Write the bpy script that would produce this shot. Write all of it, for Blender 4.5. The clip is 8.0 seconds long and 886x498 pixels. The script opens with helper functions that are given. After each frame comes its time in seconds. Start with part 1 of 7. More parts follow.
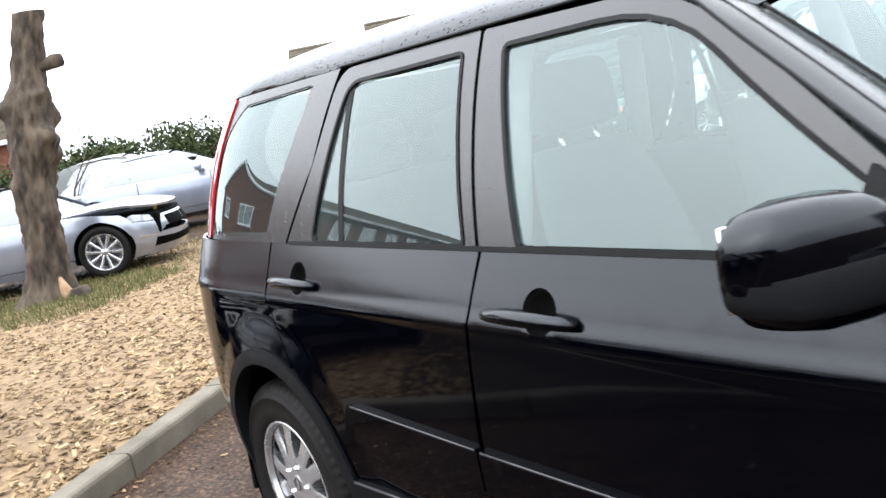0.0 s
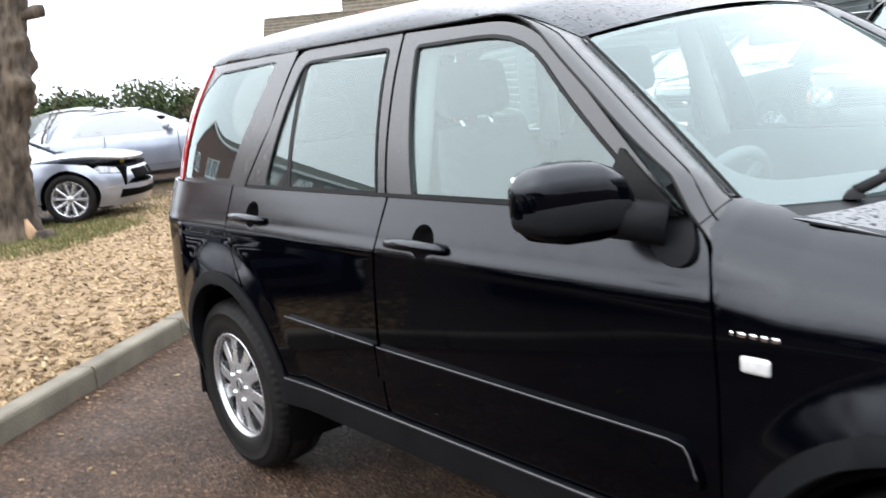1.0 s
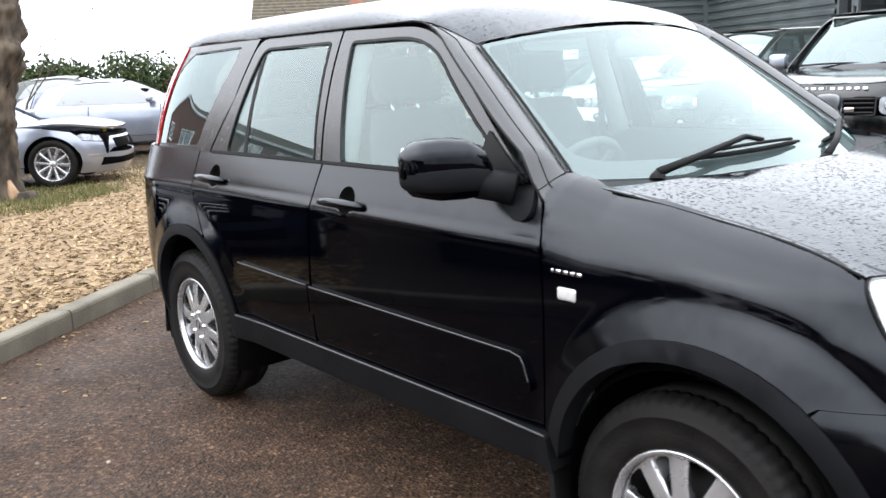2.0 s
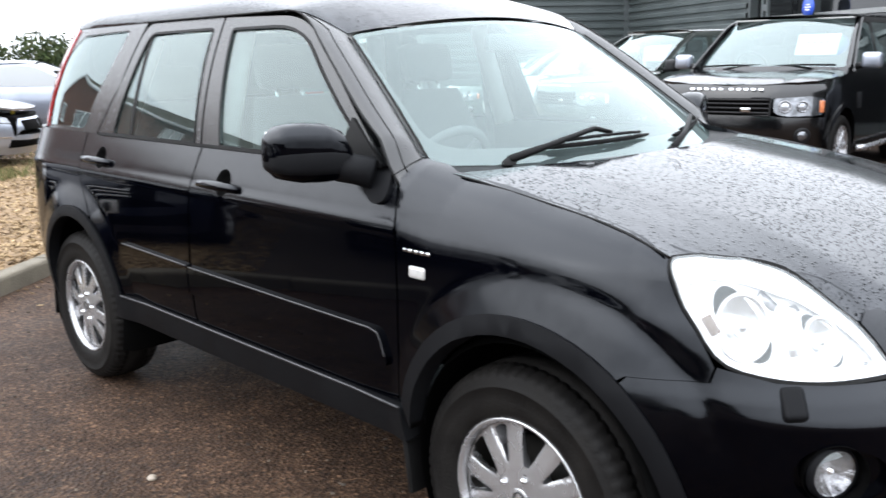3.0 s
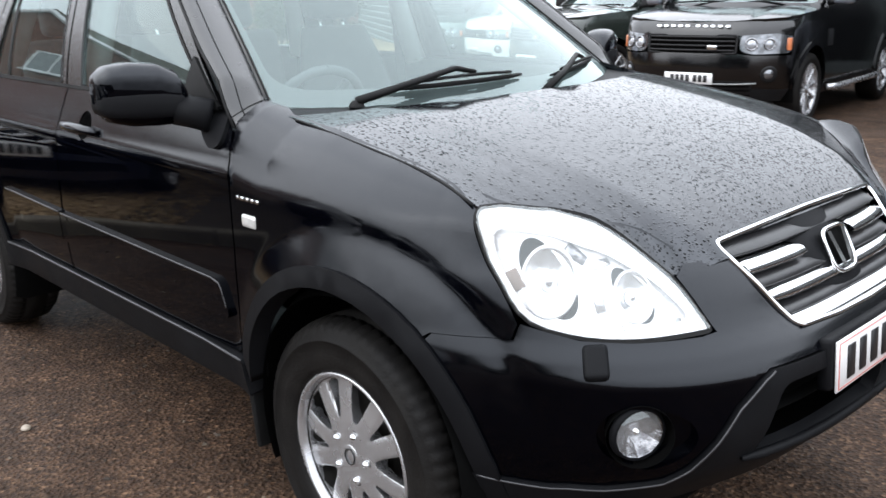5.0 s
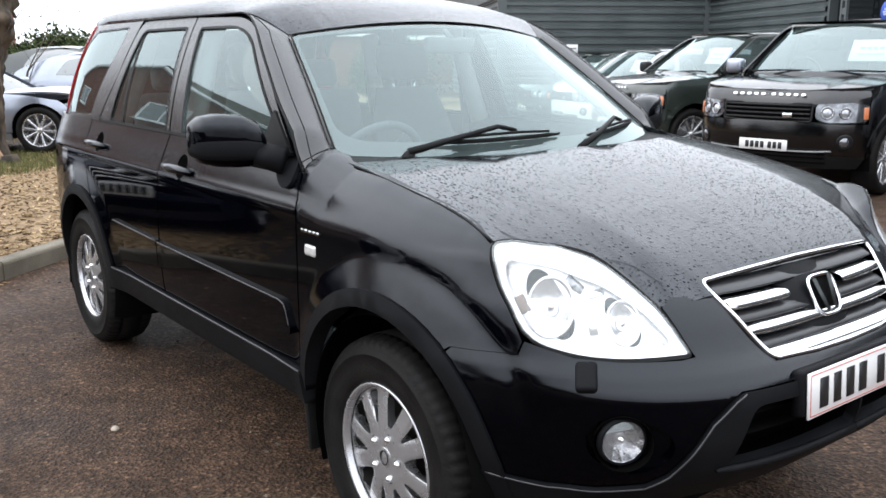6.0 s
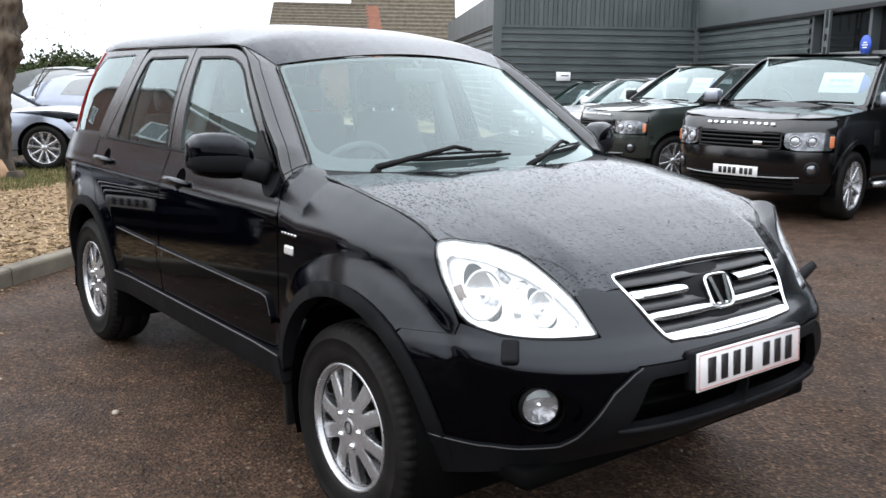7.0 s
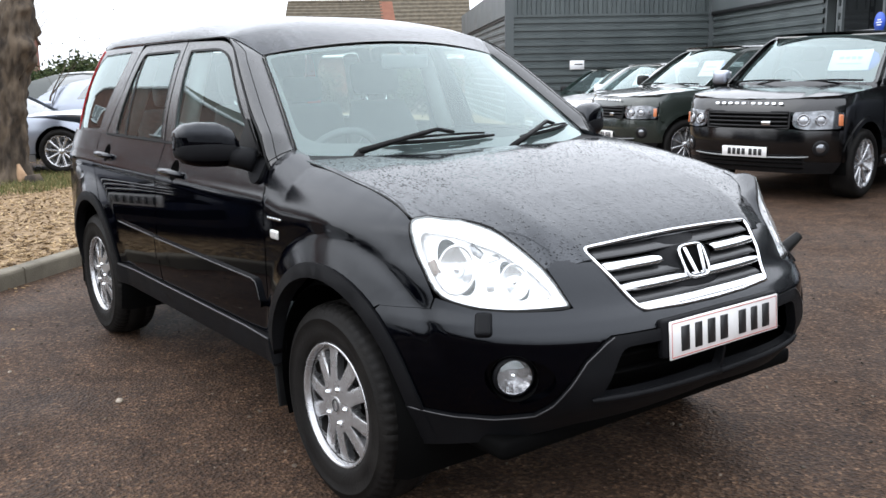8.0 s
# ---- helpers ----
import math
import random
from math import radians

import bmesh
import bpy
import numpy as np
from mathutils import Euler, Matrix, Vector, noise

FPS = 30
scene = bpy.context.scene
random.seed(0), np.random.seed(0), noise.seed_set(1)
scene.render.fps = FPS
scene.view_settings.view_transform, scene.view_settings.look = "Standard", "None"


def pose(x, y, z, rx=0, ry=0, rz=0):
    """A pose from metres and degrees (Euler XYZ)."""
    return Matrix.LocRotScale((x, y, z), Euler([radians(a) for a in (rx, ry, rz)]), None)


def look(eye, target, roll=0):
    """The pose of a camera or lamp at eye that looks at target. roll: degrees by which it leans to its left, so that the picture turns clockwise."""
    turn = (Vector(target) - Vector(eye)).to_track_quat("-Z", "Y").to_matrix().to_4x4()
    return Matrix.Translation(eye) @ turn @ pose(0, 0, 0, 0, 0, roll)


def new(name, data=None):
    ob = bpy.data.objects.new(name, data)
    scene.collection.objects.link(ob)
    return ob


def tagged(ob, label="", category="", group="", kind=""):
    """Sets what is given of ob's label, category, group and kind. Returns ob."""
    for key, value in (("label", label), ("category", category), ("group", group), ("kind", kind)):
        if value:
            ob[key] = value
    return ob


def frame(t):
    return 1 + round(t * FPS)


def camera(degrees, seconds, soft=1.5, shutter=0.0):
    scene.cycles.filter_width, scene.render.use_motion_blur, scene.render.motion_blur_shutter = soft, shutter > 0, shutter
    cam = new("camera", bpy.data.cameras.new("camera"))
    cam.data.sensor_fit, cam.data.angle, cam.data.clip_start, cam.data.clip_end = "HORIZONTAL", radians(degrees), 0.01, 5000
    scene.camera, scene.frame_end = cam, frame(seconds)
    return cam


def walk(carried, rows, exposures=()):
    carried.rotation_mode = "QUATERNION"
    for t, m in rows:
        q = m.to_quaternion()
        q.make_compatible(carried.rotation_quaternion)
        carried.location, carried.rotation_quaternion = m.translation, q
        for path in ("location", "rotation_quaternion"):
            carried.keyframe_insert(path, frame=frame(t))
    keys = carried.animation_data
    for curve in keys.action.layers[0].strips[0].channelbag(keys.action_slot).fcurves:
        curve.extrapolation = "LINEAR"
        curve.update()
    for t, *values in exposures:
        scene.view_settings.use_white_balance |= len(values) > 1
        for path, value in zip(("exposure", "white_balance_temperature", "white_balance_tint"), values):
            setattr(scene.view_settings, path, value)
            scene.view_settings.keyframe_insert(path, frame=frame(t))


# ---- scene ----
cam = camera(52.6, 8.0, shutter=0.35)
METRES, EYE, TILT, LEAN, TURN = 8.0, 1.5, 0.0, 0.0, 0.0
PATH = [
    (0, (1.25, -1.942, 1.45), (-0.358, -0.8, 1.122), -11.1),
    (0.25, (1.416, -2.003, 1.450), (-0.184, -0.849, 1.114), -9.5),
    (0.5, (1.582, -2.064, 1.451), (-0.01, -0.914, 1.081), -8.0),
    (1, (1.864, -2.243, 1.441), (0.31, -1.04, 1.065), -6.0),
    (1.2, (1.976, -2.318, 1.455), (0.47, -1.076, 1.029), -5.0),
    (2.5, (2.633, -2.46, 1.432), (1.11, -1.222, 1.046), -1.3),
    (3, (2.67, -2.395, 1.428), (1.254, -1.048, 1.005), -1.1),
    (3.5, (2.689, -2.31, 1.404), (1.369, -0.881, 0.941), -0.3),
    (4, (2.72, -2.184, 1.396), (1.494, -0.703, 0.849), 0.4),
    (5.5, (3.029, -2.002, 1.429), (1.532, -0.78, 0.915), -1.3),
    (6, (3.228, -2.14, 1.437), (1.685, -0.943, 1.01), -0.0),
    (6.5, (3.428, -2.244, 1.454), (1.878, -1.04, 1.068), 0.7),
    (7, (3.652, -2.305, 1.457), (2.103, -1.098, 1.082), 0.8),
    (7.5, (3.757, -2.296, 1.444), (2.201, -1.101, 1.06), 0.0),
    (8, (3.788, -2.231, 1.417), (2.209, -1.067, 1.03), -1.1),
]
EXPOSURES = [(0.0, 0.88), (0.25, 0.92), (0.5, 0.82), (1.0, 0.76), (2.5, 0.74), (3.0, 0.67), (3.5, 0.60), (4.0, 0.54), (5.5, 0.37), (6.5, 0.24), (7.0, 0.21), (7.5, 0.23), (8.0, 0.29)]
walk(cam, [(t, look(eye, target, roll)) for t, eye, target, roll in PATH], EXPOSURES)

# ---------------------------------------------------------------- world and light
OVERCAST = 20.0
world = bpy.data.worlds.new("sky")
scene.world = world
world.use_nodes = True
wn = world.node_tree.nodes
wl = world.node_tree.links
wn.clear()
sky = wn.new("ShaderNodeTexSky")
sky.sky_type = 'NISHITA'
sky.sun_disc = False
sky.sun_elevation = radians(38)
sky.sun_rotation = radians(200)
sky.dust_density = 6.0
sky.ozone_density = 1.0
sky_grey = wn.new("ShaderNodeHueSaturation")
sky_grey.inputs["Saturation"].default_value = 0.10
sky_bg = wn.new("ShaderNodeBackground")
sky_bg.inputs["Strength"].default_value = 0.15
sky_out = wn.new("ShaderNodeOutputWorld")
wl.new(sky.outputs[0], sky_grey.inputs["Color"])
# an overcast sky, brighter overhead than at the horizon
where_to = wn.new("ShaderNodeTexCoord")
split = wn.new("ShaderNodeSeparateXYZ")
wl.new(where_to.outputs["Generated"], split.inputs[0])
rise = wn.new("ShaderNodeMapRange")
rise.interpolation_type = 'SMOOTHSTEP'
rise.inputs["From Min"].default_value, rise.inputs["From Max"].default_value = -0.1, 1.0
rise.inputs["To Min"].default_value, rise.inputs["To Max"].default_value = 0.58, 1.0
wl.new(split.outputs["Z"], rise.inputs["Value"])
tint = wn.new("ShaderNodeMix")
tint.data_type, tint.blend_type = 'RGBA', 'MULTIPLY'
tint.inputs[0].default_value = 1.0
tint.inputs[6].default_value = (OVERCAST * 0.95, OVERCAST, OVERCAST * 1.09, 1)
wl.new(rise.outputs[0], tint.inputs[7])
cloud = wn.new("ShaderNodeMix")
cloud.data_type = 'RGBA'
cloud.inputs[0].default_value = 0.88
wl.new(sky_grey.outputs[0], cloud.inputs[6])
wl.new(tint.outputs[2], cloud.inputs[7])
wl.new(cloud.outputs[2], sky_bg.inputs["Color"])
wl.new(sky_bg.outputs[0], sky_out.inputs["Surface"])
sun_data = bpy.data.lights.new("sun", 'SUN')
sun_data.energy, sun_data.angle, sun_data.color = 0.5, radians(80), (1.0, 0.97, 0.93)
sun = new("sun", sun_data)
sun.matrix_world = look((0, 0, 20), (5.5, 9.0, 12.0))


# ---------------------------------------------------------------- materials
def material(name, colour, rough=0.5, metal=0.0, second=None, scale=8.0, bump=0.0, bump_scale=60.0, coat=0.0,
             spec=0.5, rough_var=0.0, detail=6.0, stretch=(1, 1, 1), per_object=0.0):
    """A principled surface whose colour wanders between two tones at one scale and is grained at another."""
    m = bpy.data.materials.new(name)
    m.use_nodes = True
    n, l = m.node_tree.nodes, m.node_tree.links
    b = n["Principled BSDF"]
    b.inputs["Roughness"].default_value = rough
    b.inputs["Metallic"].default_value = metal
    b.inputs["Coat Weight"].default_value = coat
    b.inputs["Coat Roughness"].default_value = 0.03
    b.inputs["Specular IOR Level"].default_value = spec
    b.inputs["Base Color"].default_value = (*colour, 1)
    where = n.new("ShaderNodeTexCoord")
    mp = n.new("ShaderNodeMapping")
    mp.inputs["Scale"].default_value = stretch
    l.new(where.outputs["Object"], mp.inputs["Vector"])
    wide = n.new("ShaderNodeTexNoise")
    wide.inputs["Scale"].default_value, wide.inputs["Detail"].default_value = scale, detail
    l.new(mp.outputs[0], wide.inputs["Vector"])
    if second:
        ramp = n.new("ShaderNodeValToRGB")
        ramp.color_ramp.elements[0].position, ramp.color_ramp.elements[1].position = 0.32, 0.68
        ramp.color_ramp.elements[0].color, ramp.color_ramp.elements[1].color = (*colour, 1), (*second, 1)
        if per_object:
            info = n.new("ShaderNodeObjectInfo")
            add = n.new("ShaderNodeMath")
            add.operation = 'MULTIPLY_ADD'
            add.inputs[1].default_value = per_object
            l.new(info.outputs["Random"], add.inputs[0])
            l.new(wide.outputs["Fac"], add.inputs[2])
            off = n.new("ShaderNodeMath")
            off.operation = 'SUBTRACT'
            off.inputs[1].default_value = per_object / 2
            l.new(add.outputs[0], off.inputs[0])
            l.new(off.outputs[0], ramp.inputs["Fac"])
        else:
            l.new(wide.outputs["Fac"], ramp.inputs["Fac"])
        l.new(ramp.outputs[0], b.inputs["Base Color"])
    if rough_var:
        mr = n.new("ShaderNodeMapRange")
        mr.inputs["To Min"].default_value, mr.inputs["To Max"].default_value = max(0.0, rough - rough_var), rough + rough_var
        mr.inputs["From Min"].default_value, mr.inputs["From Max"].default_value = 0.3, 0.7
        l.new(wide.outputs["Fac"], mr.inputs["Value"])
        l.new(mr.outputs[0], b.inputs["Roughness"])
    if bump:
        fine = n.new("ShaderNodeTexNoise")
        fine.inputs["Scale"].default_value, fine.inputs["Detail"].default_value = bump_scale, 8
        l.new(mp.outputs[0], fine.inputs["Vector"])
        bp = n.new("ShaderNodeBump")
        bp.inputs["Strength"].default_value = bump
        bp.inputs["Distance"].default_value = 0.01
        l.new(fine.outputs["Fac"], bp.inputs["Height"])
        l.new(bp.outputs[0], b.inputs["Normal"])
    return m


def glass(name, tint, rough=0.0, haze=0.0, gloss_min=0.08, veil_tone=(0.66, 0.84, 0.83), gloss_max=1.0):
    """Thin pane: clear to look through, tinted, with a mirror gloss that rises at a grazing angle."""
    m = bpy.data.materials.new(name)
    m.use_nodes = True
    n, l = m.node_tree.nodes, m.node_tree.links
    n.clear()
    out = n.new("ShaderNodeOutputMaterial")
    clear = n.new("ShaderNodeBsdfTransparent")
    clear.inputs[0].default_value = (*tint, 1)
    gloss = n.new("ShaderNodeBsdfGlossy")
    gloss.inputs["Roughness"].default_value = rough
    gloss.inputs[0].default_value = (0.88, 1.0, 0.99, 1)
    # pale diffuse coat mixed in, standing in for sky glare on the pane
    haze_coat = n.new("ShaderNodeBsdfDiffuse")
    haze_coat.inputs[0].default_value = (*veil_tone, 1)
    veil = n.new("ShaderNodeMixShader")
    veil.inputs[0].default_value = haze
    l.new(clear.outputs[0], veil.inputs[1])
    l.new(haze_coat.outputs[0], veil.inputs[2])
    face = n.new("ShaderNodeLayerWeight")
    face.inputs["Blend"].default_value = 0.5
    power = n.new("ShaderNodeMath")
    power.operation = 'POWER'
    power.inputs[1].default_value = 4.5
    l.new(face.outputs["Facing"], power.inputs[0])
    fres = n.new("ShaderNodeMapRange")
    fres.inputs["To Min"].default_value, fres.inputs["To Max"].default_value = gloss_min, gloss_max
    l.new(power.outputs[0], fres.inputs["Value"])
    mix = n.new("ShaderNodeMixShader")
    l.new(fres.outputs[0], mix.inputs[0])
    l.new(veil.outputs[0], mix.inputs[1])
    l.new(gloss.outputs[0], mix.inputs[2])
    l.new(mix.outputs[0], out.inputs[0])
    return m


def tarmac():
    """Brown-black wet asphalt: coarse aggregate in a dark binder, damp patches, fine relief."""
    m = bpy.data.materials.new("wet_tarmac")
    m.use_nodes = True
    n, l = m.node_tree.nodes, m.node_tree.links
    b = n["Principled BSDF"]
    where = n.new("ShaderNodeTexCoord")

    def tex(kind, scale, detail=6.0):
        t = n.new(kind)
        t.inputs["Scale"].default_value = scale
        if kind == "ShaderNodeTexNoise":
            t.inputs["Detail"].default_value = detail
        l.new(where.outputs["Object"], t.inputs["Vector"])
        return t

    def ramp(src, *stops):
        r = n.new("ShaderNodeValToRGB")
        while len(r.color_ramp.elements) < len(stops):
            r.color_ramp.elements.new(0.5)
        for e, (pos, c) in zip(r.color_ramp.elements, stops):
            e.position, e.color = pos, (*c, 1)
        l.new(src, r.inputs["Fac"])
        return r

    def mix(kind, fac, a, bb):
        x = n.new("ShaderNodeMix")
        x.data_type, x.blend_type = 'RGBA', kind
        x.inputs[0].default_value = fac
        l.new(a, x.inputs[6])
        l.new(bb, x.inputs[7])
        return x.outputs[2]
    stones = tex("ShaderNodeTexVoronoi", 75)
    tone = ramp(stones.outputs["Color"], (0.0, (0.021, 0.0126, 0.0083)), (0.55, (0.050, 0.031, 0.0204)), (0.82, (0.085, 0.055, 0.037)), (1.0, (0.17, 0.113, 0.075)))
    grain = ramp(tex("ShaderNodeTexNoise", 45, 8).outputs["Fac"], (0.35, (0.55, 0.55, 0.55)), (0.65, (1.45, 1.40, 1.35)))
    patch = ramp(tex("ShaderNodeTexNoise", 0.7, 5).outputs["Fac"], (0.3, (0.70, 0.69, 0.70)), (0.7, (1.25, 1.22, 1.18)))
    c = mix('MULTIPLY', 1.0, tone.outputs[0], grain.outputs[0])
    c = mix('MULTIPLY', 1.0, c, patch.outputs[0])
    blot = ramp(tex("ShaderNodeTexNoise", 6.0, 6).outputs["Fac"], (0.32, (0.66, 0.64, 0.62)), (0.68, (1.18, 1.15, 1.12)))
    c = mix('MULTIPLY', 1.0, c, blot.outputs[0])
    l.new(c, b.inputs["Base Color"])
    damp = ramp(tex("ShaderNodeTexNoise", 1.1, 4).outputs["Fac"], (0.35, (0.62, 0.62, 0.62)), (0.7, (0.9, 0.9, 0.9)))
    l.new(damp.outputs[0], b.inputs["Roughness"])
    b.inputs["Specular IOR Level"].default_value = 0.17
    bp = n.new("ShaderNodeBump")
    bp.inputs["Strength"].default_value, bp.inputs["Distance"].default_value = 1.0, 0.006
    l.new(stones.outputs["Distance"], bp.inputs["Height"])
    bp2 = n.new("ShaderNodeBump")
    bp2.inputs["Strength"].default_value, bp2.inputs["Distance"].default_value = 0.8, 0.01
    l.new(tex("ShaderNodeTexNoise", 60, 8).outputs["Fac"], bp2.inputs["Height"])
    l.new(bp.outputs[0], bp2.inputs["Normal"])
    l.new(bp2.outputs[0], b.inputs["Normal"])
    return m


def island(name, colours, rough=0.85):
    """For heaps of small pieces: each piece takes its own tone."""
    m = bpy.data.materials.new(name)
    m.use_nodes = True
    n, l = m.node_tree.nodes, m.node_tree.links
    b = n["Principled BSDF"]
    b.inputs["Roughness"].default_value = rough
    b.inputs["Specular IOR Level"].default_value = 0.3
    g = n.new("ShaderNodeNewGeometry")
    r = n.new("ShaderNodeValToRGB")
    while len(r.color_ramp.elements) < len(colours):
        r.color_ramp.elements.new(0.5)
    for k, (e, c) in enumerate(zip(r.color_ramp.elements, colours)):
        e.position, e.color = k / (len(colours) - 1), (*c, 1)
    l.new(g.outputs["Random Per Island"], r.inputs["Fac"])
    l.new(r.outputs[0], b.inputs["Base Color"])
    return m


def drizzle_sheen(m, dry_spec, wet_spec, dry_rough, wet_rough):
    """Film of fine rain on what faces up; its scatter and pale sheen are put in by the normal."""
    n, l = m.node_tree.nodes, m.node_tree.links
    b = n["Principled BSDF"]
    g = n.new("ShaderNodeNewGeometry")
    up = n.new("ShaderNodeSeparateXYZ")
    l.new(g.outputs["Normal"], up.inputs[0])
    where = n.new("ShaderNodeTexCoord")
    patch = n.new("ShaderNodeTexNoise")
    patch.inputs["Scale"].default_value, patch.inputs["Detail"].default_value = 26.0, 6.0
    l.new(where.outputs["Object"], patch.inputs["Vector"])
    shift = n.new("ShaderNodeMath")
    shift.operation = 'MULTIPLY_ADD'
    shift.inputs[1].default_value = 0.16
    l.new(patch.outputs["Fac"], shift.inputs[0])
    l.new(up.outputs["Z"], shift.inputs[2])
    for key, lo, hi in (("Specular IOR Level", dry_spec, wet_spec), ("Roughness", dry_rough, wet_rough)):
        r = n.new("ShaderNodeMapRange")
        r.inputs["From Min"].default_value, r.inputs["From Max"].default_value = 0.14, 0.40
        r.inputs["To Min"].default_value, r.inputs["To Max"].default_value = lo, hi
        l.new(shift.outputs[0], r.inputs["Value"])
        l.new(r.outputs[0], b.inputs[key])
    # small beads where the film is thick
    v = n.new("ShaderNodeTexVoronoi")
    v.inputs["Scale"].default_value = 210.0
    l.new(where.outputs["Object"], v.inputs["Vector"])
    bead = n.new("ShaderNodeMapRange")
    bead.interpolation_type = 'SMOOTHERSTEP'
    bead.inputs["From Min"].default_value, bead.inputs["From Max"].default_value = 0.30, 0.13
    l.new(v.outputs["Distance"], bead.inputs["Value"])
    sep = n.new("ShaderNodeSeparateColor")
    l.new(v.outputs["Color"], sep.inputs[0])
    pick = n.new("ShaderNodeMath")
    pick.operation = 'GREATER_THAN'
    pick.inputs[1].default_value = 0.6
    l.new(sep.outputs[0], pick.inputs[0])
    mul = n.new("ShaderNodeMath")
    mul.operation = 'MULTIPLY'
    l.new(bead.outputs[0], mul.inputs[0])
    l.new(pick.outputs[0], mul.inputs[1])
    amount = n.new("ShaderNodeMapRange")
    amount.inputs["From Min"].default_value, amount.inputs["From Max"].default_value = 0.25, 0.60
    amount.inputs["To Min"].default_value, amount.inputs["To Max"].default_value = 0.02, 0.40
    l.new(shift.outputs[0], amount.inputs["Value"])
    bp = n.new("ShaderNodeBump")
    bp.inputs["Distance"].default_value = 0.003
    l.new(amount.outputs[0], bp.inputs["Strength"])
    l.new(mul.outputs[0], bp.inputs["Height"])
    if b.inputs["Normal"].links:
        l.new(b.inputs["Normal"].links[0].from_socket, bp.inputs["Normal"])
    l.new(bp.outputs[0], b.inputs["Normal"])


def wet_paint():
    """The black paint under rain: beads of water, close together, drawn out a little down the slope."""
    m = M_PAINT.copy()
    m.name = "rain_beaded_paint"
    n, l = m.node_tree.nodes, m.node_tree.links
    b = n["Principled BSDF"]
    b.inputs["Roughness"].default_value = 0.085
    where = n.new("ShaderNodeTexCoord")
    runs = n.new("ShaderNodeMapping")
    runs.inputs["Scale"].default_value = (2.0, 30.0, 3.0)
    l.new(where.outputs["Object"], runs.inputs["Vector"])
    streak = n.new("ShaderNodeTexNoise")
    streak.inputs["Scale"].default_value, streak.inputs["Detail"].default_value = 1.0, 5.0
    l.new(runs.outputs[0], streak.inputs["Vector"])
    crowd = n.new("ShaderNodeMath")
    crowd.operation = 'MULTIPLY_ADD'
    crowd.inputs[1].default_value, crowd.inputs[2].default_value = -1.7, 1.27
    l.new(streak.outputs["Fac"], crowd.inputs[0])
    total = None
    for scale, cut, stretch in ((105.0, 0.34, (0.50, 1, 1)), (190.0, 0.36, (0.55, 1, 1))):
        mp = n.new("ShaderNodeMapping")
        mp.inputs["Scale"].default_value = stretch
        l.new(where.outputs["Object"], mp.inputs["Vector"])
        v = n.new("ShaderNodeTexVoronoi")
        v.inputs["Scale"].default_value = scale
        l.new(mp.outputs[0], v.inputs["Vector"])
        bead = n.new("ShaderNodeMapRange")
        bead.interpolation_type = 'SMOOTHERSTEP'
        bead.inputs["From Min"].default_value, bead.inputs["From Max"].default_value = cut, cut * 0.45
        bead.inputs["To Min"].default_value, bead.inputs["To Max"].default_value = 0.0, 60.0 / scale
        l.new(v.outputs["Distance"], bead.inputs["Value"])
        pick = n.new("ShaderNodeMath")
        pick.operation = 'GREATER_THAN'
        sep = n.new("ShaderNodeSeparateColor")
        l.new(v.outputs["Color"], sep.inputs[0])
        l.new(sep.outputs[0], pick.inputs[0])
        l.new(crowd.outputs[0], pick.inputs[1])
        mul = n.new("ShaderNodeMath")
        mul.operation = 'MULTIPLY'
        l.new(bead.outputs[0], mul.inputs[0])
        l.new(pick.outputs[0], mul.inputs[1])
        if total is None:
            total = mul
        else:
            mx = n.new("ShaderNodeMath")
            mx.operation = 'MAXIMUM'
            l.new(total.outputs[0], mx.inputs[0])
            l.new(mul.outputs[0], mx.inputs[1])
            total = mx
    bp = n.new("ShaderNodeBump")
    bp.inputs["Strength"].default_value, bp.inputs["Distance"].default_value = 1.0, 0.006
    l.new(total.outputs[0], bp.inputs["Height"])
    l.new(bp.outputs[0], b.inputs["Normal"])
    # low specular on each bead puts its dark look into the gloss
    dull = n.new("ShaderNodeMapRange")
    dull.inputs["From Max"].default_value = 0.5
    dull.inputs["To Min"].default_value, dull.inputs["To Max"].default_value = 0.76, 0.12
    l.new(total.outputs[0], dull.inputs["Value"])
    film = n.new("ShaderNodeMapRange")
    film.inputs["From Min"].default_value, film.inputs["From Max"].default_value = 0.32, 0.68
    film.inputs["To Min"].default_value, film.inputs["To Max"].default_value = 0.76, 1.16
    l.new(streak.outputs["Fac"], film.inputs["Value"])
    both_ = n.new("ShaderNodeMath")
    both_.operation = 'MULTIPLY'
    l.new(dull.outputs[0], both_.inputs[0])
    l.new(film.outputs[0], both_.inputs[1])
    l.new(both_.outputs[0], b.inputs["Specular IOR Level"])
    return m


M_CHIPS = island("wood_chip", [(0.06, 0.036, 0.018), (0.17, 0.11, 0.053), (0.28, 0.19, 0.10), (0.40, 0.30, 0.17)])
M_GRASS = island("grass_blade", [(0.05, 0.062, 0.016), (0.10, 0.11, 0.035), (0.19, 0.15, 0.07)])
M_GRIT = island("grit", [(0.02, 0.016, 0.013), (0.05, 0.04, 0.032), (0.09, 0.075, 0.06), (0.16, 0.13, 0.10)])
M_LEAF = island("leaf", [(0.012, 0.022, 0.006), (0.025, 0.042, 0.011), (0.045, 0.065, 0.018), (0.07, 0.075, 0.03)])
M_LEAFBROWN = island("brown_leaf", [(0.05, 0.035, 0.02), (0.09, 0.065, 0.04), (0.12, 0.09, 0.055)])
M_PALE = material("pale_stone", (0.26, 0.22, 0.17), 0.7, 0.0, (0.36, 0.31, 0.25), 60)
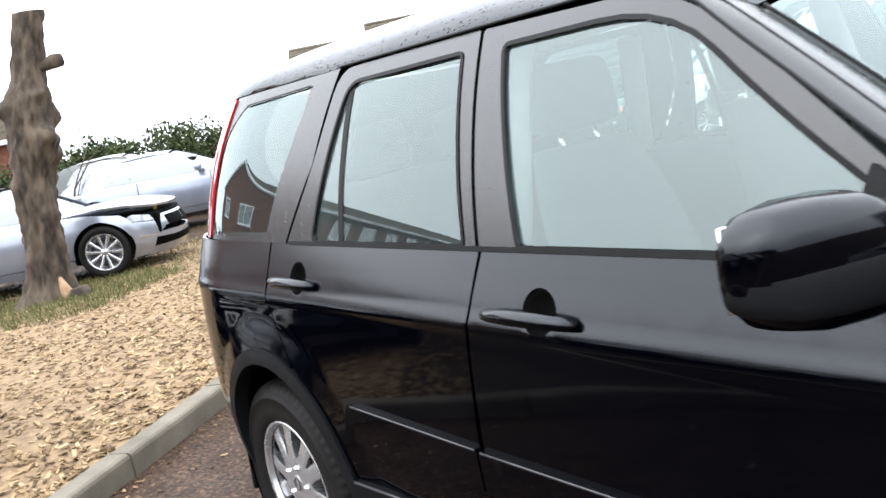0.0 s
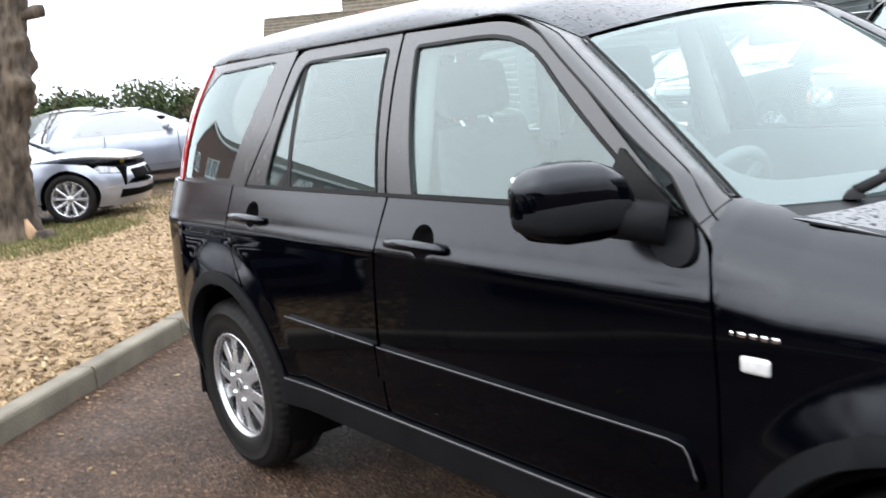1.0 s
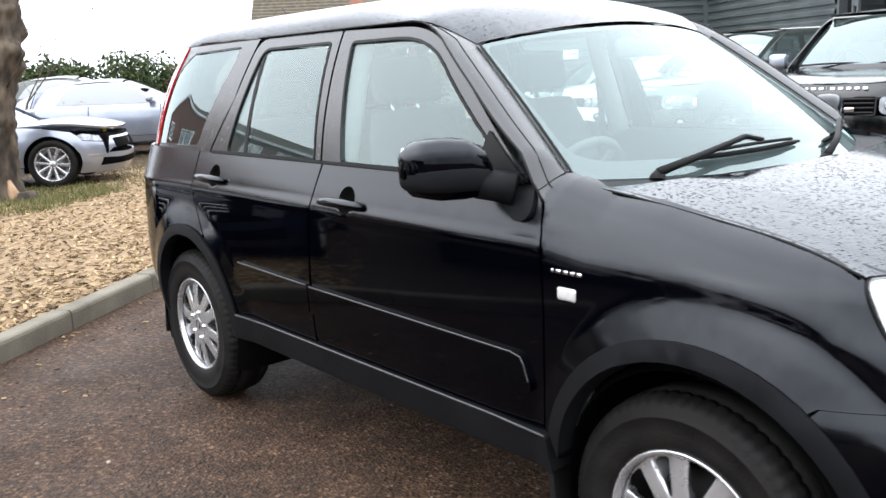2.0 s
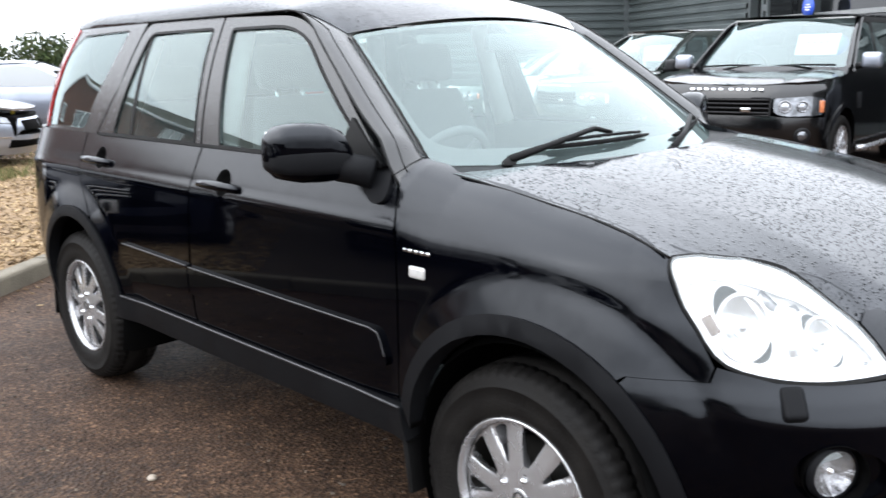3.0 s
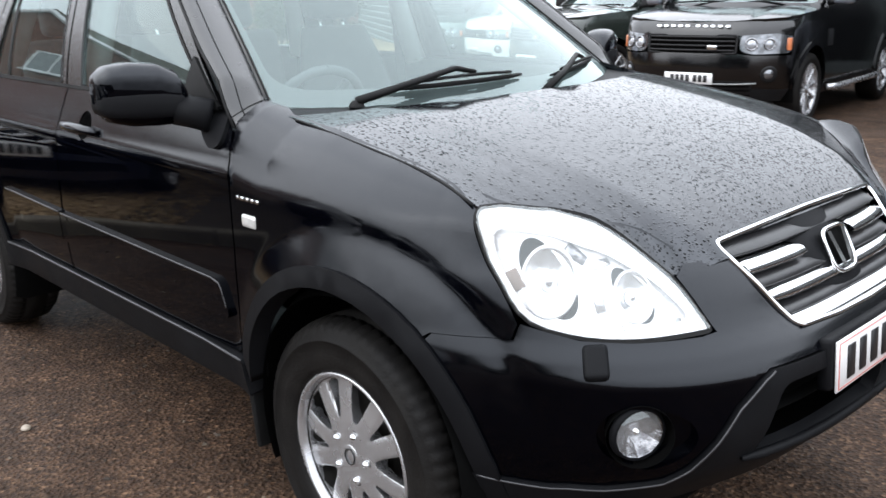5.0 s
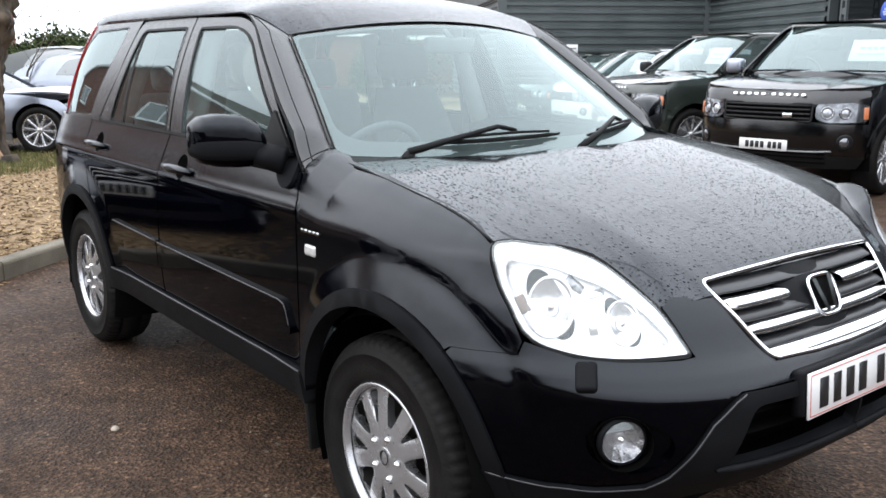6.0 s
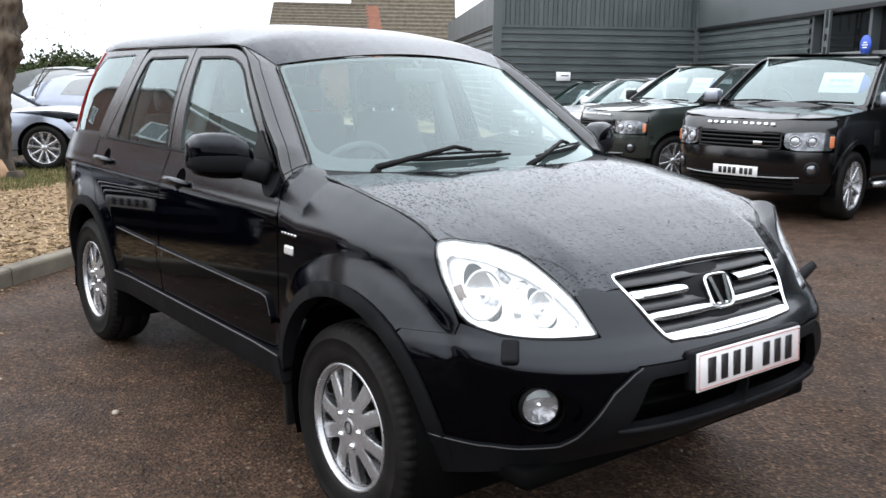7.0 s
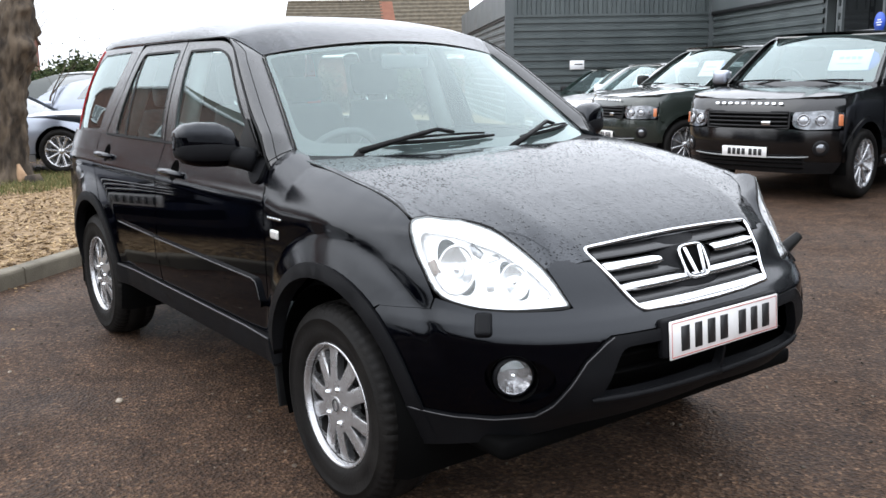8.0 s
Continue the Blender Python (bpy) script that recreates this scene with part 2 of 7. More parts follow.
M_PALEWOOD = material("bare_wood", (0.22, 0.13, 0.07), 0.85, 0.0, (0.34, 0.22, 0.13), 12, bump=0.5, bump_scale=50)
M_FLAT = material("grey_metal_sheet", (0.058, 0.069, 0.071), 0.5, 0.0, (0.075, 0.086, 0.088), 0.9, rough_var=0.08)
M_ALLOYDULL = material("pale_rail", (0.22, 0.23, 0.23), 0.5, 0.2, (0.26, 0.27, 0.27), 4)
M_SHOPGLASS = material("showroom_glass", (0.006, 0.007, 0.008), 0.03, 0.0, (0.012, 0.013, 0.014), 0.6, spec=0.6)
M_KERBTAN = material("tan_concrete", (0.14, 0.095, 0.05), 0.85, 0.0, (0.19, 0.14, 0.08), 4, bump=0.3)
M_PAINT = material("black_paint", (0.0003, 0.0004, 0.0010), 0.04, 0.0, (0.0006, 0.0007, 0.0015), 3.0, bump=0.003, bump_scale=250, spec=0.30)
M_TRIM = material("grey_plastic", (0.0042, 0.0044, 0.0052), 0.5, 0.0, (0.0064, 0.0067, 0.0076), 5.0, bump=0.15, bump_scale=400, rough_var=0.08, spec=0.09)
M_RUBBER = material("black_rubber", (0.005, 0.005, 0.005), 0.55, 0.0, (0.008, 0.008, 0.008), 20, bump=0.1, bump_scale=200, spec=0.15)
M_TYRE = material("tyre_rubber", (0.005, 0.0047, 0.0047), 0.6, 0.0, (0.011, 0.010, 0.009), 9, bump=0.2, bump_scale=120, rough_var=0.1, spec=0.12)
M_ALLOY = material("alloy", (0.52, 0.52, 0.53), 0.26, 0.75, (0.42, 0.42, 0.43), 12, rough_var=0.06)
M_CHROME = material("chrome", (0.82, 0.83, 0.84), 0.08, 1.0, (0.75, 0.76, 0.77), 20)
M_PAINT.node_tree.nodes["Principled BSDF"].inputs["Specular Tint"].default_value = (0.90, 0.94, 1.0, 1)
M_WETPAINT = wet_paint()
M_PAINT.node_tree.nodes["Principled BSDF"].inputs["IOR"].default_value = 1.4
drizzle_sheen(M_PAINT, 0.17, 0.61, 0.028, 0.17)
M_DAMP = material("damp_black_paint", (0.0008, 0.0008, 0.001), 0.22, 0.0, (0.0014, 0.0014, 0.0017), 40.0, bump=0.10, bump_scale=240, spec=0.78, rough_var=0.06)
# near-black for hollows and undersides: their shade is put into the colour
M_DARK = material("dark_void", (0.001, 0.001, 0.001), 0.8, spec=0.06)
M_SEAT = material("grey_cloth", (0.05, 0.052, 0.055), 0.9, 0.0, (0.075, 0.077, 0.08), 40, bump=0.3, bump_scale=500)
M_GLASS = glass("green_glass", (0.74, 0.87, 0.85), 0.0, 0.02, 0.10)
M_SCREEN = glass("windscreen_glass", (0.82, 0.93, 0.91), 0.0, 0.035, 0.09)
M_FARGLASS = glass("car_glass", (0.62, 0.72, 0.72), 0.0, 0.03, 0.16)
M_ASPHALT = tarmac()
M_DARK_BED = material("dark_bed_ground", (0.018, 0.012, 0.007), 0.95, 0.0, (0.048, 0.031, 0.017), 9, bump=1.0, bump_scale=40)
# paler than the trim: the highlight along edges is put into its colour
M_HIGHLIGHT = material("edge_highlight_plastic", (0.016, 0.016, 0.018), 0.4, 0.0, (0.03, 0.03, 0.033), 30, spec=0.6)
M_KERB = material("concrete_kerb", (0.085, 0.073, 0.052), 0.85, 0.0, (0.155, 0.135, 0.10), 4.0, bump=0.5, bump_scale=80)
M_CHIP = material("wood_chip_bed", (0.13, 0.08, 0.04), 0.9, 0.0, (0.26, 0.175, 0.09), 14, bump=1.0, bump_scale=45)
M_BARK = material("bark", (0.016, 0.011, 0.007), 0.95, 0.0, (0.100, 0.074, 0.050), 8, bump=1.0, bump_scale=26, stretch=(1, 1, 0.4))
M_CLAD = material("green_grey_cladding", (0.047, 0.058, 0.059), 0.45, 0.0, (0.066, 0.079, 0.079), 1.2, rough_var=0.1, bump=0.03)
M_TERRA = material("terracotta", (0.14, 0.052, 0.028), 0.85, 0.0, (0.18, 0.07, 0.04), 3, bump=0.2)
M_ROOF = material("brown_roof_tile", (0.062, 0.050, 0.034), 0.85, 0.0, (0.115, 0.095, 0.065), 5, bump=0.4, bump_scale=30)
M_BRICK = material("red_brick", (0.11, 0.038, 0.024), 0.85, 0.0, (0.18, 0.07, 0.042), 6, bump=0.4, bump_scale=40)
M_PAINT2 = material("gloss_black", (0.0015, 0.0015, 0.0018), 0.10, 0.0, (0.0025, 0.0025, 0.0028), 3.0, bump=0.03, bump_scale=180, spec=0.75)
M_SILVER = material("silver_paint", (0.26, 0.285, 0.34), 0.28, 0.7, (0.32, 0.345, 0.40), 3, coat=1.0)
M_WHITEP = material("white_paint", (0.72, 0.73, 0.74), 0.3, 0.0, (0.78, 0.78, 0.78), 3, coat=1.0)
M_TEAL = material("dark_teal_paint", (0.010, 0.030, 0.024), 0.25, 0.2, (0.014, 0.038, 0.030), 3, coat=1.0)
M_GREENP = material("dark_green_paint", (0.018, 0.024, 0.020), 0.22, 0.2, (0.024, 0.031, 0.026), 3, coat=1.0)


# ---------------------------------------------------------------- mesh helpers
def spline(xs, ys):
    """A smooth curve that does not overshoot, through a few knots."""
    xs, ys = np.array(xs, float), np.array(ys, float)
    h, d = np.diff(xs), np.diff(ys) / np.diff(xs)
    m = np.zeros(len(xs))
    m[0], m[-1] = d[0], d[-1]
    for i in range(1, len(xs) - 1):
        if d[i - 1] * d[i] > 0:
            w1, w2 = 2 * h[i] + h[i - 1], h[i] + 2 * h[i - 1]
            m[i] = (w1 + w2) / (w1 / d[i - 1] + w2 / d[i])

    def f(x):
        x = np.clip(np.asarray(x, float), xs[0], xs[-1])
        i = np.clip(np.searchsorted(xs, x) - 1, 0, len(h) - 1)
        t = (x - xs[i]) / h[i]
        return ((2 * t**3 - 3 * t**2 + 1) * ys[i] + (t**3 - 2 * t**2 + t) * h[i] * m[i]
                + (3 * t**2 - 2 * t**3) * ys[i + 1] + (t**3 - t**2) * h[i] * m[i + 1])
    return f


def part(name, bm, mat, parent=None, label="", smooth=True):
    me = bpy.data.meshes.new(name)
    if not isinstance(bm, bmesh.types.BMesh):
        verts, faces = bm
        me.from_pydata([tuple(v) for v in verts], [], [tuple(f) for f in faces])
    else:
        bm.to_mesh(me)
        bm.free()
    me.materials.append(mat)
    me.polygons.foreach_set("use_smooth", [smooth] * len(me.polygons))
    ob = new(name, me)
    if parent:
        ob.parent = parent
    if label:
        ob["label"] = label
    return ob


def thing(name, label, category, at=None, group="", kind=""):
    ob = new(name)
    if at is not None:
        ob.matrix_world = at
    ob.empty_display_size = 0.2
    return tagged(ob, label, category, group, kind)


def inside(poly, p):
    poly = np.asarray(poly)
    x, y = p[:, 0], p[:, 1]
    res = np.zeros(len(p), bool)
    for (x0, y0), (x1, y1) in zip(poly, np.roll(poly, -1, axis=0)):
        cross = (y0 > y) != (y1 > y)
        if abs(y1 - y0) > 1e-12:
            res ^= cross & (x < (x1 - x0) * (y - y0) / (y1 - y0) + x0)
    return res


def rounded(pts, r, n=5):
    """A polygon with its corners rounded: r is one radius, or one for each corner."""
    pts = [np.array(p, float) for p in pts]
    rs = [r] * len(pts) if np.isscalar(r) else r
    out = []
    for i, p in enumerate(pts):
        a, b, rad = pts[i - 1], pts[(i + 1) % len(pts)], rs[i]
        la, lb = np.linalg.norm(a - p), np.linalg.norm(b - p)
        if rad <= 0:
            out.append(p)
            continue
        c0, c1 = p + (a - p) / la * min(rad, la * 0.49), p + (b - p) / lb * min(rad, lb * 0.49)
        for k in range(n + 1):
            t = k / n
            out.append((1 - t)**2 * c0 + 2 * t * (1 - t) * p + t * t * c1)
    return out


def resample(poly, step):
    out = []
    for a, b in zip(poly, list(poly[1:]) + [poly[0]]):
        a, b = np.array(a, float), np.array(b, float)
        k = max(1, int(round(np.linalg.norm(b - a) / step)))
        out += [a + (b - a) * i / k for i in range(k)]
    return np.array(out)


def grow(poly, d):
    """The polygon moved outward by d (inward if negative)."""
    p = np.array(poly, float)
    nxt, prv = np.roll(p, -1, 0), np.roll(p, 1, 0)
    area = np.sum(p[:, 0] * nxt[:, 1] - nxt[:, 0] * p[:, 1])
    t = nxt - prv
    t /= np.linalg.norm(t, axis=1)[:, None] + 1e-9
    nrm = np.stack([t[:, 1], -t[:, 0]], 1) * (1 if area > 0 else -1)
    return p + nrm * d


def normals_of(surf, u, v, e=1e-3):
    du = surf(u + e, v) - surf(u - e, v)
    dv = surf(u, v + e) - surf(u, v - e)
    n = np.cross(du, dv)
    return n / (np.linalg.norm(n, axis=1)[:, None] + 1e-12)


def skin(name, surf, outline, holes=(), step=0.03, depth=0.012, lift=0.0, mat=None, parent=None, label="", side=1, mirror=False, edge=None):
    """A panel cut out of a smooth surface surf(u, v), with true normals and a turned-in edge of the given depth.
    side: which way the surface's normal faces outward. mirror: the same on the other flank."""
    from mathutils.geometry import delaunay_2d_cdt
    loops = [resample(outline, edge or step)] + [resample(h, edge or step) for h in holes]
    for k, lp in enumerate(loops):
        nxt = np.roll(lp, -1, 0)
        if (np.sum(lp[:, 0] * nxt[:, 1] - nxt[:, 0] * lp[:, 1]) > 0) == (k > 0):
            loops[k] = lp[::-1]
    lo, hi = loops[0].min(0), loops[0].max(0)
    gu, gv = np.meshgrid(np.arange(lo[0] + step / 2, hi[0], step), np.arange(lo[1] + step / 2, hi[1], step))
    gu[1::2] += step / 2
    grid = np.stack([gu.ravel(), gv.ravel()], 1)
    keep = inside(loops[0], grid)
    for h in loops[1:]:
        keep &= ~inside(h, grid)
    edge_pts = np.concatenate(loops)
    grid = grid[keep]
    if len(grid):
        d = np.min(((grid[:, None, :] - edge_pts[None])**2).sum(2), axis=1)
        grid = grid[d > (0.45 * step)**2]
    pts = np.concatenate([edge_pts, grid]) if len(grid) else edge_pts
    edges, start = [], 0
    for lp in loops:
        k = len(lp)
        edges += [(start + i, start + (i + 1) % k) for i in range(k)]
        start += k
    co, _, tri, _, _, _ = delaunay_2d_cdt([Vector(p) for p in pts], edges, [], 0, 1e-7)
    co = np.array([tuple(c) for c in co])
    tri = np.array([t for t in tri if len(t) == 3])
    cen = co[tri].mean(1)
    ok = inside(loops[0], cen)
    for h in loops[1:]:
        ok &= ~inside(h, cen)
    tri = tri[ok]
    pos, nrm = surf(co[:, 0], co[:, 1]), normals_of(surf, co[:, 0], co[:, 1]) * side
    pos = pos + nrm * lift
    verts, faces = [*pos], [tuple(t) if side > 0 else tuple(t[::-1]) for t in tri]
    norms, rims = [nrm[i] for f in faces for i in f], set()
    if depth:
        at_edge = {(round(c[0], 6), round(c[1], 6)): i for i, c in enumerate(co)}
        for lp in loops:
            p = surf(lp[:, 0], lp[:, 1])
            nn = normals_of(surf, lp[:, 0], lp[:, 1]) * side
            p = p + nn * lift
            q = p - nn * depth
            k, s = len(lp), len(verts)
            tang = np.roll(p, -1, 0) - np.roll(p, 1, 0)
            out = np.cross(tang, nn)
            out /= np.linalg.norm(out, axis=1)[:, None] + 1e-9
            rim = []
            for i, c in enumerate(lp):
                key = (round(c[0], 6), round(c[1], 6))
                if key not in at_edge:
                    at_edge[key] = len(verts)
                    verts.append(p[i])
                rim.append(at_edge[key])
            s = len(verts)
            verts += [*q]
            for i in range(k):
                j = (i + 1) % k
                faces.append((rim[i], s + i, s + j, rim[j]))
                norms += [out[i], out[i], out[j], out[j]]
                rims.add(tuple(sorted((rim[i], rim[j]))))
    verts, norms = np.array(verts), np.array(norms)
    if mirror:
        verts, norms = verts * (1, -1, 1), norms * (1, -1, 1)
        turned, start = [], 0
        for f in faces:
            turned += list(range(start + len(f) - 1, start - 1, -1))
            start += len(f)
        norms, faces = norms[turned], [f[::-1] for f in faces]
    ob = part(name, (verts, faces), mat, parent, label)
    for e in ob.data.edges:
        e.use_edge_sharp = tuple(sorted(e.vertices)) in rims
    ob.data.normals_split_custom_set([tuple(v) for v in norms])
    return ob


def loft(rows, closed=False, cap=False):
    """Faces over a grid of rows of points."""
    rows = [list(r) for r in rows]
    n = len(rows[0])
    verts = [tuple(p) for r in rows for p in r]
    faces = []
    for i in range(len(rows) - 1):
        for j in range(n if closed else n - 1):
            k = (j + 1) % n
            faces.append((i * n + j, i * n + k, (i + 1) * n + k, (i + 1) * n + j))
    if cap:
        faces.append(tuple(range(n))[::-1])
        faces.append(tuple((len(rows) - 1) * n + j for j in range(n)))
    return verts, faces


def box(size, at=(0, 0, 0), bevel=0.0, seg=2, turn=(0, 0, 0)):
    bm = bmesh.new()
    bmesh.ops.create_cube(bm, size=1.0)
    bmesh.ops.scale(bm, vec=size, verts=bm.verts)
    if bevel:
        bmesh.ops.bevel(bm, geom=bm.edges[:], offset=bevel, segments=seg, affect='EDGES', profile=0.6)
    bmesh.ops.transform(bm, matrix=pose(*at, *turn), verts=bm.verts)
    return bm


def tube(points, radii, sides=10, cap=True):
    """A round bar through points; radii: one number or one a point."""
    pts = [Vector(p) for p in points]
    rs = [radii] * len(pts) if np.isscalar(radii) else radii
    rows, up = [], None
    for i, p in enumerate(pts):
        d = (pts[min(i + 1, len(pts) - 1)] - pts[max(i - 1, 0)]).normalized()
        if up is None:
            up = Vector((0, 0, 1)) if abs(d.z) < 0.9 else Vector((1, 0, 0))
        x = d.cross(up).normalized()
        up = x.cross(d).normalized()
        rows.append([p + (x * math.cos(a) + up * math.sin(a)) * rs[i] for a in (2 * math.pi * k / sides for k in range(sides))])
    return loft(rows, True, cap)


def lathe(profile, n=48, axis='y'):
    """Turns (radius, along) pairs round the axis."""
    rows = []
    for k in range(n):
        a = 2 * math.pi * k / n
        c, s = math.cos(a), math.sin(a)
        rows.append([(r * c, h, r * s) if axis == 'y' else (r * c, r * s, h) for r, h in profile])
    rows.append(rows[0])
    return loft(rows)


def joined(*meshes):
    verts, faces = [], []
    for v, f in meshes:
        s = len(verts)
        verts += [tuple(p) for p in v]
        faces += [tuple(i + s for i in q) for q in f]
    return verts, faces


def moved(mesh, m):
    return [tuple(m @ Vector(p)) for p in mesh[0]], mesh[1]


def data(bm):
    """A bmesh as vertices and faces."""
    bm.verts.ensure_lookup_table()
    bm.verts.index_update()
    res = [tuple(v.co) for v in bm.verts], [tuple(v.index for v in f.verts) for f in bm.faces]
    bm.free()
    return res


class Belt:
    """The flank of a car, wrapped round its front and rear corners. u runs along the flank (x between the corners, then the length
    along the corner), v is the height. half(z), nose(z), tail(z) give the half width and both ends at a height."""

    def __init__(self, half, nose, tail, front, rear, power=3.0, roll=None, rear_power=3.0, arc=0.9):
        self.half, self.nose, self.tail, self.front, self.rear, self.roll = half, nose, tail, front, rear, roll
        self.curves = []
        for p in (power, rear_power):
            a = np.linspace(0, math.pi / 2, 1500)
            cx, cy = np.sin(a)**(2 / p), np.cos(a)**(2 / p)
            s = np.concatenate([[0], np.cumsum(np.hypot(np.diff(cx) * arc, np.diff(cy) * 0.87))])
            self.curves.append((s, cx, cy))

    def length(self, end=0):
        return self.curves[end][0][-1]

    def u_of_y(self, ratio, end=0):
        """The u at which |y| is that share of the half width."""
        s, cx, cy = self.curves[end]
        r = np.interp(-ratio, -cy, s)
        return self.front + r if end == 0 else self.rear - r

    def u_of_x(self, x, z, end=0):
        s, cx, cy = self.curves[end]
        if end == 0:
            return self.front + np.interp((x - self.front) / (self.nose(z) - self.front), cx, s) if x > self.front else x
        return self.rear - np.interp((self.rear - x) / (self.rear - self.tail(z)), cx, s) if x < self.rear else x

    def __call__(self, u, v):
        u, v = np.asarray(u, float), np.asarray(v, float)
        sf, fx, fy = self.curves[0]
        sr, rx, ry = self.curves[1]
        df, dr = np.clip(u - self.front, 0, sf[-1]), np.clip(self.rear - u, 0, sr[-1])
        z, inset = (v, 0.0) if self.roll is None else self.roll(u, v)
        kx = np.interp(df, sf, fx)
        x = np.where(u > self.front, self.front + (self.nose(z) - self.front) * kx,
                     np.where(u < self.rear, self.rear - (self.rear - self.tail(z)) * np.interp(dr, sr, rx), u))
        y = (self.half(z) - inset) * np.where(u > self.front, np.interp(df, sf, fy), np.where(u < self.rear, np.interp(dr, sr, ry), 1.0))
        return np.stack([x, -y, z], -1)
# ---------------------------------------------------------------- the black car: its surfaces
half = spline([0.2, 0.35, 0.45, 0.6, 0.75, 0.9, 0.97, 1.02, 1.08, 1.13, 1.3], [0.80, 0.85, 0.87, 0.885, 0.889, 0.886, 0.882, 0.870, 0.850, 0.832, 0.77])
nose = spline([0.25, 0.40, 0.50, 0.58, 0.68, 0.72, 0.76, 0.83, 0.865, 0.90, 1.0, 1.1], [1.98, 2.085, 2.165, 2.185, 2.18, 2.155, 2.11, 2.06, 2.03, 1.99, 1.92, 1.86])
tail = spline([0.25, 0.45, 0.6, 0.75, 1.0, 1.13], [-2.04, -2.12, -2.14, -2.12, -2.09, -2.08])
ridge = spline([0.55, 0.85, 0.985, 1.155, 1.27, 1.378, 1.489, 1.62, 1.71, 1.80, 1.95, 2.3], [1.34, 1.155, 1.1355, 1.1222, 1.1052, 1.0873, 1.0721, 1.0492, 1.0340, 1.0030, 0.97, 0.96])
roll_r = spline([0.6, 1.0, 1.25, 1.5, 1.68, 1.8, 1.9], [0.13, 0.115, 0.125, 0.12, 0.085, 0.05, 0.025])


wing_top = spline([0.8, 0.93, 1.0, 1.15, 1.29, 1.44, 1.58, 1.65, 1.72, 1.8], [0.45, 0.40, 0.13, 0.06, 0.11, 0.19, 0.20, 0.16, 0.05, 0.0])
lean_line = spline([0.8, 1.1, 1.3, 1.45, 1.6, 1.75, 2.0], [0.965, 0.960, 0.962, 0.952, 0.925, 0.885, 0.86])
FLARES = ((1.368, 0.410, 0.514, 0.24), (-1.25, 0.40, 0.515, 0.15))


def shoulder(u, v):
    """Rolls the flank over at the ridge of the front wing."""
    r = roll_r(u)
    z0 = ridge(u) - r
    a = np.clip((v - z0) / r, 0, 1.5)
    # flares over the wheels: they start at a soft edge and run out to the arch trim
    x = np.where(u > 1.2, 1.2 + (nose(v) - 1.2) * np.interp(u - 1.2, flank.curves[0][0], flank.curves[0][1]), u)
    swell = 0.0
    for cx, cz, r0, steep in FLARES:
        far = np.hypot(x - cx, v - cz)
        k = np.minimum(r0 - far, 0.125)
        swell = swell + steep * 0.007 * np.log1p(np.exp(np.clip(k / 0.007, -40, 40)))
        w = np.clip((x - 1.38) / 0.22, 0, 1)
        swell = swell - 0.003 * w * w * (3 - 2 * w) * np.exp(-((far - r0) / 0.026)**2)
    crease = 0.004 * np.exp(-((v - 0.985) / 0.018)**2) * (u < 0.9)
    # the wing leans in above a soft line that runs from the door to the lamp
    ramp = np.clip((u - 0.90) / 0.14, 0, 1) * np.clip((1.82 - u) / 0.14, 0, 1)
    lean = 0.20 * ramp * 0.010 * np.log1p(np.exp(np.clip((v - lean_line(u)) / 0.010, -40, 40)))
    return np.where(v > z0, z0 + r * np.sin(a), v), np.where(v > z0, r * (1 - np.cos(a)), 0.0) + lean - swell - crease


flank = Belt(half, nose, tail, 1.2, -1.3, 3.0, shoulder, 3.8)
house_half = spline([1.0, 1.13, 1.25, 1.40, 1.50, 1.576, 1.66], [0.858, 0.835, 0.806, 0.754, 0.709, 0.668, 0.61])
house_tail = spline([1.1, 1.3, 1.57, 1.7], [-2.08, -2.03, -1.93, -1.87])
house = Belt(house_half, lambda z: z * 0 + 3.0, house_tail, 2.5, -1.15, 3.0, None, 3.6)

MID = 1.2 + flank.length()
hood_c = spline([0.85, 1.076, 1.39, 1.684, 1.85, 1.93, 1.98, 2.04], [1.168, 1.147, 1.106, 1.042, 0.988, 0.952, 0.918, 0.86])
hood_crown = spline([0.8, 1.076, 1.39, 1.55, 1.684, 1.78, 1.85, 1.91, 1.97, 2.05], [0.022, 0.024, 0.030, 0.031, 0.037, 0.050, 0.060, 0.094, 0.125, 0.14])


hood_crease = spline([0.9, 1.3, 1.768, 1.858, 1.921, 1.99, 2.05], [0.535, 0.505, 0.455, 0.44, 0.418, 0.392, 0.38])
hood_width = spline([0.9, 1.3, 1.6, 1.722, 1.848, 1.905, 1.955, 2.05], [0.75, 0.765, 0.775, 0.728, 0.612, 0.565, 0.53, 0.48])


def bonnet_skin(x, y):
    """Flat between two creases that run in to the corners of the grille, falling away outside them."""
    x, y = np.asarray(x, float), np.asarray(y, float)
    yc, ye = hood_crease(x), hood_width(x)
    lift = 0.009 * np.clip((2.0 - x) / 0.3, 0, 1)
    edge = (ye / 0.75)**2
    over = 0.007 * np.log1p(np.exp(np.clip((np.abs(y) - yc) / 0.007, -40, 40)))
    kink = 0.22 + 0.50 * np.clip((x - 1.5) / 0.35, 0, 1)
    fall = (1 - kink) * (y / 0.75)**2 + kink * edge * over / (ye - yc)
    return np.stack([x, y, hood_c(x) + lift - (hood_crown(x) + lift / edge) * fall - 0.010], -1)


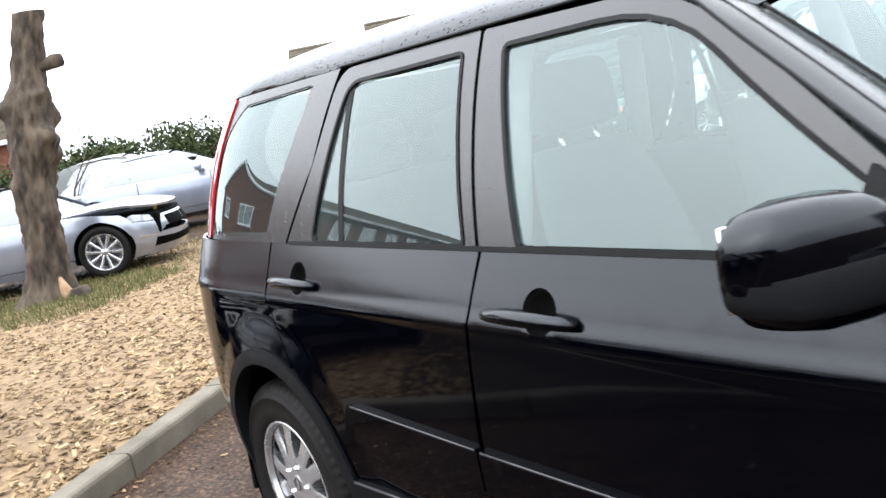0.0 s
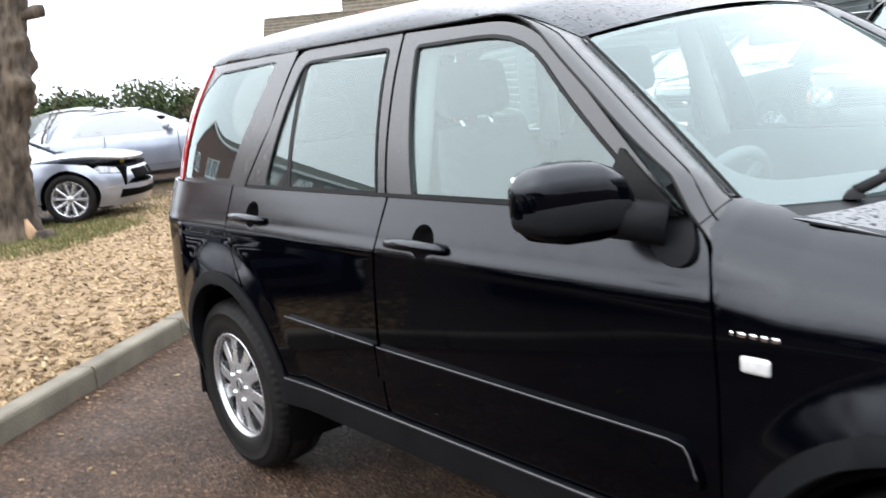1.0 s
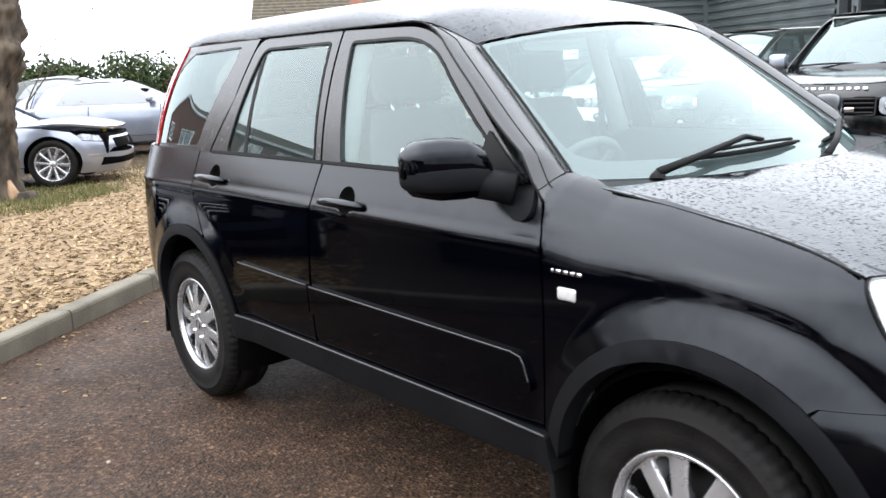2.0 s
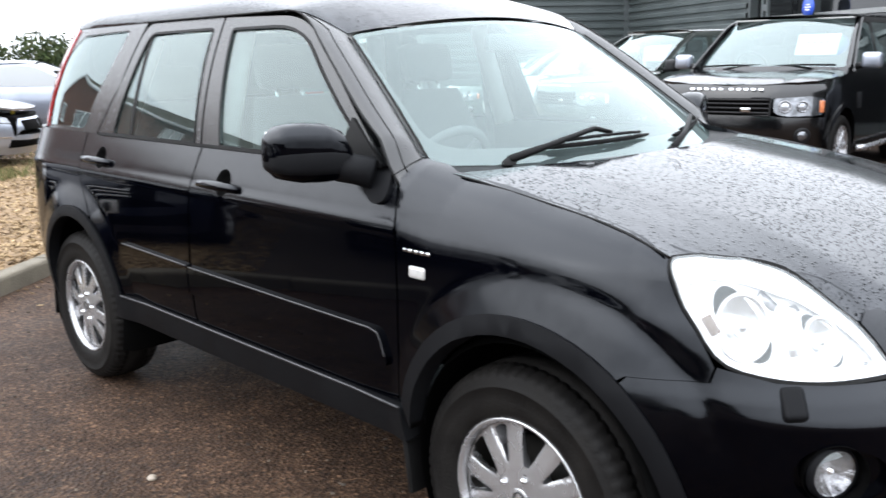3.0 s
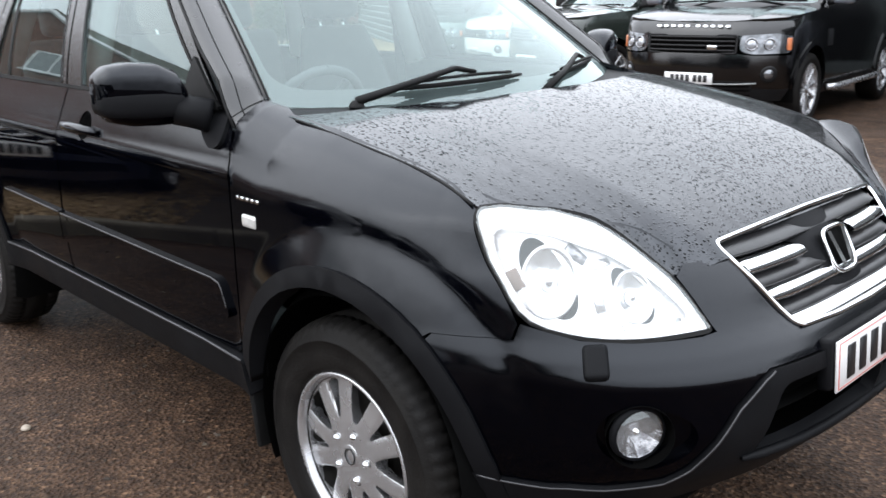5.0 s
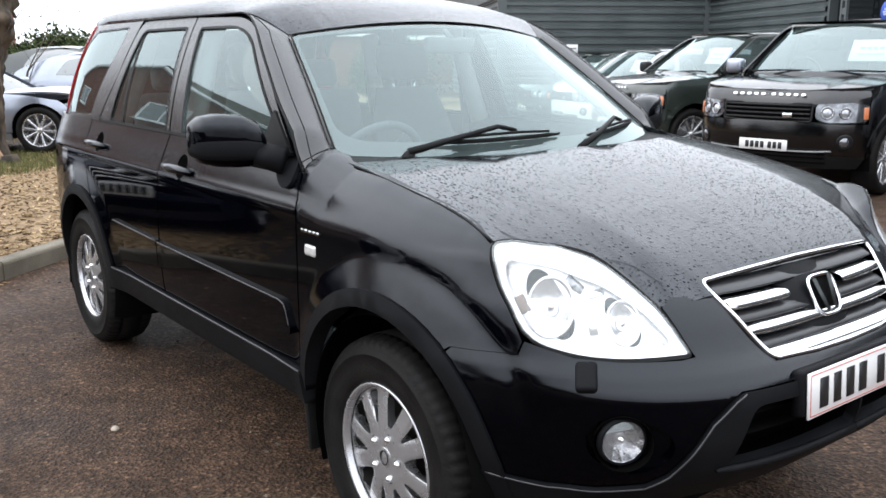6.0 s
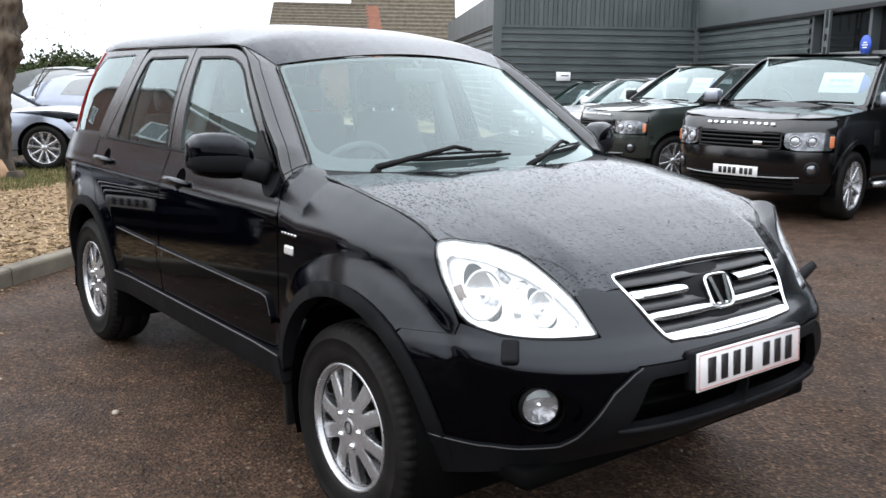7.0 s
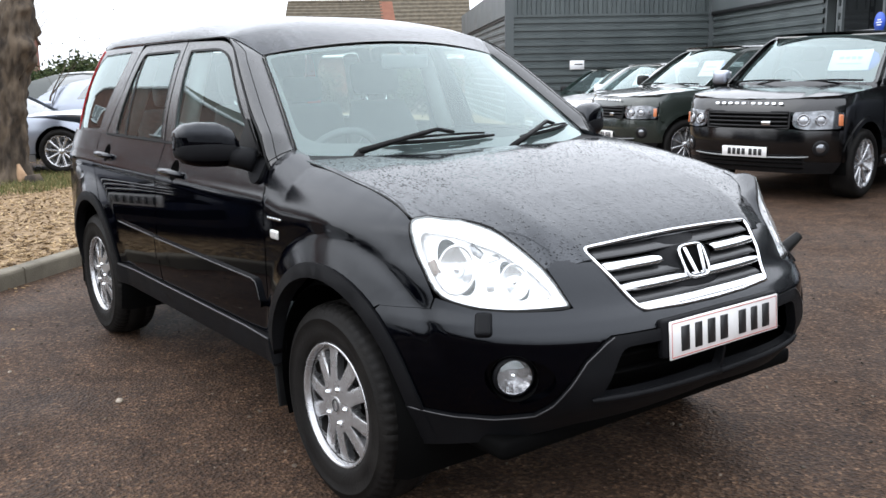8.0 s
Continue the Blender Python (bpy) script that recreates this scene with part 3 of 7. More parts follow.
def screen_skin(s, t):
    s, t = np.asarray(s, float), np.asarray(t, float)
    base = np.stack([1.14 - 0.26 * s * s, 0.735 * s, 1.105 + 0.02 * s * s], -1)
    top = np.stack([0.455 - 0.09 * s * s, 0.60 * s, 1.548 - 0.05 * s * s], -1)
    p = base + (top - base) * t[..., None]
    bow = 0.006 * (4 * t * (1 - t))
    return p + np.stack([bow * 0.55, bow * 0, bow * 0.8], -1)


GL_F = rounded([(-0.065, 1.138), (-0.158, 1.530), (0.27, 1.530), (0.48, 1.352), (0.765, 1.138)], [0.015, 0.02, 0.17, 0.2, 0.01])
GL_R = rounded([(-0.905, 1.138), (-0.775, 1.532), (-0.295, 1.535), (-0.235, 1.138)], [0.03, 0.05, 0.015, 0.015])
GL_Q = rounded([(-1.652, 1.150), (-1.645, 1.36), (-1.60, 1.47), (-1.47, 1.542), (-0.985, 1.550), (-1.02, 1.45), (-1.14, 1.25), (-1.185, 1.150)], [0.03, 0.05, 0.06, 0.05, 0.04, 0.1, 0.1, 0.04])


def arch(cx, r, a0, a1, n=18, cz=0.385):
    return [(cx + r * math.cos(radians(a0 + (a1 - a0) * k / n)), cz + r * math.sin(radians(a0 + (a1 - a0) * k / n))) for k in range(n + 1)]


def front_arch(r, a0, a1, n=18):
    """The front arch, round in the side view."""
    out = []
    for k in range(n + 1):
        a = radians(a0 + (a1 - a0) * k / n)
        x, z = 1.345 + r * math.cos(a), 0.402 + r * math.sin(a)
        out.append((float(flank.u_of_x(x, z)), z))
    return out


HEADLAMP = rounded([(1.785, 1.000), (1.87, 0.988), (1.96, 0.971), (2.07, 0.950), (2.13, 0.908), (2.163, 0.862), (2.194, 0.768), (2.02, 0.764), (1.92, 0.770), (1.815, 0.795), (1.797, 0.88)],
                   [0.02, 0.03, 0.05, 0.05, 0.04, 0.04, 0.015, 0.05, 0.05, 0.05, 0.05], 3)


ROOF_U = 1.15 + house.length(1)
roof_z = spline([-1.94, -1.80, -1.5, -0.9, -0.3, 0.05, 0.27, 0.46], [1.575, 1.618, 1.662, 1.693, 1.695, 1.671, 1.622, 1.552])


def roof_skin(a, t):
    """a: across, -1 to 1; t: 0 at the tail, 1 at the top of the windscreen."""
    a, t = np.asarray(a, float), np.asarray(t, float)
    u = -ROOF_U + (0.2 + ROOF_U) * np.clip(t / 0.88, -0.01, 1)
    e = house(u, np.full_like(u, 1.576))
    k = np.clip((t - 0.88) / 0.12, 0, 1.01)
    xe, ye, ze = e[..., 0] + 0.165 * k, -e[..., 1] - 0.068 * k, e[..., 2] - 0.076 * k**1.3
    xc = -1.932 + (0.453 + 1.932) * t
    w = np.sin(np.clip(a, -1.001, 1.001) * math.pi / 2)
    r = np.clip(np.abs(w), 0, 1)
    x = xc + (xe - xc) * r**2
    q = np.clip((t - 0.72) / 0.28, 0, 1)
    q = q * q * (3 - 2 * q)
    z = ze + (roof_z(xc) - ze) * ((1 - q) * np.sqrt(np.clip(1 - r**4, 0, 1)) + q * (1 - r * r))
    return np.stack([x, w * ye, z], -1)


def pillar_skin(t, a):
    """From the roof (t 0) to the wing (t 1), a: 0 along the door, 1 along the windscreen."""
    t, a = np.asarray(t, float), np.asarray(a, float)
    xo = 0.20 + (0.86 - 0.20) * t
    zo = pil_z(t)
    yo = -house_half(zo)
    k = np.clip(t / 0.22, 0, 1)
    s = np.clip((t - 0.22) / 0.78, 0, 1.2)
    edge = screen_skin(np.full_like(t, -1.0), 1 - s)
    xi = np.where(t < 0.22, 0.20 + (0.365 - 0.20) * k, edge[..., 0])
    yi = np.where(t < 0.22, -0.668 + (0.668 - 0.60) * k, edge[..., 1])
    zi = np.where(t < 0.22, 1.572 + (1.498 - 1.572) * k**1.3, edge[..., 2])
    bow = 0.022 * 4 * a * (1 - a) * np.clip(t / 0.3, 0, 1)
    x, y, z = xo + (xi - xo) * a + bow * 0.3, yo + (yi - yo) * a - bow * 0.7, zo + (zi - zo) * a + bow * 0.6
    # its foot settles on the wing
    k = np.clip((t - 0.86) / 0.13, 0, 1)
    k = k * k * (3 - 2 * k)
    wing_z = np.interp(y, [-0.878, -0.864, -0.843, -0.814, -0.78, -0.743, -0.70], [1.0, 1.036, 1.070, 1.100, 1.125, 1.142, 1.152]) + ridge(x) - ridge(0.875) + 0.002
    return np.stack([x, y, z + (np.minimum(z, wing_z) - z) * k], -1)


pil_z = spline([-0.1, 0, 0.09, 0.18, 0.3, 0.46, 0.7, 1.0, 1.15], [1.574, 1.570, 1.552, 1.522, 1.466, 1.392, 1.276, 1.145, 1.07])


def lamp_swell(u, v):
    """The headlamp swells up over the edge of the bonnet along its top."""
    u, v = np.asarray(u, float), np.asarray(v, float)
    w = np.interp(u, [1.785, 1.85, 1.95, 2.05, 2.13, 2.194], [0.011, 0.034, 0.046, 0.037, 0.020, 0.005]) * np.clip((v - 0.79) / 0.18, 0, 1)**1.5
    return w[..., None] * np.array((0.15, -0.30, 0.94))


def lamp_front(u, v):
    return flank(u, v) + lamp_swell(u, v)


def lamp_back(u, v):
    """The floor of the headlamp: deeper towards its top, so that it leans back."""
    p = flank(u, v)
    n = normals_of(flank, np.ravel(u), np.ravel(v)).reshape(p.shape)
    return p + lamp_swell(u, v) - n * (0.016 + 0.04 * np.clip(np.asarray(v) - 0.764, 0, 1))[..., None]


def on_flank(u, v, out=0.0, surf=None):
    """A frame of axes on the flank: x along it, y up, z outward."""
    surf = surf or flank
    u, v = np.array([u], float), np.array([v], float)
    p, n = surf(u, v)[0], normals_of(surf, u, v)[0]
    z = Vector(n)
    x = Vector((surf(u + 1e-3, v) - surf(u - 1e-3, v))[0]).normalized()
    y = z.cross(x)
    m = Matrix((x, y, z)).transposed().to_4x4()
    m.translation = Vector(p) + z * out
    return m


def both(mesh, mirror):
    """The mesh, or its mirror image on the other flank."""
    if not mirror:
        return mesh
    return [(x, -y, z) for x, y, z in mesh[0]], [f[::-1] for f in mesh[1]]


def lens_bowl(r, depth, n=32):
    return lathe([(0.0, -depth), (r * 0.3, -depth * 0.92), (r * 0.6, -depth * 0.65), (r * 0.85, -depth * 0.28), (r, 0.0), (r * 1.06, 0.002), (r * 1.08, -0.006)], n, 'z')


def dome(r, h, n=24):
    return lathe([(0.0, h), (r * 0.4, h * 0.9), (r * 0.75, h * 0.55), (r * 0.93, h * 0.2), (r, 0.0)], n, 'z')


def black_car():
    car = thing("car", "black family off-roader with grey plastic sills and rain-beaded paint", "car")
    a = 1.3 + flank.length(1)
    for mirror in (False, True):
        def P(name, outline, holes=(), surf=flank, mat=M_PAINT, parent=car, label="", **k):
            if mat is M_PAINT and surf is flank:
                outline = grow(outline, 0.0025)
            return skin(name, surf, outline, holes, mat=mat, parent=parent, label=label, mirror=mirror, **k)

        def Q(name, mesh, mat, parent=car, label=""):
            return part(name, both(mesh, mirror), mat, parent, label)

        top = [(u, float(ridge(u) + float(wing_top(u)) * roll_r(u))) for u in np.linspace(0.835, 1.70, 18)]
        wing = [(0.905, 0.50), (0.912, 0.80), (0.902, 0.99), (0.880, 1.075), (0.850, 1.12)] + top + [(1.776, 1.008), (1.790, 0.88), (1.806, 0.79), (1.785, 0.762), (1.62, 0.756)] \
            + front_arch(0.402, 54, 166)
        P("front_wing", wing, edge=0.012, step=0.014, depth=0.035)
        fd = rounded([(-0.233, 0.495), (0.893, 0.495), (0.90, 0.80), (0.890, 0.99), (0.868, 1.075), (0.80, 1.132), (-0.178, 1.132), (-0.212, 0.95)], [0.04, 0.04, 0, 0.05, 0.03, 0.0, 0.0, 0.1])
        ring_at = lambda u0, v0: [(u0 + 0.047 * math.cos(k * math.pi / 12), v0 + 0.044 * math.sin(k * math.pi / 12)) for k in range(24)]
        fdoor = P("front_door", fd, [ring_at(0.005, 1.024)], edge=0.015, step=0.02)
        rd = [(-0.84, 0.495), (-0.245, 0.495), (-0.243, 0.72), (-0.224, 0.95), (-0.190, 1.132), (-1.155, 1.132), (-1.165, 0.98), (-1.13, 0.90), (-1.06, 0.80)] + arch(-1.245, 0.41, 45, 18, 6)
        rdoor = P("rear_door", rd, [ring_at(-0.975, 1.042)], edge=0.015, step=0.018)
        rq = [(-1.167, 1.132), (-1.177, 0.98), (-1.14, 0.895), (-1.07, 0.79)] + arch(-1.245, 0.395, 65, 165, 16) + [(-1.70, 0.50), (-1.72, 0.70), (-1.86, 0.72), (-1.92, 1.132)]
        P("rear_quarter", rq, edge=0.015, step=0.018)
        P("rear_bumper", [(-1.66, 0.33), (-1.705, 0.50), (-1.725, 0.695), (-1.87, 0.715), (-a, 0.715), (-a, 0.33)], mat=M_PAINT)
        P("tailgate", [(-1.93, 0.725), (-a, 0.725), (-a, 1.130), (-1.93, 1.130)])
        fframe = [(-0.184, 1.134), (-0.235, 1.572), (0.20, 1.562), (0.33, 1.518), (0.51, 1.388), (0.81, 1.134)]
        P("door_frame", rounded(fframe, [0, 0.01, 0.08, 0.08, 0.2, 0], 4), [GL_F], house, M_DAMP, fdoor, edge=0.02)
        rframe = [(-1.05, 1.134), (-0.90, 1.34), (-0.835, 1.572), (-0.247, 1.575), (-0.196, 1.134)]
        P("door_frame", rounded(rframe, [0.0, 0.2, 0.06, 0.01, 0.0], 4), [GL_R], house, M_DAMP, rdoor, edge=0.02)
        P("rear_pillar", [(-1.062, 1.134), (-0.915, 1.34), (-0.848, 1.575), (-1.595, 1.572), (-1.64, 1.40), (-1.66, 1.134)], [GL_Q], house, M_DAMP, edge=0.02)
        P("rear_light", rounded([(-1.665, 1.134), (-1.645, 1.40), (-1.60, 1.57), (-1.66, 1.57), (-1.76, 1.40), (-1.80, 1.134)], 0.02), (), house, M_RED, edge=0.02, lift=0.006, label="tall red lamp up the rear pillar")
        P("tailgate_frame", [(-1.81, 1.134), (-1.77, 1.40), (-1.67, 1.572), (-ROOF_U, 1.572), (-ROOF_U, 1.134)], (), house)
        for gl, par in ((GL_F, fdoor), (GL_R, rdoor)):
            P("window_glass", grow(gl, 0.004), (), house, M_GLASS, par, depth=0.0, lift=-0.005)
            P("window_seal", grow(gl, 0.004), [grow(gl, -0.005)], house, M_RUBBER, par, depth=0.0, lift=0.0025, step=0.05, edge=0.02)
        P("window_glass", grow(GL_Q, 0.004), (), house, M_GLASS, car, depth=0.0, lift=-0.002)
        P("window_seal", [(-1.46, 1.536), (-0.99, 1.546), (-0.99, 1.551), (-1.46, 1.5415)], (), house, M_RUBBER, car, depth=0.0, lift=0.003, step=0.03)
        P("window_bar", [(-0.765, 1.142), (-0.742, 1.142), (-0.752, 1.53), (-0.775, 1.53)], (), house, M_RUBBER, rdoor, depth=0.01, lift=-0.003)
        P("waist_strip", [(-1.05, 1.130), (0.80, 1.130), (0.78, 1.140), (-1.03, 1.140)], (), house, M_RUBBER, car, depth=0.006, lift=0.005, step=0.05)
        P("wheel_arch_trim", front_arch(0.432, -4, 166, 26) + front_arch(0.386, 174, -6, 26), mat=M_TRIM, lift=0.010, depth=0.05, step=0.035, edge=0.025)
        P("wheel_arch_trim", arch(-1.245, 0.418, 12, 190, 26, 0.40) + arch(-1.245, 0.372, 192, 4, 26, 0.40), mat=M_TRIM, lift=0.010, depth=0.05, step=0.035, edge=0.025)
        P("sill", rounded([(-0.90, 0.385), (0.93, 0.385), (0.915, 0.488), (-0.835, 0.488)], 0.012), mat=M_TRIM, lift=0.014, depth=0.06, step=0.05, edge=0.02)
        P("door_moulding", rounded([(-0.232, 0.605), (0.865, 0.59), (0.832, 0.692), (-0.232, 0.703)], [0.005, 0.03, 0.03, 0.005]), mat=M_PAINT, parent=fdoor, lift=0.012, depth=0.013, edge=0.01)
        P("door_moulding", rounded([(-0.83, 0.615), (-0.245, 0.607), (-0.245, 0.705), (-0.785, 0.717)], [0.03, 0.005, 0.005, 0.03]), mat=M_PAINT, parent=rdoor, lift=0.012, depth=0.013, edge=0.01)
        # thin pale bar standing in for the skylight caught along an edge
        def highlight_line(name, pts, out, par, r=0.0035):
            ps = [(u, v) for (u0, v0), (u1, v1) in zip(pts, pts[1:]) for u, v in ((u0 + (u1 - u0) * j / 8, v0 + (v1 - v0) * j / 8) for j in range(8))] + [pts[-1]]
            Q(name, tube([tuple(on_flank(u, v, out).translation) for u, v in ps], r, 6), M_HIGHLIGHT, par)
        highlight_line("moulding_edge", [(-0.228, 0.701), (0.79, 0.691), (0.826, 0.684), (0.838, 0.665), (0.852, 0.62)], 0.0105, fdoor)
        highlight_line("moulding_edge", [(-0.765, 0.7145), (-0.248, 0.704)], 0.0105, rdoor)
        highlight_line("sill_edge", [(-0.83, 0.487), (0.91, 0.487)], 0.013, car, 0.0045)
        # door handles: a grip over a scooped cup
        for par, hu, hv in ((fdoor, -0.025, 1.008), (rdoor, -1.005, 1.026)):
            m = on_flank(hu, hv)
            cup = lathe([(0.0, -0.028), (0.022, -0.025), (0.036, -0.014), (0.043, -0.001), (0.046, -0.002)], 24, 'z')
            Q("handle_cup", moved(cup, m @ pose(0.03, 0.016, 0.0) @ Matrix.Diagonal((1.08, 1.02, 1, 1))), M_DARK, par)
            grip = tube([(-0.13, -0.002, 0.006), (-0.10, 0, 0.024), (-0.03, 0.0, 0.034), (0.05, 0.0, 0.034), (0.11, 0, 0.024), (0.135, -0.002, 0.006)], [0.010, 0.014, 0.016, 0.016, 0.014, 0.010], 10)
            Q("handle", moved(grip, m @ Matrix.Diagonal((1, 1.0, 0.75, 1))), M_PAINT, par)
        # lamp on the wing, and the badge over it drawn as plain bars
        m = on_flank(0.985, 0.877)
        Q("indicator_lamp", moved(data(box((0.060, 0.032, 0.012), bevel=0.008, seg=3)), m), M_LENS, car, "small clear side indicator lamp")
        badge = new("badge")
        badge.parent = car
        for k, (dx, wd) in enumerate(((-0.052, 0.008), (-0.032, 0.020), (-0.008, 0.018), (0.014, 0.018), (0.036, 0.020))):
            Q("bar", moved(data(box((wd * 0.8, 0.010, 0.003), bevel=0.001, seg=1)), on_flank(0.99, 0.931, 0.002) @ pose(dx, 0, 0)), M_CHROME, badge)
        bump = [(1.625, 0.750), (1.79, 0.756), (1.815, 0.788), (1.92, 0.763), (2.02, 0.757), (2.16, 0.756), (2.20, 0.762), (2.172, 0.864), (2.205, 0.879), (2.285, 0.876), (2.326, 0.871), (2.360, 0.80), (2.393, 0.745), (2.412, 0.735), (MID, 0.728),
                (MID, 0.695), (2.26, 0.694), (2.235, 0.682), (2.175, 0.635), (2.09, 0.51), (2.05, 0.478), (1.95, 0.462), (1.85, 0.46), (1.72, 0.474)] + front_arch(0.405, 9, 51, 6)
        scoop = [(1.972 + 0.066 * math.cos(q), 0.584 + 0.060 * math.sin(q)) if math.cos(q) < 0 else (1.985 + 0.112 * math.cos(q), 0.572 + 0.070 * math.sin(q)) for q in (k * math.pi / 14 for k in range(28))]
        hole = [(1.985 + 0.064 * math.cos(k * math.pi / 12), 0.584 + 0.058 * math.sin(k * math.pi / 12)) for k in range(24)]
        P("front_bumper", bump, [scoop], edge=0.012, step=0.015, depth=0.02)
        low = [(1.70, 0.470), (1.85, 0.454), (1.95, 0.456), (2.055, 0.472), (2.096, 0.505), (2.181, 0.628), (2.24, 0.676), (2.265, 0.688), (MID, 0.688), (MID, 0.462), (2.2, 0.425), (1.95, 0.362), (1.73, 0.332), (1.69, 0.36)]
        gap = rounded([(2.225, 0.512), (2.29, 0.655), (MID - 0.004, 0.655), (MID - 0.004, 0.52)], [0.02, 0.03, 0, 0])
        P("lower_bumper", low, [gap], mat=M_TRIM, lift=0.008, depth=0.03, edge=0.02)
        # black skirt for the tray and the shade below the bumper
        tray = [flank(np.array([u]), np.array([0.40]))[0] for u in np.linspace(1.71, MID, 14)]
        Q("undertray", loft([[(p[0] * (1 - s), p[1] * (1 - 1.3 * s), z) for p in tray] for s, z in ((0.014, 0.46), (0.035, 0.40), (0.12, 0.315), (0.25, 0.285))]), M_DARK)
        lip = [tuple(flank(np.array([u]), np.array([0.503 + 0.006 * math.sin(u)]))[0] * (1.006, 1.006, 1)) for u in np.linspace(2.20, MID, 10)]
        Q("lower_lip", tube(lip, [0.006] + [0.011] * 9, 8), M_TRIM)
        highlight_line("bumper_edge", [(1.71, 0.4665), (1.85, 0.450), (1.95, 0.452), (2.055, 0.468), (2.096, 0.501), (2.181, 0.624), (2.24, 0.672), (2.265, 0.685)], 0.0080, car, 0.0026)
        P("fog_scoop", grow(scoop, 0.004), [hole], flank, M_PAINT, car, lift=-0.016, depth=0.0, step=0.02, edge=0.015)
        # fog lamp in its recess
        m = on_flank(1.985, 0.584, -0.012)
        turn = pose(0, 0, 0, 0, 18, 0)
        fog = new("fog_lamp")
        fog.parent = car
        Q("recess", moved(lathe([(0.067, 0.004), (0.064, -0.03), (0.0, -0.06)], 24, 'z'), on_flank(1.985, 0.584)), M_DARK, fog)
        part("reflector", both(moved(lens_bowl(0.049, 0.03, 12), m @ turn), mirror), M_GREYCHROME, fog, smooth=False)
        Q("bulb", moved(dome(0.014, 0.018), m @ turn @ pose(0, 0, -0.02)), M_CHROME, fog)
        Q("lens", moved(dome(0.051, 0.011), m @ turn), M_LAMPGLASS, fog)
        Q("bezel", moved(lathe([(0.050, 0.004), (0.055, 0.006), (0.060, -0.01)], 32, 'z'), m @ turn), M_TRIM, fog)
        # headlamp: leaning chrome floor, two bowls, an amber corner, a clear cover
        lamp = new("headlamp")
        lamp.parent = car
        bowls = ((1.905, 0.866, 0.062, 0.028), (2.066, 0.840, 0.046, 0.023))
        P("housing", grow(HEADLAMP, 0.001), [[(u + r * 0.80 * math.cos(q), v + r * 1.04 * math.sin(q)) for q in (2 * math.pi * j / 28 for j in range(28))] for u, v, r, _ in bowls], lamp_back, M_CHROME_SOFT, lamp, depth=0.0, step=0.02, edge=0.02)
        for u, v, r, dp in bowls:
            mm = on_flank(u, v, 0.001, lamp_back) @ Matrix.Diagonal((0.84, 1.10, 1, 1))
            part("reflector", both(moved(lens_bowl(r, dp, 28), mm), mirror), M_FACET, lamp)
            Q("bulb", moved(dome(r * 0.30, r * 0.45), mm @ pose(0, 0, -dp * 0.8)), M_CHROME, lamp)
            Q("reflector_rim", moved(lathe([(r * 0.96, 0.0), (r * 1.03, 0.004), (r * 1.07, 0.002), (r * 1.09, -0.006)], 32, 'z'), mm), M_CHROME_SOFT, lamp)
            band = [(r * a * math.cos(q), r * a * math.sin(q), dz) for a, dz in ((0.98, 0.0), (0.84, -dp * 0.26)) for q in (radians(105 + 8 * j) for j in range(11))]
            Q("reflector_band", moved((band, [(j, j + 1, j + 12, j + 11) for j in range(10)]), mm @ pose(0, 0, 0.0015)), M_FACET, lamp)
        for k, (u, v, w_, h_, tw) in enumerate(((1.990, 0.905, 0.05, 0.024, -35), (1.99, 0.835, 0.022, 0.050, 12), (2.035, 0.893, 0.04, 0.020, 20), (2.12, 0.79, 0.05, 0.014, 8), (1.845, 0.805, 0.045, 0.016, -25), (1.85, 0.955, 0.03, 0.012, 20), (1.995, 0.785, 0.05, 0.016, 4))):
            Q("facet", moved(data(box((w_, h_, 0.005), bevel=0.002, seg=1, turn=(6 if k % 2 else -8, 10, tw))), on_flank(u, v, 0.003, lamp_back)), M_GREYCHROME if k in (0, 4) else M_FACET, lamp)
        Q("amber_reflector", moved(data(box((0.026, 0.044, 0.008), bevel=0.003)), on_flank(1.834, 0.868, 0.004, lamp_back) @ pose(0, 0, 0, 0, 0, 28)), M_AMBER, lamp)
        ring = np.array(HEADLAMP + HEADLAMP[:1])
        near, deep = lamp_front(ring[:, 0], ring[:, 1]), lamp_back(ring[:, 0], ring[:, 1])
        Q("side_wall", loft([[tuple(p_) for p_ in deep], [tuple(p_) for p_ in near * 0.88 + deep * 0.12]]), M_CHROME_SOFT, lamp)
        # pale band added to close the lamp, white like the glare on it
        P("inner_frame", grow(HEADLAMP, -0.001), [rounded([(1.822, 0.948), (1.95, 0.928), (2.06, 0.900), (2.118, 0.862), (2.163, 0.792), (2.02, 0.781), (1.92, 0.787), (1.835, 0.808), (1.815, 0.88)], 0.025, 3)], lamp_front, M_CHROME_SOFT, lamp, "pale band added under the rim of the lens", depth=0.0, lift=-0.008, step=0.02, edge=0.015)
        P("lens_cover", grow(HEADLAMP, -0.002), (), lamp_front, mat=M_LAMPGLASS, parent=lamp, depth=0.012, lift=-0.002, edge=0.015)
        P("lamp_seal", grow(HEADLAMP, 0.005), [grow(HEADLAMP, -0.003)], lamp_front, mat=M_RUBBER, parent=lamp, depth=0.006, lift=-0.003, edge=0.015)
        # the bonnet's flange, turned up to the top edge of the lamp
        tops = np.array([(1.79, 1.0), (1.83, 0.994), (1.87, 0.988), (1.96, 0.971), (2.02, 0.960), (2.07, 0.949), (2.10, 0.929), (2.13, 0.905), (2.163, 0.860)])
        high = lamp_front(tops[:, 0], tops[:, 1]) + np.array((-0.003, 0.003, -0.001))
        foot = bonnet_skin(high[:, 0] - 0.035, high[:, 1] + 0.045) + np.array((0, 0, 0.0015))
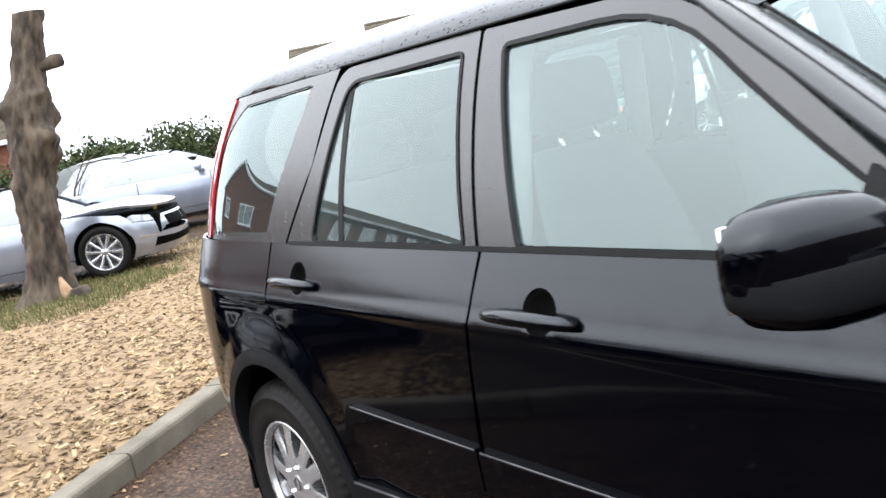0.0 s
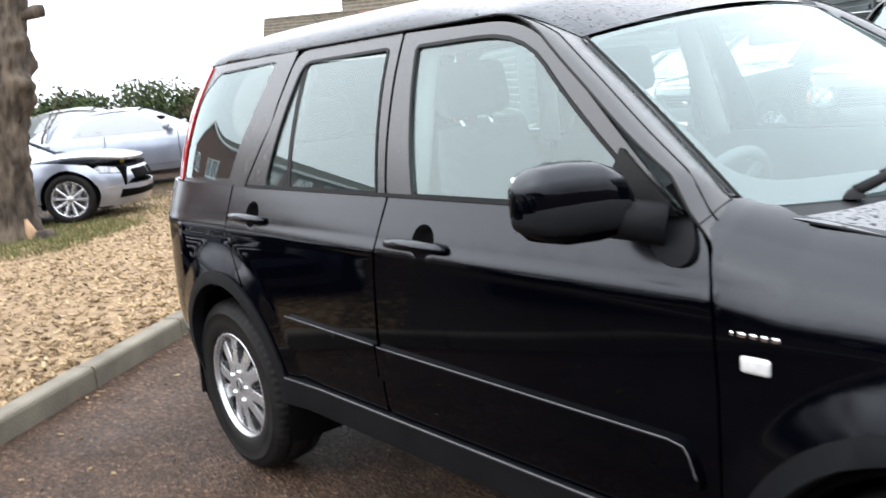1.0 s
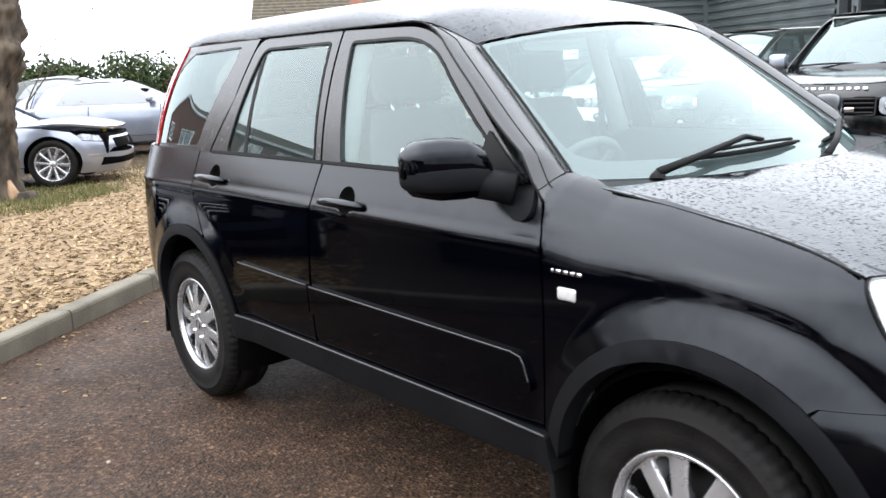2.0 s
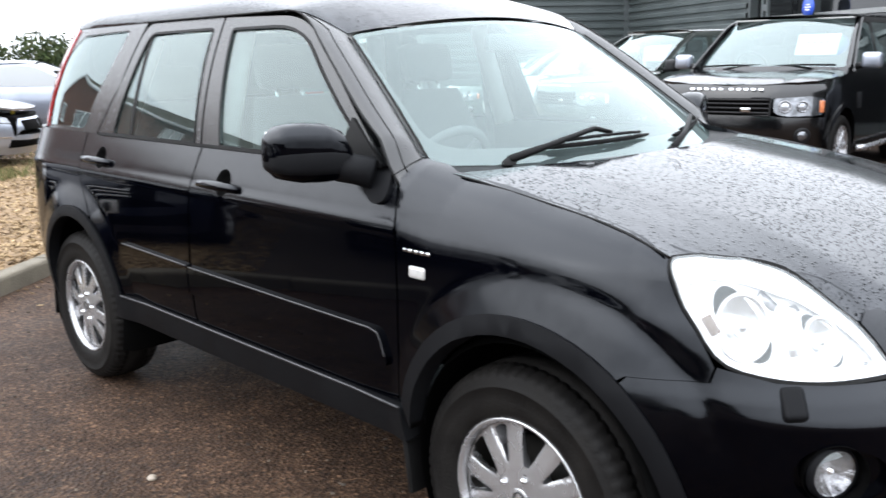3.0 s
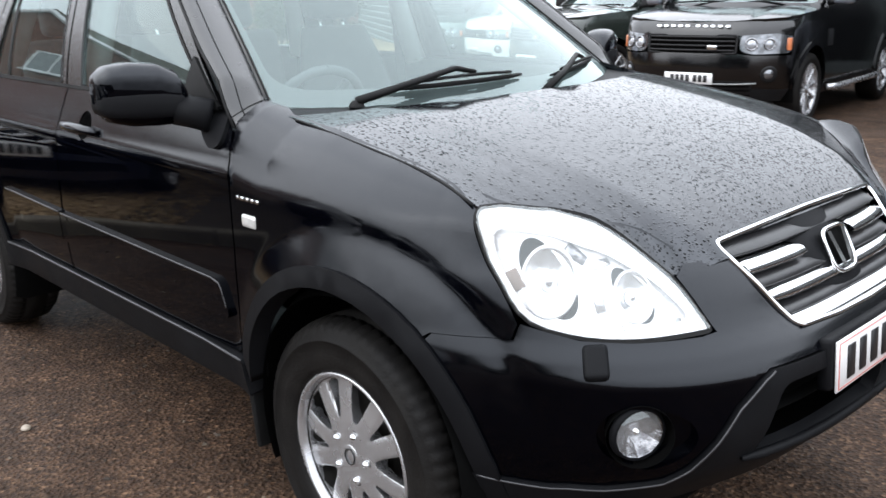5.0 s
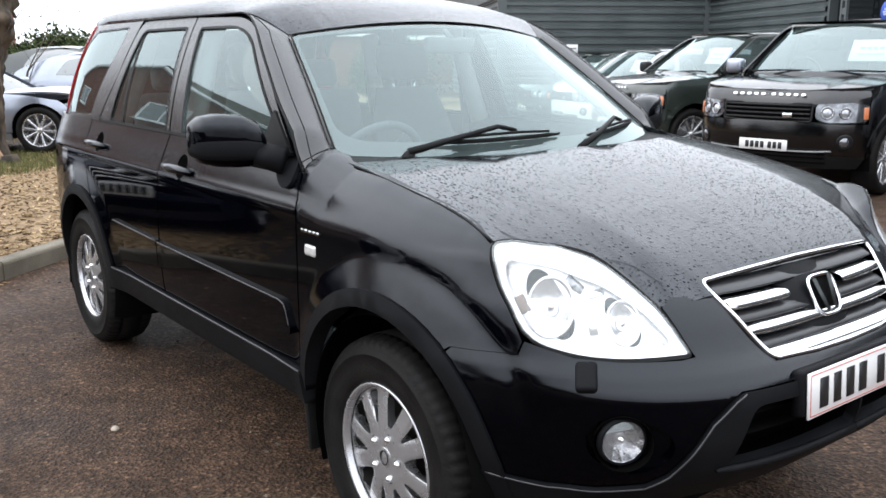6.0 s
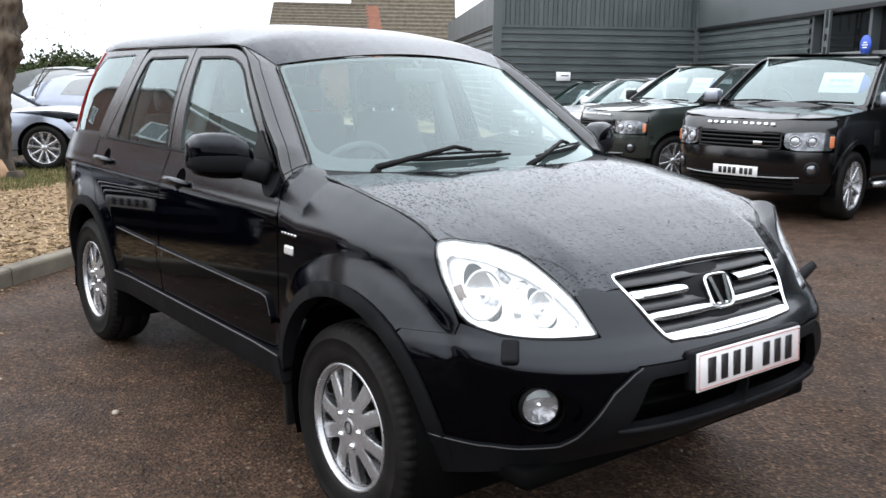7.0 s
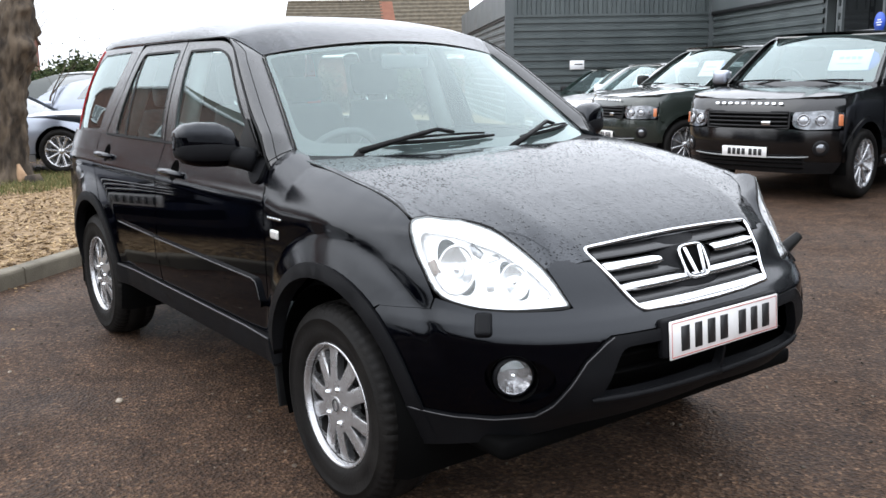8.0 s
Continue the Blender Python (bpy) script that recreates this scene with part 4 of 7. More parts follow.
        Q("bonnet_flange", loft([[tuple(p_) for p_ in foot * (1 - k) + high * k + np.array((0, 0, -0.010 * k * (1 - k) * 4))] for k in (0, 0.25, 0.5, 0.75, 1)]), M_PAINT)
        # washer jet under the headlamp
        m = on_flank(1.93, 0.735)
        Q("washer_jet", moved(data(box((0.050, 0.072, 0.030), bevel=0.014, seg=4)), m @ pose(0, -0.006, -0.004, -8, 0, 4)), M_TRIM)
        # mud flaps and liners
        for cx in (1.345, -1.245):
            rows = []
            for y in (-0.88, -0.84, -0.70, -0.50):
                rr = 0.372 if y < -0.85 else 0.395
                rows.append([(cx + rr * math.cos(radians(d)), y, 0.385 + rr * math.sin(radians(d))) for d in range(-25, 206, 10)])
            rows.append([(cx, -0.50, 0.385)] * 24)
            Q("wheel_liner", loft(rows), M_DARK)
        Q("mud_flap", data(box((0.018, 0.20, 0.22), (0.905, -0.775, 0.335), 0.006, turn=(0, -8, 0))), M_RUBBER)
        Q("mud_flap", data(box((0.018, 0.20, 0.20), (-1.665, -0.765, 0.335), 0.006, turn=(0, 8, 0))), M_RUBBER)
        # door mirror
        mir = new("door_mirror")
        mir.parent = car
        rows = []
        for k, (yy, w, h, cx, cz) in enumerate(((-1.083, 0.030, 0.05, 0.610, 1.182), (-1.078, 0.072, 0.095, 0.618, 1.181), (-1.055, 0.105, 0.142, 0.628, 1.179), (-1.01, 0.125, 0.162, 0.643, 1.177),
                                                (-0.95, 0.130, 0.162, 0.660, 1.174), (-0.905, 0.120, 0.140, 0.675, 1.166), (-0.885, 0.09, 0.09, 0.69, 1.150))):
            ring = []
            for q in range(28):
                an = 2 * math.pi * q / 28
                c, s_ = math.cos(an), math.sin(an)
                ring.append((cx + w / 2 * math.copysign(abs(c)**0.6, c), yy, cz + h / 2 * math.copysign(abs(s_)**0.6, s_)))
            rows.append(ring)
        Q("housing", loft(rows, True, True), M_PAINT, mir)
        Q("lower_shell", moved((loft(rows, True, True)), Matrix.Translation((0.002, 0.001, -0.010)) @ Matrix.Translation((0.64, -0.98, 1.15)) @ Matrix.Diagonal((1.012, 1.008, 0.58, 1)) @ Matrix.Translation((-0.64, 0.98, -1.15))), M_TRIM, mir)
        Q("mirror_glass", data(box((0.006, 0.15, 0.11), (0.583, -0.985, 1.178), 0.002, 1, turn=(0, 0, -6))), M_CHROME, mir)
        Q("stalk", tube([(0.69, -0.90, 1.135), (0.73, -0.875, 1.125), (0.775, -0.845, 1.115)], [0.045, 0.042, 0.045], 12), M_TRIM, mir)
        base = rounded([(0.742, 1.205), (0.79, 1.16), (0.845, 1.082), (0.846, 1.045), (0.797, 1.030), (0.737, 1.075), (0.715, 1.135)], 0.03)
        P("base", base, (), flank, M_TRIM, mir, lift=0.012, depth=0.02, step=0.02, edge=0.012)
        P("sail", rounded([(0.60, 1.138), (0.795, 1.138), (0.64, 1.262)], 0.008), (), house, M_RUBBER, mir, lift=0.006, depth=0.012, step=0.03)
        skin("screen_pillar", pillar_skin, [(0, 0), (1.03, 0), (1.03, 1), (0, 1)], step=0.03, depth=0.0, mat=M_DAMP, parent=car, mirror=mirror)
        strip = [tuple(pillar_skin(np.array([t]), np.array([0.0]))[0] + np.array((0, -0.003, 0.004))) for t in np.linspace(1.0, 0.0, 16)] + \
            [tuple(house(np.array([u]), np.array([1.577]))[0] + np.array((0, -0.003, 0.003))) for u in np.linspace(0.15, -0.85, 12)]
        seam = [tuple(pillar_skin(np.array([t]), np.array([0.46]))[0] + np.array((0.0, -0.0002, 0.0006))) for t in np.linspace(0.06, 0.98, 24)]
        Q("pillar_seam", tube(seam, 0.0018, 5), M_RUBBER)
        seam = [tuple(pillar_skin(np.array([0.955]), np.array([a_]))[0] + np.array((0.0, -0.0003, 0.0008))) for a_ in np.linspace(0.02, 0.98, 12)]
        Q("pillar_seam", tube(seam, 0.0018, 5), M_RUBBER)
        Q("roof_strip", tube(strip, 0.0035, 6), M_RUBBER)
    skin("roof", roof_skin, [(-1.0, 0.0), (-1.0, 1.0), (1.0, 1.0), (1.0, 0.0)], step=0.04, depth=0.0, mat=M_WETPAINT, parent=car, side=1, edge=0.02)
    hood_edge = [(0.985, -0.752), (1.08, -0.751), (1.155, -0.755), (1.27, -0.757), (1.378, -0.752), (1.489, -0.750), (1.546, -0.754), (1.602, -0.762), (1.658, -0.772), (1.722, -0.728), (1.784, -0.675), (1.848, -0.612), (1.905, -0.560), (1.955, -0.527), (1.978, -0.495), (1.992, -0.43), (2.004, -0.374), (1.978, -0.386), (1.966, -0.374)]
    hood_rear = [(1.04, 0.66), (1.12, 0.45), (1.165, 0.2), (1.17, 0.0), (1.165, -0.2), (1.12, -0.45), (1.04, -0.66)]
    hood = hood_edge + [(1.983, -0.2), (1.986, 0), (1.983, 0.2)] + [(x, -y) for x, y in hood_edge[::-1]] + hood_rear
    skin("bonnet", bonnet_skin, hood, step=0.022, depth=0.014, mat=M_WETPAINT, parent=car, edge=0.02)
    shut = spline([1.0, 1.207, 1.434, 1.546, 1.602, 1.66], [0.7535, 0.7565, 0.7535, 0.7585, 0.7665, 0.776])
    for sgn in (-1, 1):
        line = [tuple(bonnet_skin(np.array([x]), np.array([sgn * float(shut(x))]))[0] + np.array((0, 0, -0.002))) for x in np.linspace(1.02, 1.65, 24)]
        part("bonnet_seam", tube(line, 0.0030, 6), M_RUBBER, car)
    skin("windscreen", screen_skin, rounded([(-0.985, 0.02), (0.985, 0.02), (0.985, 0.985), (-0.985, 0.985)], 0.04), step=0.06, depth=0.0, mat=M_SCREEN, parent=car)
    skin("windscreen_border", screen_skin, rounded([(-0.992, 0.01), (0.992, 0.01), (0.992, 0.992), (-0.992, 0.992)], 0.04), [rounded([(-0.955, 0.125), (0.955, 0.125), (0.965, 0.965), (-0.965, 0.965)], [0.14, 0.14, 0.05, 0.05])], step=0.06, depth=0.0,
         lift=-0.004, mat=M_BORDER, parent=car, edge=0.03)
    for sgn in (-1, 1):
        seal = [tuple(screen_skin(np.array([sgn * 0.992]), np.array([b]))[0] + np.array((0.003, 0, 0.004))) for b in np.linspace(0.03, 0.985, 24)]
        part("screen_seal", tube(seal, 0.0035, 6), M_RUBBER, car)
    rows = []
    for dx, dz in ((-0.02, 0.004), (0.09, -0.004), (0.18, -0.03)):
        rows.append([(1.14 - 0.26 * s * s + dx, 0.735 * s, 1.107 + 0.02 * s * s + dz) for s in np.linspace(-0.99, 0.99, 17)])
    part("scuttle", loft(rows), M_TRIM, car)
    for sgn in (-1, 1):
        rows = []
        for x in (0.83, 0.88, 0.93, 0.98, 1.03, 1.08):
            z = float(ridge(x)) - 0.034
            rows.append([(x, sgn * y, z + dz) for y, dz in ((0.775, -0.012), (0.755, -0.002), (0.72, 0.004), (0.68, 0.0), (0.64, -0.012))])
        part("scuttle_corner", loft(rows), M_PAINT, car)
    part("corner_marker", tube([(1.80, 0.80, 0.69), (1.82, 0.87, 0.715), (1.84, 0.935, 0.765)], [0.03, 0.026, 0.018], 8), M_RUBBER, car)
    # grille
    gr = new("grille")
    gr.parent = car
    gz = lambda y, top: (0.907 + 0.008 * (1 - (y / 0.37)**2)) if top else 0.738
    face = lambda y, z, out=0.0: (float(flank(np.array([flank.u_of_y(abs(y) / float(half(z)))]), np.array([z]))[0][0]) + out, y, z)
    outline = rounded([(-0.389, 0.905), (-0.2, 0.914), (0, 0.917), (0.2, 0.914), (0.389, 0.905), (0.335, 0.80), (0.298, 0.739), (0.15, 0.734), (0, 0.732), (-0.15, 0.734), (-0.298, 0.739), (-0.335, 0.80)], [0.024, 0, 0, 0, 0.024, 0.03, 0.018, 0, 0, 0, 0.018, 0.03], 6)
    outline = outline + outline[:1]
    part("surround", tube([face(y, z, 0.004) for y, z in outline], 0.0062, 10, False), M_CHROME, gr)
    part("lower_strip", loft([[face(y, z, o) for y in np.linspace(-0.296, 0.296, 15)] for z, o in ((0.734, -0.01), (0.736, 0.006), (0.744, 0.009), (0.753, 0.004), (0.755, -0.02))]), M_CHROME, gr, "broad chrome lower edge")
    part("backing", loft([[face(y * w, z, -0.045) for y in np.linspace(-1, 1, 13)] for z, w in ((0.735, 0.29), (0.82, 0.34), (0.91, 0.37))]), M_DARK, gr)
    for z, w, dz in ((0.885, 0.36, 0.012), (0.822, 0.335, 0.010), (0.763, 0.30, 0.008)):
        part("vane", loft([[face(y * w, z + a_, o) for y in np.linspace(-1, 1, 15)] for a_, o in ((dz, -0.04), (dz * 0.6, -0.012), (-dz * 0.6, 0.0), (-dz, -0.004), (-dz, -0.035))]), M_VANE, gr)
    for y0, y1, z in ((-0.352, -0.125, 0.852), (0.125, 0.352, 0.852), (-0.325, 0.325, 0.795)):
        part("slat", loft([[face(y0 + (y1 - y0) * k / 12, z + (0.012 if z > 0.8 else 0.013) * a_ * (0.75 if k in (0, 12) else 1), o) for k in range(13)] for a_, o in ((-1.1, -0.02), (-1, -0.002), (-0.4, 0.007), (0.6, 0.004), (1, -0.008), (1, -0.03))]), M_CHROME, gr, "wide chrome slat")
    part("emblem_plinth", loft([[face(y * 0.13, z, 0.006 - 0.03 * abs(y)**3 - 0.25 * abs(z - 0.835)**1.2) for y in np.linspace(-1, 1, 9)] for z in (0.76, 0.79, 0.82, 0.85, 0.88, 0.91)]), M_TRIM, gr)
    em = pose(2.070, 0, 0.833, 0, -28, 0)
    ring = [(0, 0.056 * math.copysign(abs(math.cos(q))**0.5, math.cos(q)) * (1 + 0.10 * math.sin(q)), 0.052 * math.copysign(abs(math.sin(q))**0.5, math.sin(q))) for q in (2 * math.pi * k / 40 for k in range(41))]
    emblem = new("emblem")
    emblem.parent = car
    part("ring", moved(tube(ring, 0.0055, 8, False), em), M_CHROME, emblem)
    for sgn in (-1, 1):
        part("bar", moved(loft([[(0.008, sgn * (0.026 + 0.010 * z / 0.05) + b, z) for b in (-0.008, 0.0, 0.008)] for z in np.linspace(-0.044, 0.044, 5)]), em), M_CHROME, emblem)
    part("plate", moved(data(box((0.004, 0.10, 0.094), (-0.004, 0, 0), 0.002, 1)), em), M_DARK, emblem)
    # lower opening, closed by near-black sheets that hold its shade
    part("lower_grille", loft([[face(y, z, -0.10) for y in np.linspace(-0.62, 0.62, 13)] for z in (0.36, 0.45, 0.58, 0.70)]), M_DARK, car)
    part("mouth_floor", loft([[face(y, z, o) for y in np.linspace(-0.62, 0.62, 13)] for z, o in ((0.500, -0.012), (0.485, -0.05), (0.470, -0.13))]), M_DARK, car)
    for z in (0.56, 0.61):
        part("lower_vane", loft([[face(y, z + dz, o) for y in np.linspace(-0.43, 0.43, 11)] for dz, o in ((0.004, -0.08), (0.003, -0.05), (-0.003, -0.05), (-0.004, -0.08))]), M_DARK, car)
    # number plate, its marks drawn as plain bars
    np_ = new("front_plate")
    np_.parent = car
    np_["label"] = "white plate with dark bars"
    pm = pose(2.192, 0.003, 0.650, 0, -4, 0)
    part("board", moved(data(box((0.006, 0.522, 0.113), bevel=0.002, seg=1)), pm), M_PLATE, np_)
    part("border", moved(tube([(0.0035, y, z) for y, z in ((-0.253, -0.05), (-0.253, 0.05), (0.253, 0.05), (0.253, -0.05), (-0.253, -0.05))], 0.0015, 4, False), pm), M_REDLINE, np_)
    for y, wd in ((-0.195, 0.046), (-0.135, 0.040), (-0.075, 0.044), (-0.015, 0.044), (0.075, 0.044), (0.135, 0.040), (0.195, 0.044)):
        part("bar", moved(data(box((0.003, wd * 0.8, 0.074), (0.0045, y, 0), 0.001, 1)), pm), M_INK, np_)
    part("plinth", box((0.03, 0.55, 0.115), (2.172, 0.0, 0.655), 0.01, turn=(0, -4, 0)), M_TRIM, car)
    # wipers at rest along the foot of the windscreen
    for y0, y1 in ((-0.44, 0.04), (0.17, 0.61)):
        wp = new("wiper")
        wp.parent = car
        def sc(y, t, out):
            p = screen_skin(np.array([y / 0.735]), np.array([t]))[0]
            n = -normals_of(screen_skin, np.array([y / 0.735]), np.array([t]))[0]
            n = n if n[2] > 0 else -n
            return tuple(p + n * out)
        part("blade", tube([sc(y0 + (y1 - y0) * k / 8, 0.095 + 0.03 * k / 8, 0.011) for k in range(9)], [0.004] + [0.008] * 7 + [0.004], 6), M_RUBBER, wp)
        part("blade_bridge", tube([sc(y0 + (y1 - y0) * k / 8, 0.098 + 0.03 * k / 8, 0.020 + 0.014 * math.sin(math.pi * k / 8)) for k in range(1, 8)], 0.005, 6), M_RUBBER, wp)
        mid = (y0 + y1) / 2
        part("arm", tube([sc(y0 - 0.10, 0.02, 0.02), sc(y0 + 0.02, 0.065, 0.038), sc(mid - 0.03, 0.135, 0.048), sc(mid + 0.04, 0.128, 0.034)], [0.013, 0.010, 0.008, 0.007], 8), M_RUBBER, wp)
        part("pivot", moved(dome(0.022, 0.02), Matrix.Translation(sc(y0 - 0.10, 0.015, 0.005))), M_RUBBER, wp)
    part("aerial", tube([(-1.70, 0.02, 1.635), (-1.86, 0.02, 1.775)], [0.004, 0.0025], 6), M_RUBBER, car)
    # inside
    for sy in (-0.37, 0.37):
        st = new("front_seat")
        st.parent = car
        part("cushion", box((0.50, 0.48, 0.16), (0.16, sy, 0.66), 0.06, 3, (0, -6, 0)), M_SEAT, st)
        rows = []
        for k in range(7):
            t = k / 6
            x, z, w, d = -0.10 - 0.20 * t, 0.68 + 0.60 * t, 0.25 - 0.02 * t - 0.07 * t**4, 0.075 - 0.025 * t
            rows.append([(x + d * math.cos(q), sy + w * math.copysign(abs(math.sin(q))**0.6, math.sin(q)), z) for q in (2 * math.pi * j / 20 for j in range(20))])
        part("backrest", loft(rows, True, True), M_SEAT, st)
        part("headrest", box((0.10, 0.27, 0.17), (-0.325, sy, 1.395), 0.05, 3, (0, -10, 0)), M_SEAT, st)
        for dy in (-0.06, 0.06):
            part("post", tube([(-0.30, sy + dy, 1.24), (-0.32, sy + dy, 1.34)], 0.007, 8), M_CHROME, st)
    rs = new("rear_seat")
    rs.parent = car
    part("cushion", box((0.50, 1.26, 0.16), (-0.78, 0, 0.68), 0.06, 3), M_SEAT, rs)
    part("backrest", box((0.14, 1.26, 0.60), (-1.10, 0, 0.95), 0.06, 3, (0, -14, 0)), M_SEAT, rs)
    for sy in (-0.40, 0.0, 0.40):
        part("headrest", box((0.09, 0.24, 0.15), (-1.20, sy, 1.33), 0.04, 3, (0, -10, 0)), M_SEAT, rs)
    rows = []
    for s in np.linspace(-1, 1, 15):
        f = 0.25 * s * s
        rows.append([(1.11 - f, 0.74 * s, 1.085), (1.00 - f * 0.8, 0.74 * s, 1.095), (0.80, 0.74 * s, 1.085), (0.70, 0.74 * s, 1.04), (0.68, 0.74 * s, 0.90), (0.80, 0.74 * s, 0.70)])
    part("dashboard", loft(rows), M_DASH, car)
    hoodlet = [[(0.74 + 0.10 * k, -0.37 + 0.19 * math.cos(q), 1.075 + (0.05 - 0.02 * k) * math.sin(q)) for q in (math.pi * j / 12 for j in range(13))] for k in (0, 1, 2)]
    part("instrument_hood", loft(hoodlet), M_DASH, car)
    sw = new("steering_wheel")
    sw.parent = car
    sm = pose(0.55, -0.37, 1.03, 0, -62, 0)
    part("rim", moved(tube([(0.185 * math.cos(q), 0.185 * math.sin(q), 0) for q in (2 * math.pi * k / 32 for k in range(33))], 0.015, 8, False), sm), M_DASH, sw)
    part("boss", moved(data(box((0.13, 0.16, 0.05), (0, 0, -0.02), 0.02)), sm), M_DASH, sw)
    for q in (0, 120, 240):
        part("arm", moved(data(box((0.14, 0.03, 0.015), (0.10, 0, -0.01), 0.005)), sm @ pose(0, 0, 0, 0, 0, q - 90)), M_DASH, sw)
    part("inner_mirror", box((0.03, 0.23, 0.06), (0.51, 0.0, 1.465), 0.012, 2), M_DASH, car)
    part("mirror_stem", tube([(0.52, 0, 1.49), (0.475, 0, 1.522)], 0.01, 8), M_DASH, car)
    part("headlining", loft([[(x, y * w, z - 0.05 * abs(y)**4) for y in np.linspace(-1, 1, 13)] for x, w, z in ((0.34, 0.56, 1.548), (0.15, 0.62, 1.585), (-0.3, 0.62, 1.625), (-1.0, 0.62, 1.625), (-1.6, 0.56, 1.585))]), M_LINING, car)
    for sgn in (-1, 1):
        part("door_lining", loft([[(x, sgn * y, z) for x in (-1.1, -0.5, 0.0, 0.5, 0.80)] for y, z in ((0.79, 0.45), (0.80, 0.9), (0.775, 1.05), (0.80, 1.125))]), M_DASH, car)
        part("boot_lining", loft([[(x, sgn * y, z) for x in (-1.75, -1.4, -1.1)] for y, z in ((0.70, 0.45), (0.72, 0.9), (0.74, 1.14))]), M_DASH, car)
        part("belt_post", tube([(-0.19, sgn * 0.74, 1.12), (-0.215, sgn * 0.645, 1.42), (-0.22, sgn * 0.60, 1.55)], [0.045, 0.04, 0.04], 10), M_LINING, car)
        part("rear_post", tube([(-1.07, sgn * 0.72, 1.12), (-0.95, sgn * 0.60, 1.52)], 0.045, 10), M_LINING, car)
        part("pillar_lining", tube([(0.80, sgn * 0.70, 1.14), (0.59, sgn * 0.645, 1.30), (0.33, sgn * 0.585, 1.48)], [0.03, 0.032, 0.03], 10), M_LINING, car)
        part("seat_belt", loft([[(-0.25 - 0.0 * t, sgn * (0.68 + 0.09 * t) - d, 1.45 - 0.75 * t) for t in np.linspace(0, 1, 6)] for d in (0, 0.045)]), M_SEAT, car)
    part("cabin_floor", box((2.9, 1.5, 0.04), (-0.4, 0, 0.48), 0.01), M_DASH, car)
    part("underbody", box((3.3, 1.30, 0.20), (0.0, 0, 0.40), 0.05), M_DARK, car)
    # unseen pan and tray, added to keep light off the ground below
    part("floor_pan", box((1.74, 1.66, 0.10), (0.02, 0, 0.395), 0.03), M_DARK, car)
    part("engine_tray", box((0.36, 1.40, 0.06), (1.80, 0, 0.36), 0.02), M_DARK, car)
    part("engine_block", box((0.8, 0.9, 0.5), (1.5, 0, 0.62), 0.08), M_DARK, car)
    part("tail_panel", box((0.03, 1.2, 0.75), (-1.83, 0, 0.80), 0.01), M_DARK, car)
    return car


def wheel(parent, x, y, flip):
    w = new("wheel")
    w.parent = parent
    w.matrix_local = pose(x, y, 0.343, 0, 0 if not flip else 14, 180 if flip else 0)
    prof = [(0.207, -0.085), (0.214, -0.100), (0.228, -0.108), (0.258, -0.113), (0.288, -0.1105), (0.291, -0.114), (0.295, -0.1135), (0.298, -0.109), (0.312, -0.106), (0.325, -0.098), (0.334, -0.086), (0.339, -0.066), (0.341, -0.050), (0.334, -0.048), (0.334, -0.042),
            (0.342, -0.040), (0.343, 0.0), (0.342, 0.040), (0.334, 0.042), (0.334, 0.048), (0.341, 0.050), (0.336, 0.085), (0.318, 0.105), (0.26, 0.113), (0.207, 0.09)]
    n, rows = 252, []
    for k in range(n + 1):
        q = 2 * math.pi * k / n
        cut = 0.006 if k % 4 == 0 else 0.0
        rows.append([((r - (cut if 0.318 < r and abs(h) > 0.045 else 0)) * math.cos(q), h, (r - (cut if 0.318 < r and abs(h) > 0.045 else 0)) * math.sin(q)) for r, h in prof])
    part("tyre", loft(rows), M_TYRE, w)
    rim = [(0.207, -0.088), (0.213, -0.096), (0.211, -0.101), (0.205, -0.102), (0.200, -0.096), (0.196, -0.082), (0.185, -0.04), (0.18, 0.06), (0.15, 0.09)]
    part("rim", lathe(rim[:6], 72), M_ALLOY, w)
    part("barrel", lathe(rim[5:], 48), M_DARKMETAL, w)
    part("brake", lathe([(0.0, -0.01), (0.14, -0.01), (0.14, 0.01), (0.0, 0.01)], 32), M_DARKMETAL, w)
    part("inner_drum", lathe([(0.195, 0.05), (0.0, 0.055)], 32), M_DARK, w)
    # cast face: ten rounded spokes in five pairs, wide windows between the pairs and a slot within each
    spoke_at = [radians(79 + 72 * k + s * 20.0) for k in range(5) for s in (-1, 1)]

    def face(u, v):
        u, v = np.asarray(u, float), np.asarray(v, float)
        r, q = np.hypot(u, v), np.arctan2(v, u)
        off = np.min([np.abs((q - s + math.pi) % (2 * math.pi) - math.pi) for s in spoke_at], axis=0) * r
        out = np.clip((r - 0.07) / 0.05, 0, 1) * np.clip((0.203 - r) / 0.02, 0, 1)
        crown = 0.005 * np.clip((off - 0.016) / 0.012, 0, 1)**1.5 * out
        return np.stack([u, -0.093 + 0.014 * np.clip((r - 0.05) / 0.15, 0, 1)**1.6 + crown, v], -1)

    def cut(a, shape):
        c, s_ = math.cos(a), math.sin(a)
        return [(r * c - b * s_, r * s_ + b * c) for r, b in shape]
    wide = rounded([(0.090, -0.006), (0.090, 0.006), (0.125, 0.022), (0.186, 0.040), (0.194, 0.0), (0.186, -0.040), (0.125, -0.022)], [0.006, 0.006, 0.03, 0.012, 0, 0.012, 0.03], 4)
    slot = rounded([(0.098, -0.004), (0.098, 0.004), (0.140, 0.011), (0.187, 0.023), (0.192, 0.0), (0.187, -0.023), (0.140, -0.011)], [0.004, 0.004, 0.02, 0.008, 0, 0.008, 0.02], 3)
    holes = [cut(radians(79 + 72 * k), wide) for k in range(5)] + [cut(radians(115 + 72 * k), slot) for k in range(5)]
